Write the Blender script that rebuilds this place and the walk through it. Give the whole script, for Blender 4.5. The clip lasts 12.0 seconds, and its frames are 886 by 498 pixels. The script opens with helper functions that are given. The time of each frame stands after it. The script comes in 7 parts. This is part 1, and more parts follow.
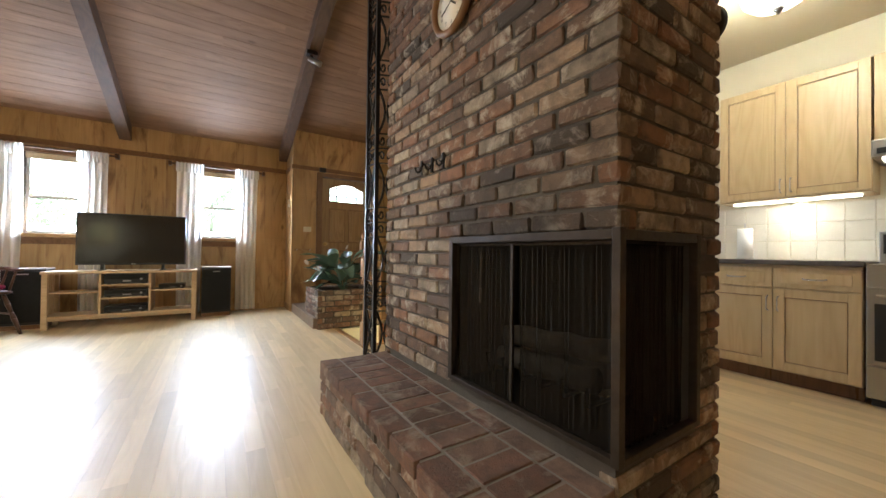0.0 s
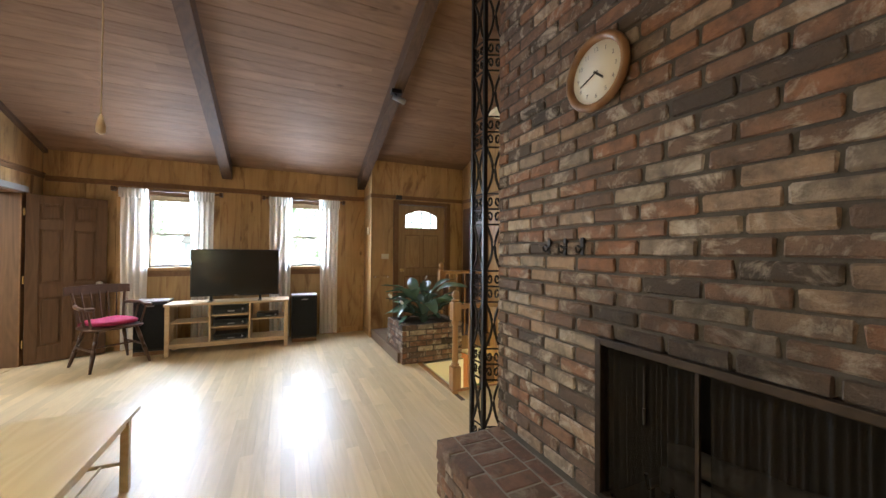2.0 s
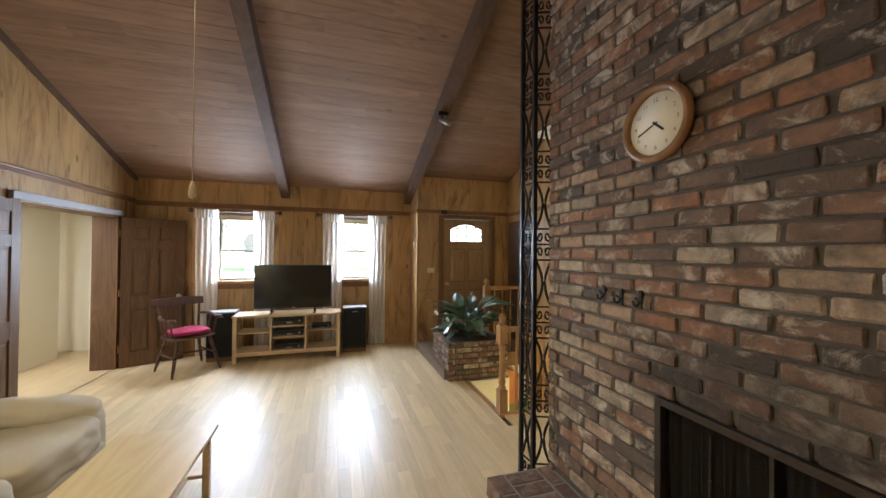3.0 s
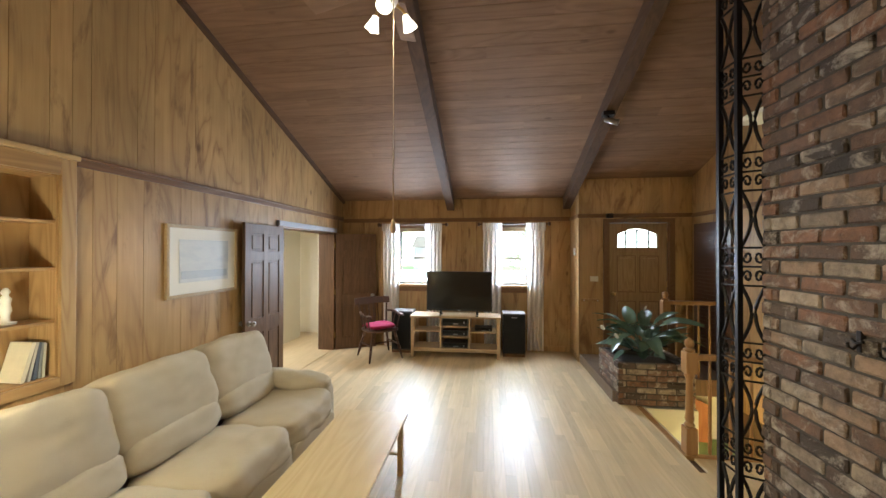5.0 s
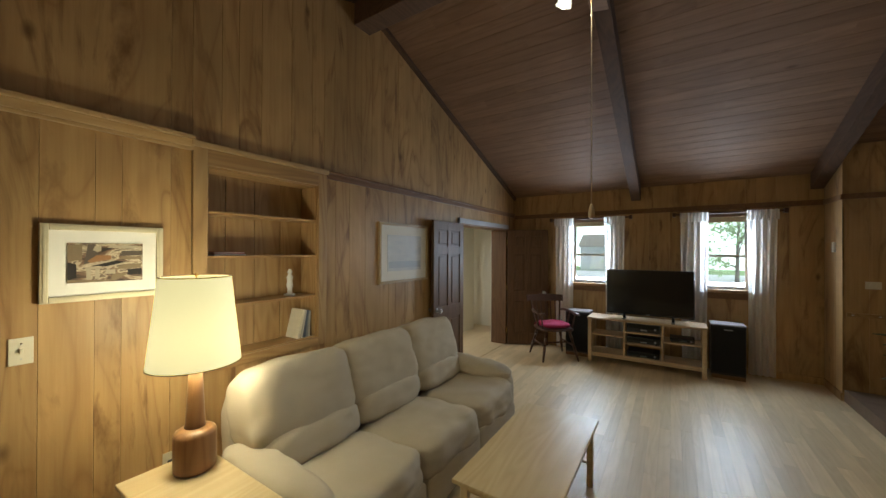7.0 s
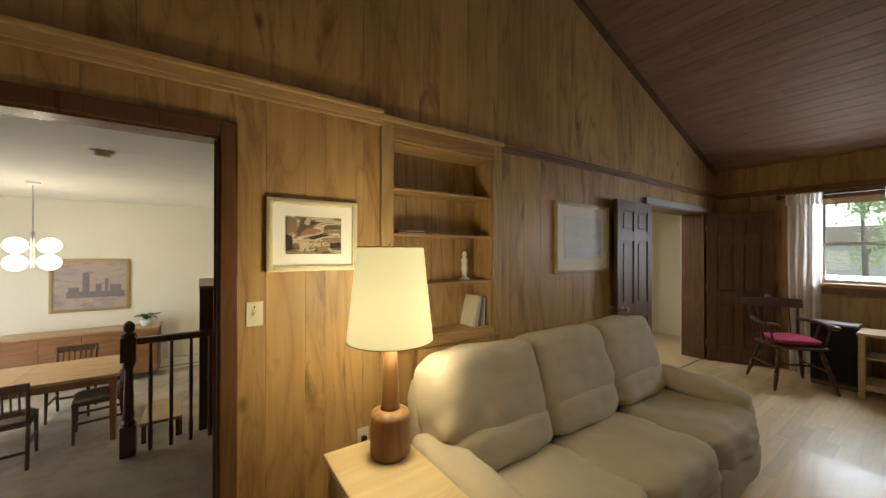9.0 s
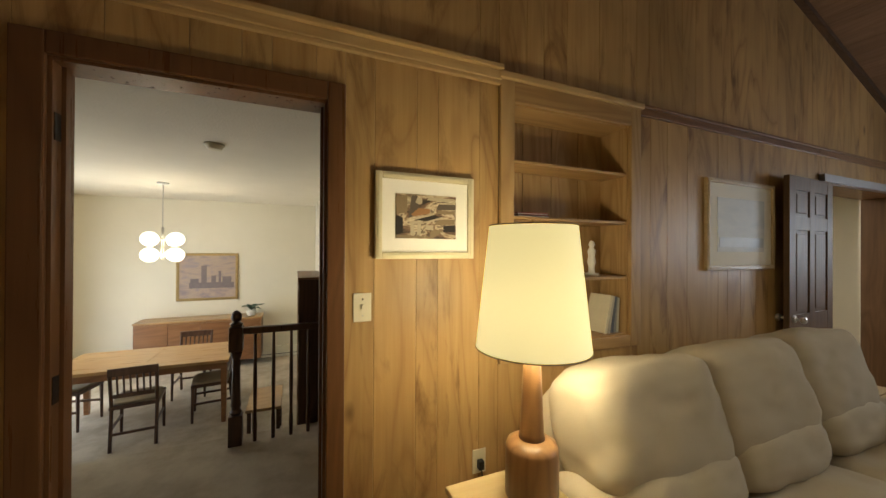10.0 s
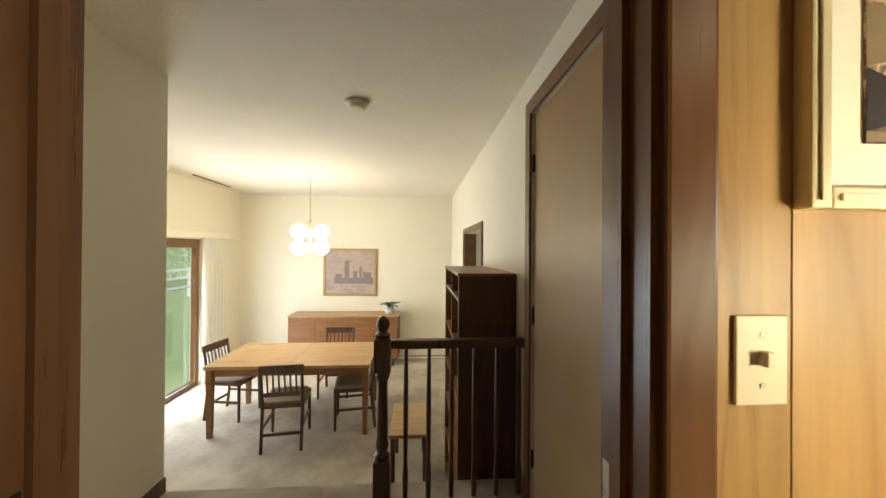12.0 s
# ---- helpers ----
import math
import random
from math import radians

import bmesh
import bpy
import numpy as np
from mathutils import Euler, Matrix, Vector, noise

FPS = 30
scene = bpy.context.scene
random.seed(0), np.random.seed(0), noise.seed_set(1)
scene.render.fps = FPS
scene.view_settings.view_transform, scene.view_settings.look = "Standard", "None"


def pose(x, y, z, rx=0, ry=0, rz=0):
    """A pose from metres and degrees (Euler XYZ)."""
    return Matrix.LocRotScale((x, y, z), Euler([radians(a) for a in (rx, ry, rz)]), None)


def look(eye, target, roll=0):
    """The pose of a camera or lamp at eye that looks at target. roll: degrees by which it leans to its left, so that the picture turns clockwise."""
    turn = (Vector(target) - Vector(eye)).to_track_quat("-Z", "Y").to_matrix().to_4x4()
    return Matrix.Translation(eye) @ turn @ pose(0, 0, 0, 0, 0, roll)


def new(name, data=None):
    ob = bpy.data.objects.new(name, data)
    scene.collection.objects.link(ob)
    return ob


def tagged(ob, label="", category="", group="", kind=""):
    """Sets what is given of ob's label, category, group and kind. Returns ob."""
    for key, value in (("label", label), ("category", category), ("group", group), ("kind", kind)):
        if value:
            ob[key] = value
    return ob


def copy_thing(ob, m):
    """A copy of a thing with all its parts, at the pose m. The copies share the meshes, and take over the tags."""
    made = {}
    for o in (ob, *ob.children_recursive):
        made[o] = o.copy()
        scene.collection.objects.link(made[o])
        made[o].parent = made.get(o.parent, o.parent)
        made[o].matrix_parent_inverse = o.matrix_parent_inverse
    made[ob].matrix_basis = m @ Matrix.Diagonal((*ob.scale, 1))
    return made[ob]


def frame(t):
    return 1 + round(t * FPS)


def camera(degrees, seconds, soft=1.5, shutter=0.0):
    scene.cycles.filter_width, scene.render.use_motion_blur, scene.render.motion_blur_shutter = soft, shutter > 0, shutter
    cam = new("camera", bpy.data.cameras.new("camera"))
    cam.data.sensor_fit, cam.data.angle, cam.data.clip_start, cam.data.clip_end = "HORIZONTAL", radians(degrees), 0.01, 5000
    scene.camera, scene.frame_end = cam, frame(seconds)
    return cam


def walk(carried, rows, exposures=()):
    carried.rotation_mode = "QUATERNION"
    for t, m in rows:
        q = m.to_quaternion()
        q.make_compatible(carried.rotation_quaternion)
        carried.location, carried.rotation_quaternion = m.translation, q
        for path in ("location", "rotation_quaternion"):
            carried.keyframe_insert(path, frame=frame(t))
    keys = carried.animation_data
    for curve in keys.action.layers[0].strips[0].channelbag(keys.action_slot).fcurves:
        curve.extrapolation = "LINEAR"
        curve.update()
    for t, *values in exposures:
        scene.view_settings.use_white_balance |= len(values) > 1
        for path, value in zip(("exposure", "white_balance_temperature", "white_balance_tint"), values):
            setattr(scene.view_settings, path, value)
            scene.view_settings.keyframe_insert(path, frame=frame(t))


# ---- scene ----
cam = camera(103.1, 12.0)
PATH = [
    (0, (-0.129, 1.037, 0.948), (0.954, 2.718, 0.97), 0.7),
    (0.5, (-0.193, 1.164, 1.032), (0.816, 2.891, 1.048), 0.7),
    (1, (-0.272, 1.258, 1.146), (0.667, 3.024, 1.162), 0.6),
    (1.5, (-0.359, 1.294, 1.256), (0.517, 3.091, 1.278), 0.6),
    (2, (-0.401, 1.316, 1.366), (0.418, 3.141, 1.387), 0.4),
    (2.5, (-0.422, 1.322, 1.485), (0.314, 3.182, 1.505), 0.3),
    (2.7, (-0.442, 1.312, 1.531), (0.244, 3.19, 1.552), 0.4),
    (4.5, (-0.501, 1.231, 1.729), (-0.53, 3.23, 1.747), 0.1),
    (5, (-0.549, 1.227, 1.73), (-0.802, 3.211, 1.741), 0.1),
    (5.5, (-0.562, 1.218, 1.708), (-1.048, 3.158, 1.72), 0.1),
    (6, (-0.59, 1.207, 1.691), (-1.299, 3.078, 1.701), 0.1),
    (6.5, (-0.638, 1.206, 1.679), (-1.553, 2.985, 1.688), 0.1),
    (7, (-0.729, 1.221, 1.665), (-1.822, 2.896, 1.673), 0.2),
    (7.2, (-0.776, 1.216, 1.659), (-1.931, 2.849, 1.664), 0.3),
    (9, (-1.237, 1.293, 1.517), (-2.884, 2.427, 1.524), 0.1),
    (9.5, (-1.473, 1.268, 1.469), (-3.226, 2.231, 1.477), 0.2),
    (10, (-1.702, 1.243, 1.443), (-3.543, 2.025, 1.45), 0.3),
    (10.5, (-1.973, 1.241, 1.424), (-3.883, 1.833, 1.432), 0.3),
    (11, (-2.235, 1.178, 1.399), (-4.192, 1.587, 1.408), 0.4),
    (11.5, (-2.5, 1.098, 1.372), (-4.482, 1.364, 1.38), 0.2),
    (12, (-2.777, 1.045, 1.343), (-4.772, 1.184, 1.352), 0.4),
]
EXPOSURE = ((0, 0.5, 5400, 11), (1.5, 0.44, 5400, 11), (2.5, 0.2, 5400, 11), (4.5, 0.18, 5550, 10), (5.5, 0.17, 5550, 8), (6.0, -0.08, 5600, 6), (6.5, -0.66, 5550, 5), (7.0, -1.08, 5500, 7),
            (9.5, -1.22, 6200, 11), (10.5, -1.28, 6150, 10), (11.0, -1.42, 6000, 9), (11.5, -1.1, 6000, 9), (12.0, -0.6, 6150, 11))
walk(cam, [(t, look(eye, target, roll)) for t, eye, target, roll in PATH], EXPOSURE)

# ---- light ----
world = bpy.data.worlds.new("world")
scene.world = world
world.use_nodes = True
wn = world.node_tree
sky = wn.nodes.new("ShaderNodeTexSky")
sky.sky_type = "NISHITA"
sky.sun_disc = False
sky.sun_elevation, sky.sun_rotation = radians(48), radians(115)
wn.links.new(sky.outputs["Color"], wn.nodes["Background"].inputs["Color"])
wn.nodes["Background"].inputs["Strength"].default_value = 0.15


def lamp(name, kind, place, power, colour, size=0.1, aim=None, size_y=None):
    data = bpy.data.lights.new(name, kind)
    data.energy, data.color = power, colour
    if kind == "AREA":
        data.size = size
        if size_y:
            data.shape, data.size_y = "RECTANGLE", size_y
    elif kind == "SUN":
        data.angle = radians(size)
    else:
        data.shadow_soft_size = size
        if kind == "SPOT":
            data.spot_size, data.spot_blend = radians(145), 0.7
    ob = new(name, data)
    ob.matrix_world = look(place, aim) if aim else pose(*place)
    return ob


WARM, DAY = (1.0, 0.84, 0.5), (0.88, 0.95, 1.0)
lamp("sun", "SUN", (20, -9, 24), 5.0, (1.0, 0.95, 0.88), 0.5, (0, 0, 0))
for wx in (-1.894, -0.093):
    lamp("window_light", "AREA", (wx, 7.545, 1.6), 74, DAY, 0.5, (wx, 0, 0.9), 0.9)
lamp("door_light", "AREA", (1.74, 6.985, 1.93), 3, DAY, 0.5, (1.74, 0, 1.4), 0.2)
lamp("slider_light", "AREA", (-7.2, -2.05, 0.4), 125, DAY, 1.3, (-7.2, 0, 0.3), 1.8)
lamp("table_lamp_bulb", "POINT", (-2.722, 2.02, 1.21), 54, WARM, 0.1)
for k in range(3):
    a = 2.1 * k + 0.6
    lamp("fan_bulb", "SPOT", (-1.14 + 0.15 * math.cos(a), 3.27 + 0.15 * math.sin(a), 3.06), 36, WARM, 0.03)
lamp("chandelier_bulb", "POINT", (-7.32, -0.32, 1.4), 72, (1.0, 0.86, 0.6), 0.15)
lamp("kitchen_bulb", "POINT", (2.7, 1.72, 2.56), 50, (1.0, 0.86, 0.6), 0.05)
lamp("under_cabinet_strip", "AREA", (3.86, 1.9, 1.4), 5, (1.0, 0.86, 0.62), 0.04, (3.9, 1.9, 0), 0.75)
lamp("stairwell_bulb", "POINT", (2.2, 5.22, -0.6), 26, (1.0, 0.72, 0.28), 0.06)
lamp("bedroom_light", "AREA", (-4.3, 6.3, 2.2), 48, (1.0, 0.93, 0.8), 0.6, (-4.3, 6.3, 0))


# ---- materials ----
def mat(name, base, rough=0.6, metal=0.0, spec=0.5):
    m = bpy.data.materials.new(name)
    m.use_nodes = True
    b = m.node_tree.nodes["Principled BSDF"]
    b.inputs["Base Color"].default_value = (*base, 1)
    b.inputs["Roughness"].default_value = rough
    b.inputs["Metallic"].default_value = metal
    b.inputs["Specular IOR Level"].default_value = spec
    return m


def add(m, kind, **values):
    n = m.node_tree.nodes.new(kind)
    for k, v in values.items():
        n.inputs[k].default_value = v
    return n


def wire(m, a, b):
    m.node_tree.links.new(a, b)


def maths(m, op, a, b):
    n = m.node_tree.nodes.new("ShaderNodeMath")
    n.operation = op
    for i, v in enumerate((a, b)):
        if isinstance(v, (int, float)):
            n.inputs[i].default_value = v
        else:
            wire(m, v, n.inputs[i])
    return n.outputs[0]


def ramp(m, fac, stops):
    n = m.node_tree.nodes.new("ShaderNodeValToRGB")
    el = n.color_ramp.elements
    while len(el) < len(stops):
        el.new(0.5)
    for e, (p, c) in zip(el, stops):
        e.position, e.color = p, (*c, 1)
    wire(m, fac, n.inputs["Fac"])
    return n.outputs["Color"]


def mixc(m, fac, a, b, blend="MIX"):
    n = m.node_tree.nodes.new("ShaderNodeMix")
    n.data_type, n.blend_type = "RGBA", blend
    for key, v in ((0, fac), (6, a), (7, b)):
        if isinstance(v, (int, float)):
            n.inputs[key].default_value = v
        elif isinstance(v, tuple):
            n.inputs[key].default_value = (*v, 1)
        else:
            wire(m, v, n.inputs[key])
    return n.outputs[2]


def piece_random(m):
    """One number for each object and each island of its mesh."""
    o, g = add(m, "ShaderNodeObjectInfo"), add(m, "ShaderNodeNewGeometry")
    return maths(m, "FRACT", maths(m, "ADD", o.outputs["Random"], maths(m, "MULTIPLY", g.outputs["Random Per Island"], 7.31)), 0)


def coords(m, rand=None, scale=(1, 1, 1)):
    """Object coordinates, moved by the piece's number, then scaled."""
    out = add(m, "ShaderNodeTexCoord").outputs["Object"]
    if rand is not None:
        c = add(m, "ShaderNodeCombineXYZ")
        for i, k in enumerate((17.0, 23.0, 31.0)):
            wire(m, maths(m, "MULTIPLY", rand, k), c.inputs[i])
        v = m.node_tree.nodes.new("ShaderNodeVectorMath")
        wire(m, out, v.inputs[0])
        wire(m, c.outputs[0], v.inputs[1])
        out = v.outputs[0]
    mp = add(m, "ShaderNodeMapping", Scale=scale)
    wire(m, out, mp.inputs["Vector"])
    return mp.outputs["Vector"]


def tex(m, vec, scale, detail=4.0, rough=0.55, distort=0.0):
    n = add(m, "ShaderNodeTexNoise", Scale=scale, Detail=detail, Roughness=rough, Distortion=distort)
    wire(m, vec, n.inputs["Vector"])
    return n.outputs["Fac"]


def bump(m, height, strength, distance):
    n = add(m, "ShaderNodeBump", Strength=strength, Distance=distance)
    wire(m, height, n.inputs["Height"])
    wire(m, n.outputs["Normal"], m.node_tree.nodes["Principled BSDF"].inputs["Normal"])


def base_of(m):
    return m.node_tree.nodes["Principled BSDF"].inputs


def wood(name, light, mid, dark, rough=0.45, along=2, vary=0.35, figure=0.5, knots=0.0, relief=0.15, spec=0.4, ring=5.0):
    """Wood whose grain runs along axis 0, 1 or 2: fibres, growth figure, knots, and a tone for each piece."""
    m = mat(name, mid, rough, 0, spec)
    r = piece_random(m)
    fine, wide = [38.0] * 3, [ring] * 3
    fine[along], wide[along] = 1.6, ring * 0.12
    f = tex(m, coords(m, r, tuple(fine)), 1.0, 6, 0.65)
    w = tex(m, coords(m, r, tuple(wide)), 1.0, 2, 0.5, 0.6)
    bands = maths(m, "FRACT", maths(m, "MULTIPLY", w, 9.0), 0)
    bands = maths(m, "ABSOLUTE", maths(m, "SUBTRACT", maths(m, "MULTIPLY", bands, 2.0), 1.0), 0)
    g = maths(m, "ADD", maths(m, "MULTIPLY", f, 1 - figure), maths(m, "MULTIPLY", bands, figure))
    col = ramp(m, g, ((0.12, dark), (0.5, mid), (0.85, light)))
    tone = add(m, "ShaderNodeHueSaturation", Saturation=1.0)
    wire(m, col, tone.inputs["Color"])
    wire(m, maths(m, "ADD", maths(m, "MULTIPLY", r, vary), 1 - vary / 2), tone.inputs["Value"])
    col = tone.outputs["Color"]
    blotch = tex(m, coords(m, None, (1, 1, 1)), 1.3, 3, 0.6)
    col = mixc(m, maths(m, "MULTIPLY", blotch, 0.5), col, tuple(c * 0.55 for c in mid))
    if knots:
        v = add(m, "ShaderNodeTexVoronoi", Scale=1.0)
        kn = [3.0] * 3
        kn[along] = 1.5
        wire(m, coords(m, r, tuple(kn)), v.inputs["Vector"])
        spot = ramp(m, v.outputs["Distance"], ((0.03, (1, 1, 1)), (0.09, (0, 0, 0))))
        col = mixc(m, maths(m, "MULTIPLY", spot, knots), col, tuple(c * 0.35 for c in dark))
    wire(m, col, base_of(m)["Base Color"])
    wire(m, maths(m, "ADD", maths(m, "MULTIPLY", f, 0.25), rough - 0.12), base_of(m)["Roughness"])
    bump(m, f, relief, 0.002)
    return m


def plywood(name, light, mid, dark, flame, rough=0.42):
    """Rotary-cut pine with upright grain: broad arched figure, brown flames, fine fibres, a tone for each board."""
    m = mat(name, mid, rough, 0, 0.35)
    r = piece_random(m)
    fibre = tex(m, coords(m, r, (42, 42, 1.5)), 1.0, 6, 0.65)
    wide = tex(m, coords(m, r, (2.6, 2.6, 0.55)), 1.0, 2, 0.5, 0.9)
    lines = maths(m, "ABSOLUTE", maths(m, "SUBTRACT", maths(m, "MULTIPLY", maths(m, "FRACT", maths(m, "MULTIPLY", wide, 4.5), 0), 2.0), 1.0), 0)
    lines = ramp(m, lines, ((0.0, (1, 1, 1)), (0.16, (0.45, 0.45, 0.45)), (0.6, (0, 0, 0))))
    streak = ramp(m, tex(m, coords(m, r, (3.4, 3.4, 0.75)), 1.0, 5, 0.62, 2.2), ((0.54, (0, 0, 0)), (0.7, (1, 1, 1))))
    fade = tex(m, coords(m, None, (1, 1, 0.7)), 1.4, 3, 0.6)
    col = ramp(m, fibre, ((0.25, mid), (0.75, light)))
    col = mixc(m, maths(m, "MULTIPLY", lines, maths(m, "MULTIPLY", fade, 1.0)), col, dark)
    col = mixc(m, maths(m, "MULTIPLY", streak, 0.7), col, flame)
    v = add(m, "ShaderNodeTexVoronoi", Scale=1.0)
    wire(m, coords(m, r, (2.6, 2.6, 1.3)), v.inputs["Vector"])
    knot = ramp(m, v.outputs["Distance"], ((0.025, (1, 1, 1)), (0.08, (0, 0, 0))))
    col = mixc(m, maths(m, "MULTIPLY", knot, 0.7), col, tuple(c * 0.6 for c in flame))
    tone = add(m, "ShaderNodeHueSaturation", Saturation=1.0)
    wire(m, col, tone.inputs["Color"])
    wire(m, maths(m, "ADD", maths(m, "MULTIPLY", r, 0.14), maths(m, "ADD", maths(m, "MULTIPLY", fade, 0.9), 0.5)), tone.inputs["Value"])
    wire(m, tone.outputs["Color"], base_of(m)["Base Color"])
    wire(m, maths(m, "ADD", maths(m, "MULTIPLY", fibre, 0.25), rough - 0.12), base_of(m)["Roughness"])
    bump(m, fibre, 0.08, 0.002)
    return m


def mottled(name, a, b, rough, scale=6.0, relief=0.1, grain=200.0, metal=0.0, spec=0.4, dist=0.002, hard=False):
    """A painted, woven or metal surface: soft blotches and a fine relief."""
    m = mat(name, a, rough, metal, spec)
    v = coords(m)
    blot = tex(m, v, scale, 5, 0.6)
    if hard:
        blot = ramp(m, blot, ((0.38, (0, 0, 0)), (0.62, (1, 1, 1))))
    wire(m, mixc(m, blot, a, b), base_of(m)["Base Color"])
    fine = tex(m, v, grain, 2, 0.5)
    wire(m, maths(m, "ADD", maths(m, "MULTIPLY", tex(m, v, scale * 3, 3), 0.2), rough - 0.1), base_of(m)["Roughness"])
    bump(m, fine, relief, dist)
    return m


def glow(name, colour, strength):
    m = mat(name, colour, 0.5)
    base_of(m)["Emission Color"].default_value = (*colour, 1)
    base_of(m)["Emission Strength"].default_value = strength
    return m


M_PANEL = plywood("pine_panelling", (0.46, 0.3, 0.125), (0.365, 0.216, 0.083), (0.2, 0.095, 0.034), (0.11, 0.045, 0.016))
M_CEIL = wood("stained_boards", (0.29, 0.175, 0.105), (0.24, 0.142, 0.084), (0.165, 0.096, 0.057), 0.62, 0, 0.2, 0.3, 0.5, 0.1, 0.15)
M_BEAM = wood("beam_wood", (0.15, 0.088, 0.052), (0.115, 0.067, 0.04), (0.07, 0.042, 0.026), 0.66, 1, 0.2, 0.3, 0.0, 0.3, 0.2)
M_TRIM = wood("stained_trim", (0.24, 0.125, 0.05), (0.19, 0.095, 0.037), (0.11, 0.052, 0.02), 0.4, 1, 0.2, 0.3)
M_SHELF = wood("shelf_pine", (0.48, 0.3, 0.125), (0.4, 0.24, 0.095), (0.27, 0.15, 0.056), 0.42, 1, 0.15, 0.4)
M_SHELFV = wood("shelf_pine_upright", (0.5, 0.335, 0.15), (0.42, 0.265, 0.112), (0.29, 0.165, 0.066), 0.42, 2, 0.1, 0.45)
M_FDOOR = wood("front_door_wood", (0.42, 0.28, 0.14), (0.35, 0.225, 0.108), (0.24, 0.145, 0.066), 0.45, 2, 0.12, 0.35, 0.0, 0.1, 0.25)
M_CASING = wood("red_brown_casing", (0.18, 0.085, 0.036), (0.14, 0.064, 0.027), (0.075, 0.033, 0.014), 0.3, 2, 0.15, 0.3)
M_DOOR = wood("stained_door", (0.2, 0.115, 0.06), (0.15, 0.085, 0.044), (0.09, 0.05, 0.026), 0.5, 2, 0.15, 0.3, 0.0, 0.15, 0.2)
M_FLOOR = wood("oak_floor", (0.78, 0.615, 0.37), (0.69, 0.53, 0.3), (0.56, 0.405, 0.21), 0.41, 1, 0.28, 0.22, 0.0, 0.012, 0.5)
M_MAPLE = wood("maple_cabinet", (0.66, 0.51, 0.28), (0.6, 0.45, 0.235), (0.5, 0.355, 0.17), 0.36, 2, 0.12, 0.35)
M_BIRCH = wood("birch_table", (0.78, 0.63, 0.37), (0.71, 0.55, 0.3), (0.62, 0.45, 0.225), 0.36, 1, 0.12, 0.35)
M_PALE = wood("pale_pine", (0.62, 0.47, 0.29), (0.55, 0.4, 0.235), (0.45, 0.31, 0.17), 0.45, 0, 0.1, 0.3)
M_OAKRAIL = wood("honey_oak", (0.5, 0.29, 0.11), (0.4, 0.22, 0.08), (0.28, 0.14, 0.05), 0.35, 2, 0.12, 0.3)
M_DARK = wood("dark_wood", (0.125, 0.064, 0.038), (0.09, 0.045, 0.027), (0.048, 0.025, 0.016), 0.32, 2, 0.12, 0.3)
M_TEAK = wood("teak", (0.33, 0.16, 0.068), (0.26, 0.12, 0.048), (0.17, 0.075, 0.03), 0.36, 1, 0.12, 0.35)
M_TABLETOP = wood("table_teak", (0.5, 0.32, 0.15), (0.42, 0.26, 0.115), (0.3, 0.17, 0.07), 0.3, 1, 0.12, 0.35)
M_WALNUT = wood("lamp_wood", (0.31, 0.17, 0.075), (0.24, 0.125, 0.052), (0.14, 0.066, 0.028), 0.35, 2, 0.1, 0.4)
M_SUBWALL = mat("panel_groove", (0.1, 0.055, 0.024), 0.7)
M_WHITE = mottled("cream_paint", (0.78, 0.73, 0.6), (0.7, 0.65, 0.52), 0.7, 2.0, 0.08, 120)
M_TEXCEIL = mottled("textured_ceiling", (0.76, 0.71, 0.6), (0.68, 0.63, 0.52), 0.85, 3.0, 0.6, 60, dist=0.006)
M_KWALL = mottled("kitchen_paint", (0.72, 0.66, 0.48), (0.66, 0.6, 0.43), 0.7, 2.0, 0.08, 120)
M_CARPET = mottled("carpet", (0.6, 0.53, 0.42), (0.43, 0.365, 0.275), 0.95, 2.6, 1.0, 260, spec=0.1, dist=0.012, hard=True)
M_IRON = mottled("black_iron", (0.018, 0.016, 0.015), (0.035, 0.03, 0.027), 0.45, 20, 0.2, 150, 0.6)
M_FRAME = mottled("sooty_steel", (0.02, 0.016, 0.013), (0.085, 0.062, 0.045), 0.6, 16, 0.35, 90, 0.7)
M_SOOT = mottled("soot", (0.012, 0.011, 0.01), (0.035, 0.03, 0.026), 0.95, 8, 0.6, 60)
M_ASH = mottled("ash_wood", (0.24, 0.22, 0.2), (0.07, 0.06, 0.052), 0.9, 12, 0.7, 70)
M_MORTAR = mottled("mortar", (0.05, 0.042, 0.035), (0.11, 0.094, 0.076), 0.95, 10, 0.9, 120, dist=0.004)
M_PALEMORTAR = mottled("pale_mortar", (0.3, 0.265, 0.23), (0.19, 0.165, 0.14), 0.95, 10, 0.9, 120, dist=0.004)
M_SOFA = mottled("sofa_fabric", (0.52, 0.455, 0.345), (0.45, 0.385, 0.285), 0.92, 5.0, 0.85, 300, spec=0.15, dist=0.003)
M_SEAM = mottled("sofa_piping", (0.3, 0.25, 0.18), (0.24, 0.2, 0.14), 0.9, 8, 0.3, 300)
M_BLACK = mottled("black_plastic", (0.012, 0.012, 0.013), (0.02, 0.02, 0.02), 0.4, 8, 0.1, 300)
M_GRILLE = mottled("speaker_cloth", (0.01, 0.01, 0.011), (0.018, 0.018, 0.018), 0.95, 20, 0.6, 400)
M_SCREEN = mottled("tv_screen", (0.008, 0.008, 0.009), (0.01, 0.01, 0.011), 0.12, 2, 0.0, 100, spec=0.45)
M_GREYTOP = mottled("grey_vinyl", (0.34, 0.33, 0.33), (0.28, 0.27, 0.27), 0.5, 6, 0.1, 200)
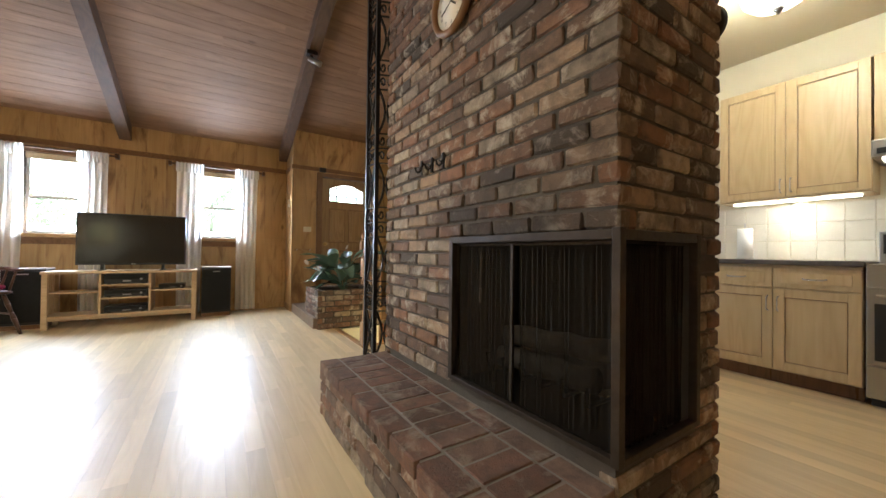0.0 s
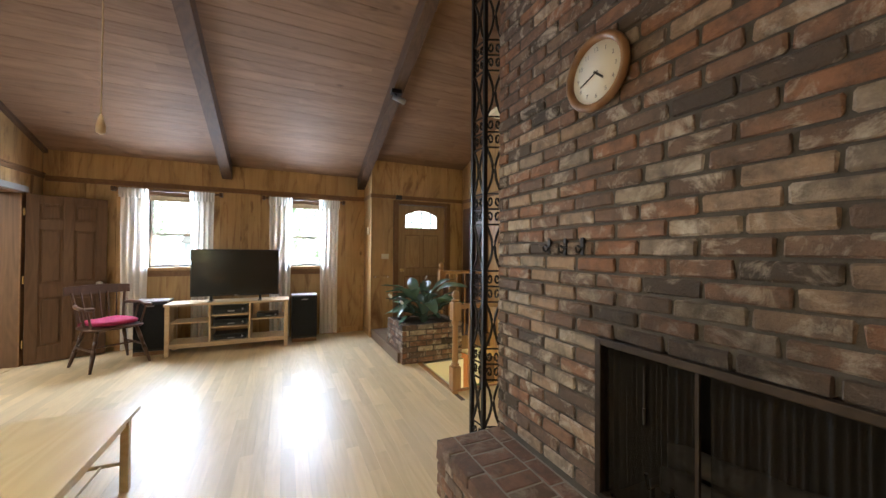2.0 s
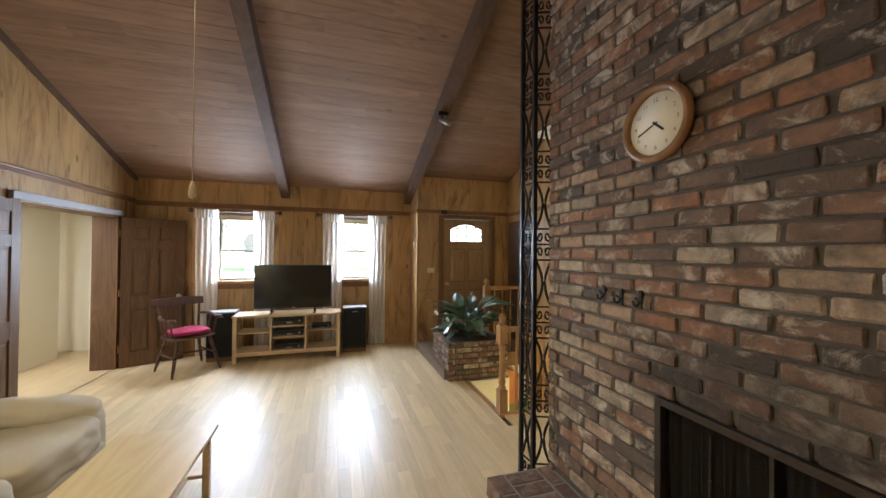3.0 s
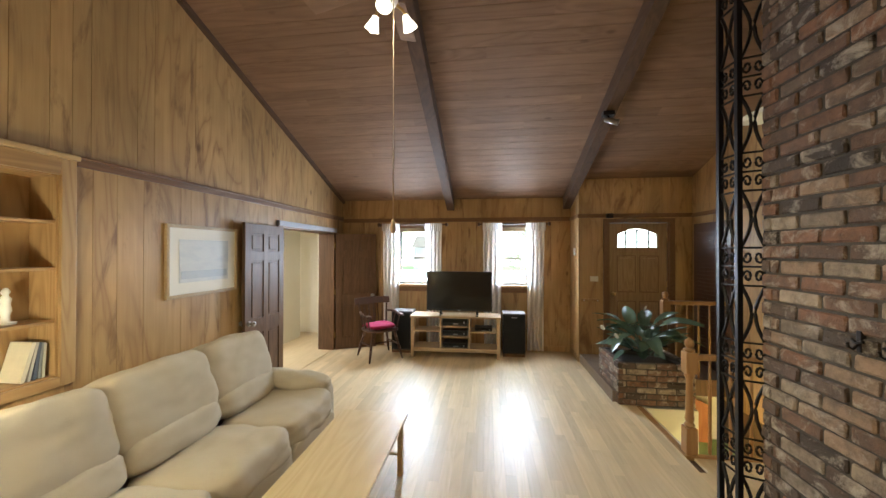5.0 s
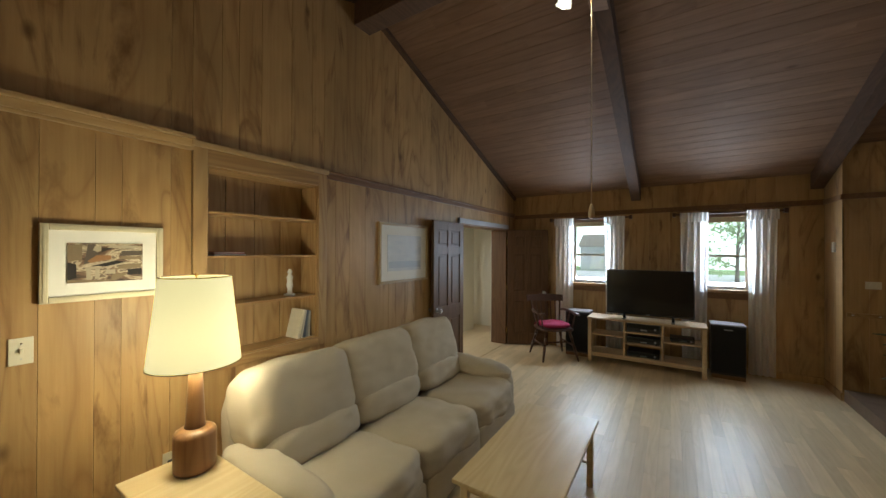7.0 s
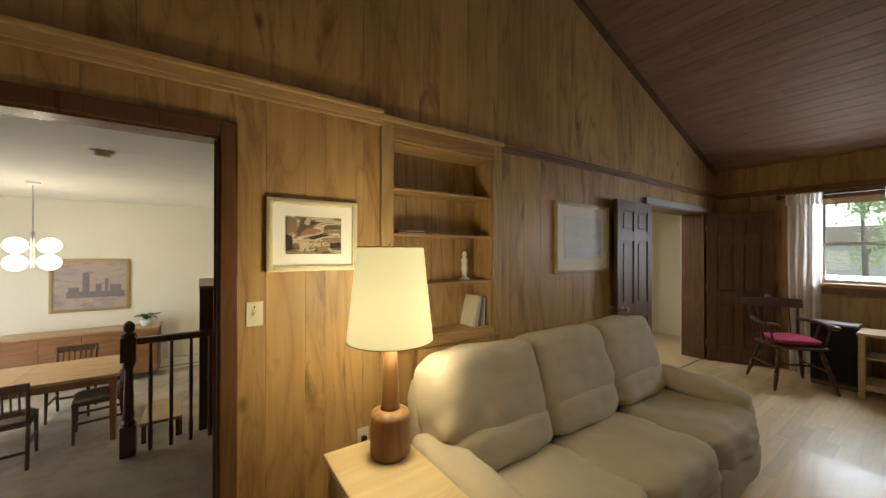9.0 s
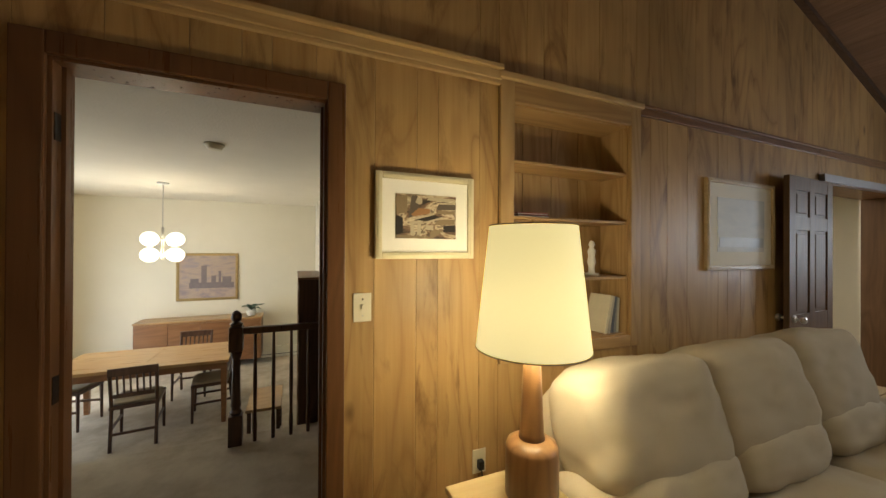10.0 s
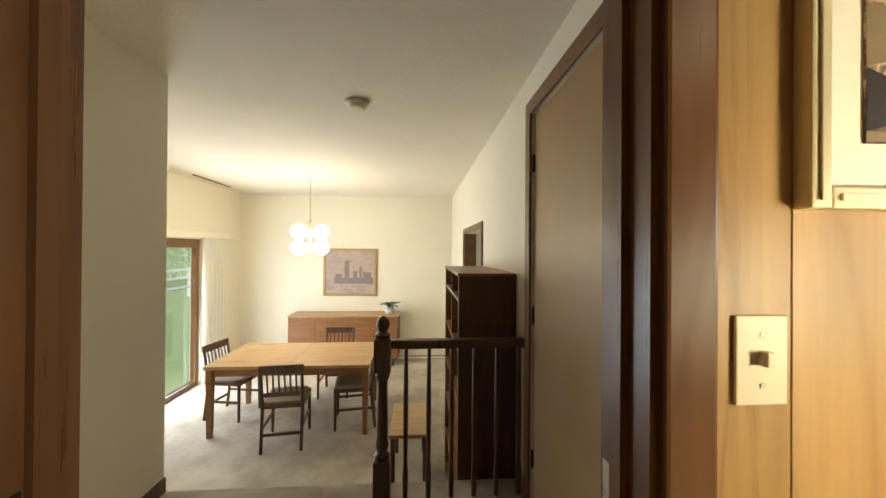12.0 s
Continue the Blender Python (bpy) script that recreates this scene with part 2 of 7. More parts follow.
M_CUSHION = mottled("raspberry_cushion", (0.33, 0.03, 0.08), (0.25, 0.02, 0.055), 0.85, 9, 0.4, 260, spec=0.2)
M_BRASS = mottled("brass", (0.6, 0.42, 0.17), (0.5, 0.33, 0.12), 0.3, 12, 0.05, 200, 1.0)
M_CHROME = mottled("brushed_nickel", (0.62, 0.6, 0.56), (0.5, 0.48, 0.45), 0.3, 12, 0.05, 200, 1.0)
M_STEEL = mottled("stainless", (0.42, 0.41, 0.39), (0.36, 0.35, 0.33), 0.32, 5, 0.05, 300, 1.0)
M_PLASTIC = mottled("ivory_plastic", (0.72, 0.66, 0.5), (0.66, 0.6, 0.45), 0.45, 10, 0.03, 200)
M_WHITEP = mottled("white_paint", (0.8, 0.79, 0.75), (0.74, 0.73, 0.69), 0.5, 6, 0.05, 200)
M_PAPER = mottled("mat_board", (0.84, 0.81, 0.73), (0.8, 0.77, 0.69), 0.8, 6, 0.05, 300)
M_SILVER = mottled("gilt_frame", (0.76, 0.69, 0.48), (0.64, 0.56, 0.36), 0.34, 18, 0.15, 120, 0.35)
M_GILT = mottled("old_gilt", (0.42, 0.3, 0.13), (0.3, 0.2, 0.08), 0.4, 18, 0.15, 120, 0.5)
# wood made paler to carry the light that the rail's top catches
M_CORNICE = wood("lit_moulding", (0.6, 0.42, 0.2), (0.52, 0.35, 0.155), (0.4, 0.25, 0.1), 0.4, 1, 0.1, 0.3)
M_CREAMFR = wood("pale_frame", (0.58, 0.45, 0.27), (0.5, 0.37, 0.2), (0.4, 0.28, 0.14), 0.4, 1, 0.1, 0.3)
M_TILE = mottled("wall_tile", (0.76, 0.72, 0.6), (0.7, 0.66, 0.54), 0.25, 6, 0.05, 40)
M_GRANITE = mottled("granite", (0.16, 0.14, 0.12), (0.06, 0.055, 0.05), 0.2, 60, 0.05, 200)
M_LEAF = mottled("dark_leaf", (0.07, 0.12, 0.07), (0.14, 0.2, 0.14), 0.22, 12, 0.25, 60, spec=0.9)
M_SOIL = mottled("soil", (0.035, 0.025, 0.018), (0.06, 0.045, 0.03), 0.95, 20, 1.0, 80)
M_SLATE = mottled("slate", (0.3, 0.25, 0.19), (0.22, 0.185, 0.14), 0.5, 6, 0.3, 60)
M_ENTRY = mottled("entry_tile", (0.2, 0.14, 0.09), (0.14, 0.095, 0.06), 0.5, 6, 0.3, 60)
M_GRASS = mottled("grass", (0.22, 0.32, 0.12), (0.3, 0.4, 0.17), 0.95, 1.2, 0.8, 20)
M_BARK = mottled("bark", (0.36, 0.32, 0.27), (0.27, 0.24, 0.2), 0.95, 6, 1.0, 30)
M_CARWHITE = mottled("white_siding", (0.8, 0.8, 0.8), (0.7, 0.7, 0.7), 0.5, 2, 0.1, 30)
# emissive colour that stands in for the overbright distance outdoors
M_BACKGLOW = glow("glowing_distance", (0.88, 0.96, 0.85), 4.2)
M_BULB = glow("lit_bulb", (1.0, 0.86, 0.6), 14)
M_GLOBE = glow("lit_globe", (1.0, 0.88, 0.62), 6)
M_BOWL = glow("lit_bowl", (1.0, 0.9, 0.68), 3)
M_STRIP = glow("lit_strip", (1.0, 0.9, 0.7), 6)
M_BLIND = mottled("beige_panel", (0.62, 0.5, 0.32), (0.56, 0.45, 0.28), 0.6, 4, 0.1, 200)
M_ORANGE = wood("orange_door", (0.5, 0.2, 0.06), (0.42, 0.16, 0.045), (0.3, 0.1, 0.03), 0.4, 2, 0.1, 0.3)


def brick_material(name, tones, pale=0.8):
    m = mat(name, (0.25, 0.13, 0.08), 0.85, 0, 0.25)
    r = piece_random(m)
    v = coords(m, r)
    tone = ramp(m, r, tones)
    col = mixc(m, ramp(m, tex(m, v, 14, 5, 0.65), ((0.4, (0, 0, 0)), (0.73, (0.85, 0.85, 0.85)))), tone, (0.075, 0.06, 0.05))
    smear = ramp(m, tex(m, v, 8, 7, 0.72, 0.6), ((0.52, (0, 0, 0)), (0.68, (pale, pale, pale))))
    col = mixc(m, smear, col, (0.52, 0.45, 0.36))
    pos = m.node_tree.nodes.new("ShaderNodeSeparateXYZ")
    wire(m, add(m, "ShaderNodeNewGeometry").outputs["Position"], pos.inputs[0])
    rise = ramp(m, maths(m, "MULTIPLY", pos.outputs[2], 0.4), ((0.39, (0, 0, 0)), (0.405, (0.95, 0.95, 0.95)), (0.44, (0.8, 0.8, 0.8)), (0.56, (0, 0, 0))))
    across = ramp(m, maths(m, "MULTIPLY", pos.outputs[1], 0.25), ((0.38, (0.1, 0.1, 0.1)), (0.46, (1, 1, 1)), (0.58, (1, 1, 1)), (0.66, (0, 0, 0))))
    smoke = maths(m, "MULTIPLY", maths(m, "MULTIPLY", rise, across), maths(m, "ADD", tex(m, v, 9, 4), 0.35))
    col = mixc(m, smoke, col, (0.03, 0.025, 0.021))
    wire(m, col, base_of(m)["Base Color"])
    h = maths(m, "ADD", tex(m, v, 30, 6, 0.7), maths(m, "MULTIPLY", tex(m, v, 150, 2), 0.4))
    bump(m, h, 0.9, 0.009)
    return m


M_BRICK = brick_material("old_brick", ((0.0, (0.06, 0.047, 0.038)), (0.12, (0.125, 0.09, 0.068)), (0.3, (0.215, 0.127, 0.083)), (0.48, (0.27, 0.137, 0.078)), (0.64, (0.155, 0.108, 0.08)), (0.8, (0.34, 0.235, 0.155)), (0.92, (0.235, 0.19, 0.145)), (1.0, (0.42, 0.33, 0.235))))
M_PAVER = brick_material("hearth_brick", ((0.0, (0.1, 0.062, 0.048)), (0.3, (0.17, 0.092, 0.065)), (0.6, (0.22, 0.118, 0.08)), (0.85, (0.14, 0.085, 0.064)), (1.0, (0.26, 0.165, 0.12))), 0.35)


def glass_material(name, tint, rough=0.0):
    m = mat(name, tint, rough)
    base_of(m)["Transmission Weight"].default_value = 1.0
    base_of(m)["IOR"].default_value = 1.45
    return m


M_GLASS = glass_material("clear_glass", (1, 1, 1))


def sheer_material(name, colour, see, shine):
    """Cloth or chain mesh that lets part of the light through."""
    m = mat(name, colour, 0.85, 0, 0.12)
    nt = m.node_tree
    out = nt.nodes["Material Output"]
    trans, clear = nt.nodes.new("ShaderNodeBsdfTranslucent"), nt.nodes.new("ShaderNodeBsdfTransparent")
    trans.inputs["Color"].default_value = (*colour, 1)
    a, b = nt.nodes.new("ShaderNodeMixShader"), nt.nodes.new("ShaderNodeMixShader")
    a.inputs[0].default_value, b.inputs[0].default_value = shine, see
    wire(m, nt.nodes["Principled BSDF"].outputs[0], a.inputs[1])
    wire(m, trans.outputs[0], a.inputs[2])
    wire(m, a.outputs[0], b.inputs[1])
    wire(m, clear.outputs[0], b.inputs[2])
    wire(m, b.outputs[0], out.inputs["Surface"])
    weave = tex(m, coords(m, None, (1, 1, 0.3)), 260, 2)
    bump(m, weave, 0.3, 0.001)
    return m


M_TREE = sheer_material("tree_leaf", (0.58, 0.68, 0.42), 0.0, 0.55)
M_DRIVE = mottled("pale_gravel", (0.78, 0.77, 0.74), (0.7, 0.69, 0.66), 0.9, 3, 0.5, 40)
M_CURTAIN = sheer_material("sheer_cotton", (0.95, 0.94, 0.9), 0.16, 0.62)
M_MESH = sheer_material("fire_screen_mesh", (0.019, 0.016, 0.013), 0.2, 0.0)
M_SHADE = sheer_material("lampshade_linen", (0.94, 0.87, 0.6), 0.0, 0.03)
base_of(M_SHADE)["Emission Color"].default_value = (1.0, 0.85, 0.38, 1)
base_of(M_SHADE)["Emission Strength"].default_value = 1.25


def art_material(name, stops, scale, stretch, rough=0.3):
    """A framed picture: soft colour fields of its own."""
    m = mat(name, stops[0][1], rough)
    f = tex(m, coords(m, None, stretch), scale, 4, 0.6, 0.5)
    wire(m, ramp(m, f, stops), base_of(m)["Base Color"])
    return m


M_ART_TOWN = art_material("town_print", ((0.36, (0.03, 0.022, 0.016)), (0.46, (0.2, 0.12, 0.07)), (0.53, (0.62, 0.52, 0.36)), (0.58, (0.1, 0.06, 0.04)), (0.66, (0.55, 0.45, 0.3))), 9, (1, 1, 2.2))
M_ART_SEA = art_material("sea_print", ((0.35, (0.5, 0.53, 0.55)), (0.5, (0.62, 0.63, 0.62)), (0.65, (0.55, 0.56, 0.57))), 2, (1, 0.6, 3), 0.6)
M_ART_DUSK = art_material("dusk_painting", ((0.35, (0.27, 0.22, 0.23)), (0.5, (0.42, 0.32, 0.25)), (0.65, (0.3, 0.25, 0.26))), 3, (1, 0.7, 2.5), 0.6)
M_ART_BLUE = mottled("painting_towers", (0.13, 0.11, 0.125), (0.24, 0.19, 0.19), 0.6, 20, 0.2, 60)
M_ART_HAZE = mottled("print_shore", (0.36, 0.4, 0.45), (0.48, 0.5, 0.52), 0.5, 10, 0.05, 60)


# ---- mesh helpers ----
BOXF = ((3, 2, 1, 0), (4, 5, 6, 7), (0, 1, 5, 4), (1, 2, 6, 5), (2, 3, 7, 6), (3, 0, 4, 7))


def box(bm, x0, x1, y0, y1, z0, z1, bevel=0.0, m=None):
    """Adds a box, with its edges rounded off by bevel and turned by m."""
    v = [bm.verts.new(c) for c in ((x0, y0, z0), (x1, y0, z0), (x1, y1, z0), (x0, y1, z0), (x0, y0, z1), (x1, y0, z1), (x1, y1, z1), (x0, y1, z1))]
    fs = [bm.faces.new([v[i] for i in f]) for f in BOXF]
    if bevel:
        es = list({e for f in fs for e in f.edges})
        old = len(bm.verts) - 8
        bmesh.ops.bevel(bm, geom=es, offset=bevel, segments=2, affect="EDGES", profile=0.6)
        bm.verts.ensure_lookup_table()
        v = bm.verts[old:]
    if m is not None:
        for w in v:
            w.co = m @ w.co
    return v


def cushion(bm, c, s, n=5.0, seg=10, m=None, wob=0.0, seed=0.0):
    """A rounded, slightly uneven pad: a superellipsoid of half sizes s round c."""
    seg += 1
    seen, vs = {}, []

    def at(u):
        key = tuple(round(q * seg) for q in u)
        if key not in seen:
            seen[key] = bm.verts.new(u)
            vs.append(seen[key])
        return seen[key]

    for ax in range(3):
        for side in (-1, 1):
            for i in range(seg):
                for j in range(seg):
                    quad = []
                    for di, dj in ((0, 0), (1, 0), (1, 1), (0, 1)):
                        u = [0, 0, 0]
                        u[ax], u[(ax + 1) % 3], u[(ax + 2) % 3] = side, -1 + 2 * (i + di) / seg, -1 + 2 * (j + dj) / seg
                        quad.append(at(tuple(u)))
                    bm.faces.new(quad)
    for v in vs:
        k = (abs(v.co.x) ** n + abs(v.co.y) ** n + abs(v.co.z) ** n) ** (1 / n)
        p = v.co / k
        q = Vector((p.x * s[0], p.y * s[1], p.z * s[2]))
        if wob:
            w = q + Vector((seed, 0, 0))
            q += p * wob * (noise.noise(w * 6) + 0.45 * noise.noise(Vector((w.x * 13, w.y * 13, w.z * 22))))
        q = (m @ q) if m is not None else q
        v.co = q + Vector(c)
    return vs


def lathe(bm, profile, c=(0, 0, 0), seg=20, cap=True):
    rings = []
    for r, z in profile:
        rings.append([bm.verts.new((c[0] + r * math.cos(2 * math.pi * k / seg), c[1] + r * math.sin(2 * math.pi * k / seg), c[2] + z)) for k in range(seg)])
    for a, b in zip(rings, rings[1:]):
        for k in range(seg):
            bm.faces.new((a[k], a[(k + 1) % seg], b[(k + 1) % seg], b[k]))
    if cap:
        bm.faces.new(rings[0][::-1])
        bm.faces.new(rings[-1])


def rod(bm, a, b, r0, r1=None, seg=8):
    """A straight tapered rod from a to b."""
    a, b = Vector(a), Vector(b)
    q = (b - a).to_track_quat("Z", "Y")
    r1 = r0 if r1 is None else r1
    u = [bm.verts.new(a + q @ Vector((r0 * math.cos(2 * math.pi * k / seg), r0 * math.sin(2 * math.pi * k / seg), 0))) for k in range(seg)]
    v = [bm.verts.new(b + q @ Vector((r1 * math.cos(2 * math.pi * k / seg), r1 * math.sin(2 * math.pi * k / seg), 0))) for k in range(seg)]
    for k in range(seg):
        bm.faces.new((u[k], u[(k + 1) % seg], v[(k + 1) % seg], v[k]))
    bm.faces.new(u[::-1])
    bm.faces.new(v)


def tube(bm, pts, r, seg=5):
    pts = [Vector(p) for p in pts]
    rings = []
    for i, p in enumerate(pts):
        d = pts[min(i + 1, len(pts) - 1)] - pts[max(i - 1, 0)]
        q = d.to_track_quat("Z", "Y")
        rings.append([bm.verts.new(p + q @ Vector((r * math.cos(2 * math.pi * k / seg), r * math.sin(2 * math.pi * k / seg), 0))) for k in range(seg)])
    for a, b in zip(rings, rings[1:]):
        for k in range(seg):
            bm.faces.new((a[k], a[(k + 1) % seg], b[(k + 1) % seg], b[k]))
    bm.faces.new(rings[0][::-1])
    bm.faces.new(rings[-1])


def part(name, bm, material, parent=None, label="", smooth=False):
    """Links bm as one mesh object, under parent if there is one."""
    me = bpy.data.meshes.new(name)
    bmesh.ops.recalc_face_normals(bm, faces=bm.faces)
    bm.to_mesh(me)
    bm.free()
    me.materials.append(material)
    if smooth:
        me.polygons.foreach_set("use_smooth", [True] * len(me.polygons))
    ob = new(name, me)
    if parent:
        ob.parent = parent
    if label:
        ob["label"] = label
    return ob


def block(name, material, *spans, parent=None, label="", bevel=0.0):
    bm = bmesh.new()
    for s in spans:
        box(bm, *s, bevel)
    return part(name, bm, material, parent, label)


def thing(name, x, y, z, turn, label, category, group=""):
    """The empty at a thing's base; its parts are built round (0, 0, 0)."""
    ob = new(name)
    ob.matrix_basis = pose(x, y, z, 0, 0, turn)
    return tagged(ob, label, category, group)


def fixed(ob, label="", category=""):
    return tagged(ob, label, category, kind="structure")

# ---- structure ----
LW, BW, EW, RW = -3.235, 7.5, 6.95, 2.5
RIDGE_Y, RIDGE_Z, SLOPE = 3.62, 4.07, 0.365
P = 0.014  # thickness of the panelling
T = 0.26
WD = LW - 0.12


def roof(y):
    return RIDGE_Z - SLOPE * abs(y - RIDGE_Y)


fixed(block("floor", M_SUBWALL, (LW - T, 1.12, -0.4, BW, -0.22, -0.02), (1.12, 4.03, -0.4, 4.45, -0.22, -0.02)), "narrow light oak strip floor with a satin finish", "floor")
W0, W1 = LW - T, LW - P
ww = block("wall_west", M_SUBWALL, (WD, W1, -0.4, 0.509, 0, 3.9), (WD, W1, 0.509, 1.375, 2.067, 3.9), (WD, W1, 1.375, 2.276, 0, 3.9), (W0, W1, 2.276, 3.124, 0, 0.93),
           (W0, W1, 2.276, 3.124, 2.21, 3.9), (W0, W1, 3.124, 5.5, 0, 3.9), (W0, W1, 5.5, 7.1, 2.06, 3.6), (W0, W1, 7.1, BW + 0.14, 0, 2.9))
fixed(ww, "tall gable wall of warm knotty pine panelling", "wall")
wn_ = block("wall_north", M_SUBWALL, (W1, -2.157, BW + P, BW + 0.14, 0, 2.72), (-2.157, -1.631, BW + P, BW + 0.14, 0, 1.131), (-2.157, -1.631, BW + P, BW + 0.14, 2.15, 2.72), (-1.631, -0.326, BW + P, BW + 0.14, 0, 2.72),
            (-0.326, 0.14, BW + P, BW + 0.14, 0, 1.131), (-0.326, 0.14, BW + P, BW + 0.14, 2.15, 2.72), (0.14, 0.86, BW + P, BW + 0.14, 0, 2.72))
fixed(wn_, "pine panelled wall with two sash windows", "wall")
we_ = block("wall_entry", M_SUBWALL, (0.86 + P, 1.3, EW + P, BW + 0.14, 0, 2.86), (1.3, 2.18, EW + P, EW + 0.2, 2.17, 2.86), (2.18, RW + 0.14, EW + P, EW + 0.2, 0, 2.86))
fixed(we_, "pine panelled entry wall stepping into the room", "wall")
wr_ = block("wall_east", M_SUBWALL, (RW + P, RW + 0.14, 4.45, EW + P, -2.6, 4.0))
fixed(wr_, "dark panelled wall beside the stairwell", "wall")
fixed(block("wall_south", M_PANEL, (LW - T, 4.17, -0.5, -0.4, 0, 4.2)), "plain pine panelled wall", "wall")
fixed(block("wall_kitchen", M_KWALL, (4.03, 4.17, -0.4, 4.59, 0, 4.2), (RW + 0.14, 4.03, 4.45, 4.59, 0, 4.2)), "cream painted kitchen wall", "wall")
bm = bmesh.new()
bd = 0.135
for side in (1, -1):
    y = RIDGE_Y
    k = 0
    while (y < BW + 0.3) if side > 0 else (y > -0.6):
        y1 = y + side * bd / math.sqrt(1 + SLOPE ** 2)
        e = 0.003
        ya, yb = sorted((y, y1))
        x0 = LW - T
        k += 1
        cuts = [x0] + sorted(x0 + ((k * 1.37 + j * 2.9) % 7.6) for j in range(3)) + [4.17]
        for xa, xb in zip(cuts, cuts[1:]):
            if xb - xa < 0.05:
                continue
            vs = []
            for yy, up in ((ya, 0.03), (ya, 0.004), (ya + e, 0), (yb - e, 0), (yb, 0.004), (yb, 0.03)):
                vs.append([bm.verts.new((xx, yy, roof(yy) + up)) for xx in (xa, xb)])
            for a, b in zip(vs, vs[1:] + vs[:1]):
                bm.faces.new((a[0], a[1], b[1], b[0]))
        y = y1
fixed(part("ceiling", bm, M_CEIL), "vaulted ceiling of stained tongue and groove boards", "ceiling")
bm = bmesh.new()
for ya, yb in ((RIDGE_Y, BW + 0.3), (-0.6, RIDGE_Y)):
    v = [bm.verts.new((x, y, roof(y) + u)) for x, y, u in ((W0, ya, 0.035), (4.17, ya, 0.035), (4.17, yb, 0.035), (W0, yb, 0.035), (W0, ya, 0.15), (4.17, ya, 0.15), (4.17, yb, 0.15), (W0, yb, 0.15))]
    for f in BOXF:
        bm.faces.new([v[i] for i in f])
fixed(part("roof_deck", bm, M_SUBWALL), "roof deck above the boards", "roof")
fixed(block("ceiling_kitchen", M_KWALL, (1.5, 4.03, -0.4, 4.45, 2.78, 2.82)), "flat cream kitchen ceiling", "ceiling")

# the sunken dining room and its landing
DZ, DH, DX, DY0, DY1 = -0.58, 2.3, -9.1, -2.03, 1.64
LX, LY = -4.83, -0.35
fixed(block("floor_dining", M_CARPET, (DX - 0.15, LX, DY0 - 0.15, DY1 + 0.15, DZ - 0.2, DZ)), "trodden beige cut pile carpet", "floor")
fixed(block("floor_landing", M_CARPET, (LX, LW - 0.02, LY, DY1, -0.2, 0.0)), "carpeted landing above the dining room", "floor")
for k in (1, 2):
    fixed(block("step", M_CARPET, (LX - 0.26 * k, LX - 0.26 * (k - 1), LY, 0.8, DZ, -0.193 * k), bevel=0.01), "carpeted step", "step")
fixed(block("wall_dining_end", M_WHITE, (DX - 0.15, DX, DY0 - 0.15, DY1 + 0.15, DZ, DH)), "plain cream end wall", "wall")
fixed(block("wall_dining_side", M_WHITE, (-6.05, -4.6, DY1, DY1 + 0.15, DZ, DH), (-3.84, WD, DY1, DY1 + 0.15, DZ, DH), (-4.6, -3.84, DY1, DY1 + 0.15, 2.07, DH), (-4.6, -3.84, DY1, DY1 + 0.15, DZ, 0), (-7.3, -6.05, DY1, DY1 + 0.15, 1.56, DH), (DX, -7.3, DY1, DY1 + 0.15, DZ, DH)), "cream side wall with a closet door", "wall")
fixed(block("wall_landing", M_WHITE, (LX, WD, LY - 0.12, LY, DZ, DH)), "short cream wall beside the landing", "wall")
fixed(block("wall_slider", M_WHITE, (DX, -8.0, DY0 - 0.15, DY0, DZ, DH), (-6.0, LX, DY0 - 0.15, DY0, DZ, DH), (-8.0, -6.0, DY0 - 0.15, DY0, 1.48, DH), (LX - 0.12, LX, DY0, LY - 0.12, DZ, DH)), "cream wall round the sliding door", "wall")
fixed(block("ceiling_dining", M_TEXCEIL, (DX - 0.15, WD, DY0 - 0.15, DY1 + 0.15, DH, DH + 0.1)), "flat textured cream ceiling", "ceiling")
fixed(block("wall_hall", M_WHITE, (-8.2, -6.0, 2.9, 3.0, DZ, DH), (-8.2, -8.1, 1.79, 2.9, DZ, DH), (-6.1, -6.0, 1.79, 2.9, DZ, DH)), "cream wall beyond the doorway", "wall")
# the bedroom behind the double doors
fixed(block("floor_bedroom", M_FLOOR, (-5.4, LW - 0.02, 5.0, 8.4, -0.2, -0.002)), "light oak boards running on through the doorway", "floor")
fixed(block("wall_bedroom", M_WHITE, (-5.4, -5.3, 5.0, 8.4, 0, 2.4), (-5.3, W0, 5.0, 5.1, 0, 2.4), (-5.3, W0, 8.3, 8.4, 0, 2.4), (W0 - 0.02, W0, 7.1, 8.3, 0, 2.4), (-4.45, -4.3, 6.9, 7.9, 0, 2.4)), "cream bedroom walls", "wall")
fixed(block("ceiling_bedroom", M_WHITE, (-5.4, W0, 5.0, 8.4, 2.4, 2.5)), "plain bedroom ceiling", "ceiling")
# the stairwell down
fixed(block("wall_stairwell", M_WHITE, (1.12, 1.2, 4.45, 5.41, -2.6, -0.02), (1.12, 1.74, 5.41, 5.5, -2.6, -0.02), (1.66, 1.74, 5.5, 6.3, -2.6, -0.2), (1.74, RW, 6.3, 6.4, -2.6, -0.06), (1.12, RW, 4.37, 4.45, -2.6, -0.22)), "cream stairwell walls below the floor", "wall")
fixed(block("floor_lower", M_CARPET, (1.0, 6.0, 3.4, 6.5, -2.8, -2.6)), "carpeted floor of the level below", "floor")
fixed(block("floor_entry", M_ENTRY, (0.875, 1.74, 5.5, EW + 0.2, -0.2, 0.13), (1.74, RW, 6.0, EW + 0.2, -0.06, 0.13)), "raised brown tiled floor of the entry", "floor")
fixed(block("fascia", M_DOOR, (1.742, RW - 0.001, 5.98, 5.998, -0.07, 0.135), bevel=0.004), "brown board along the edge of the entry floor", "trim")
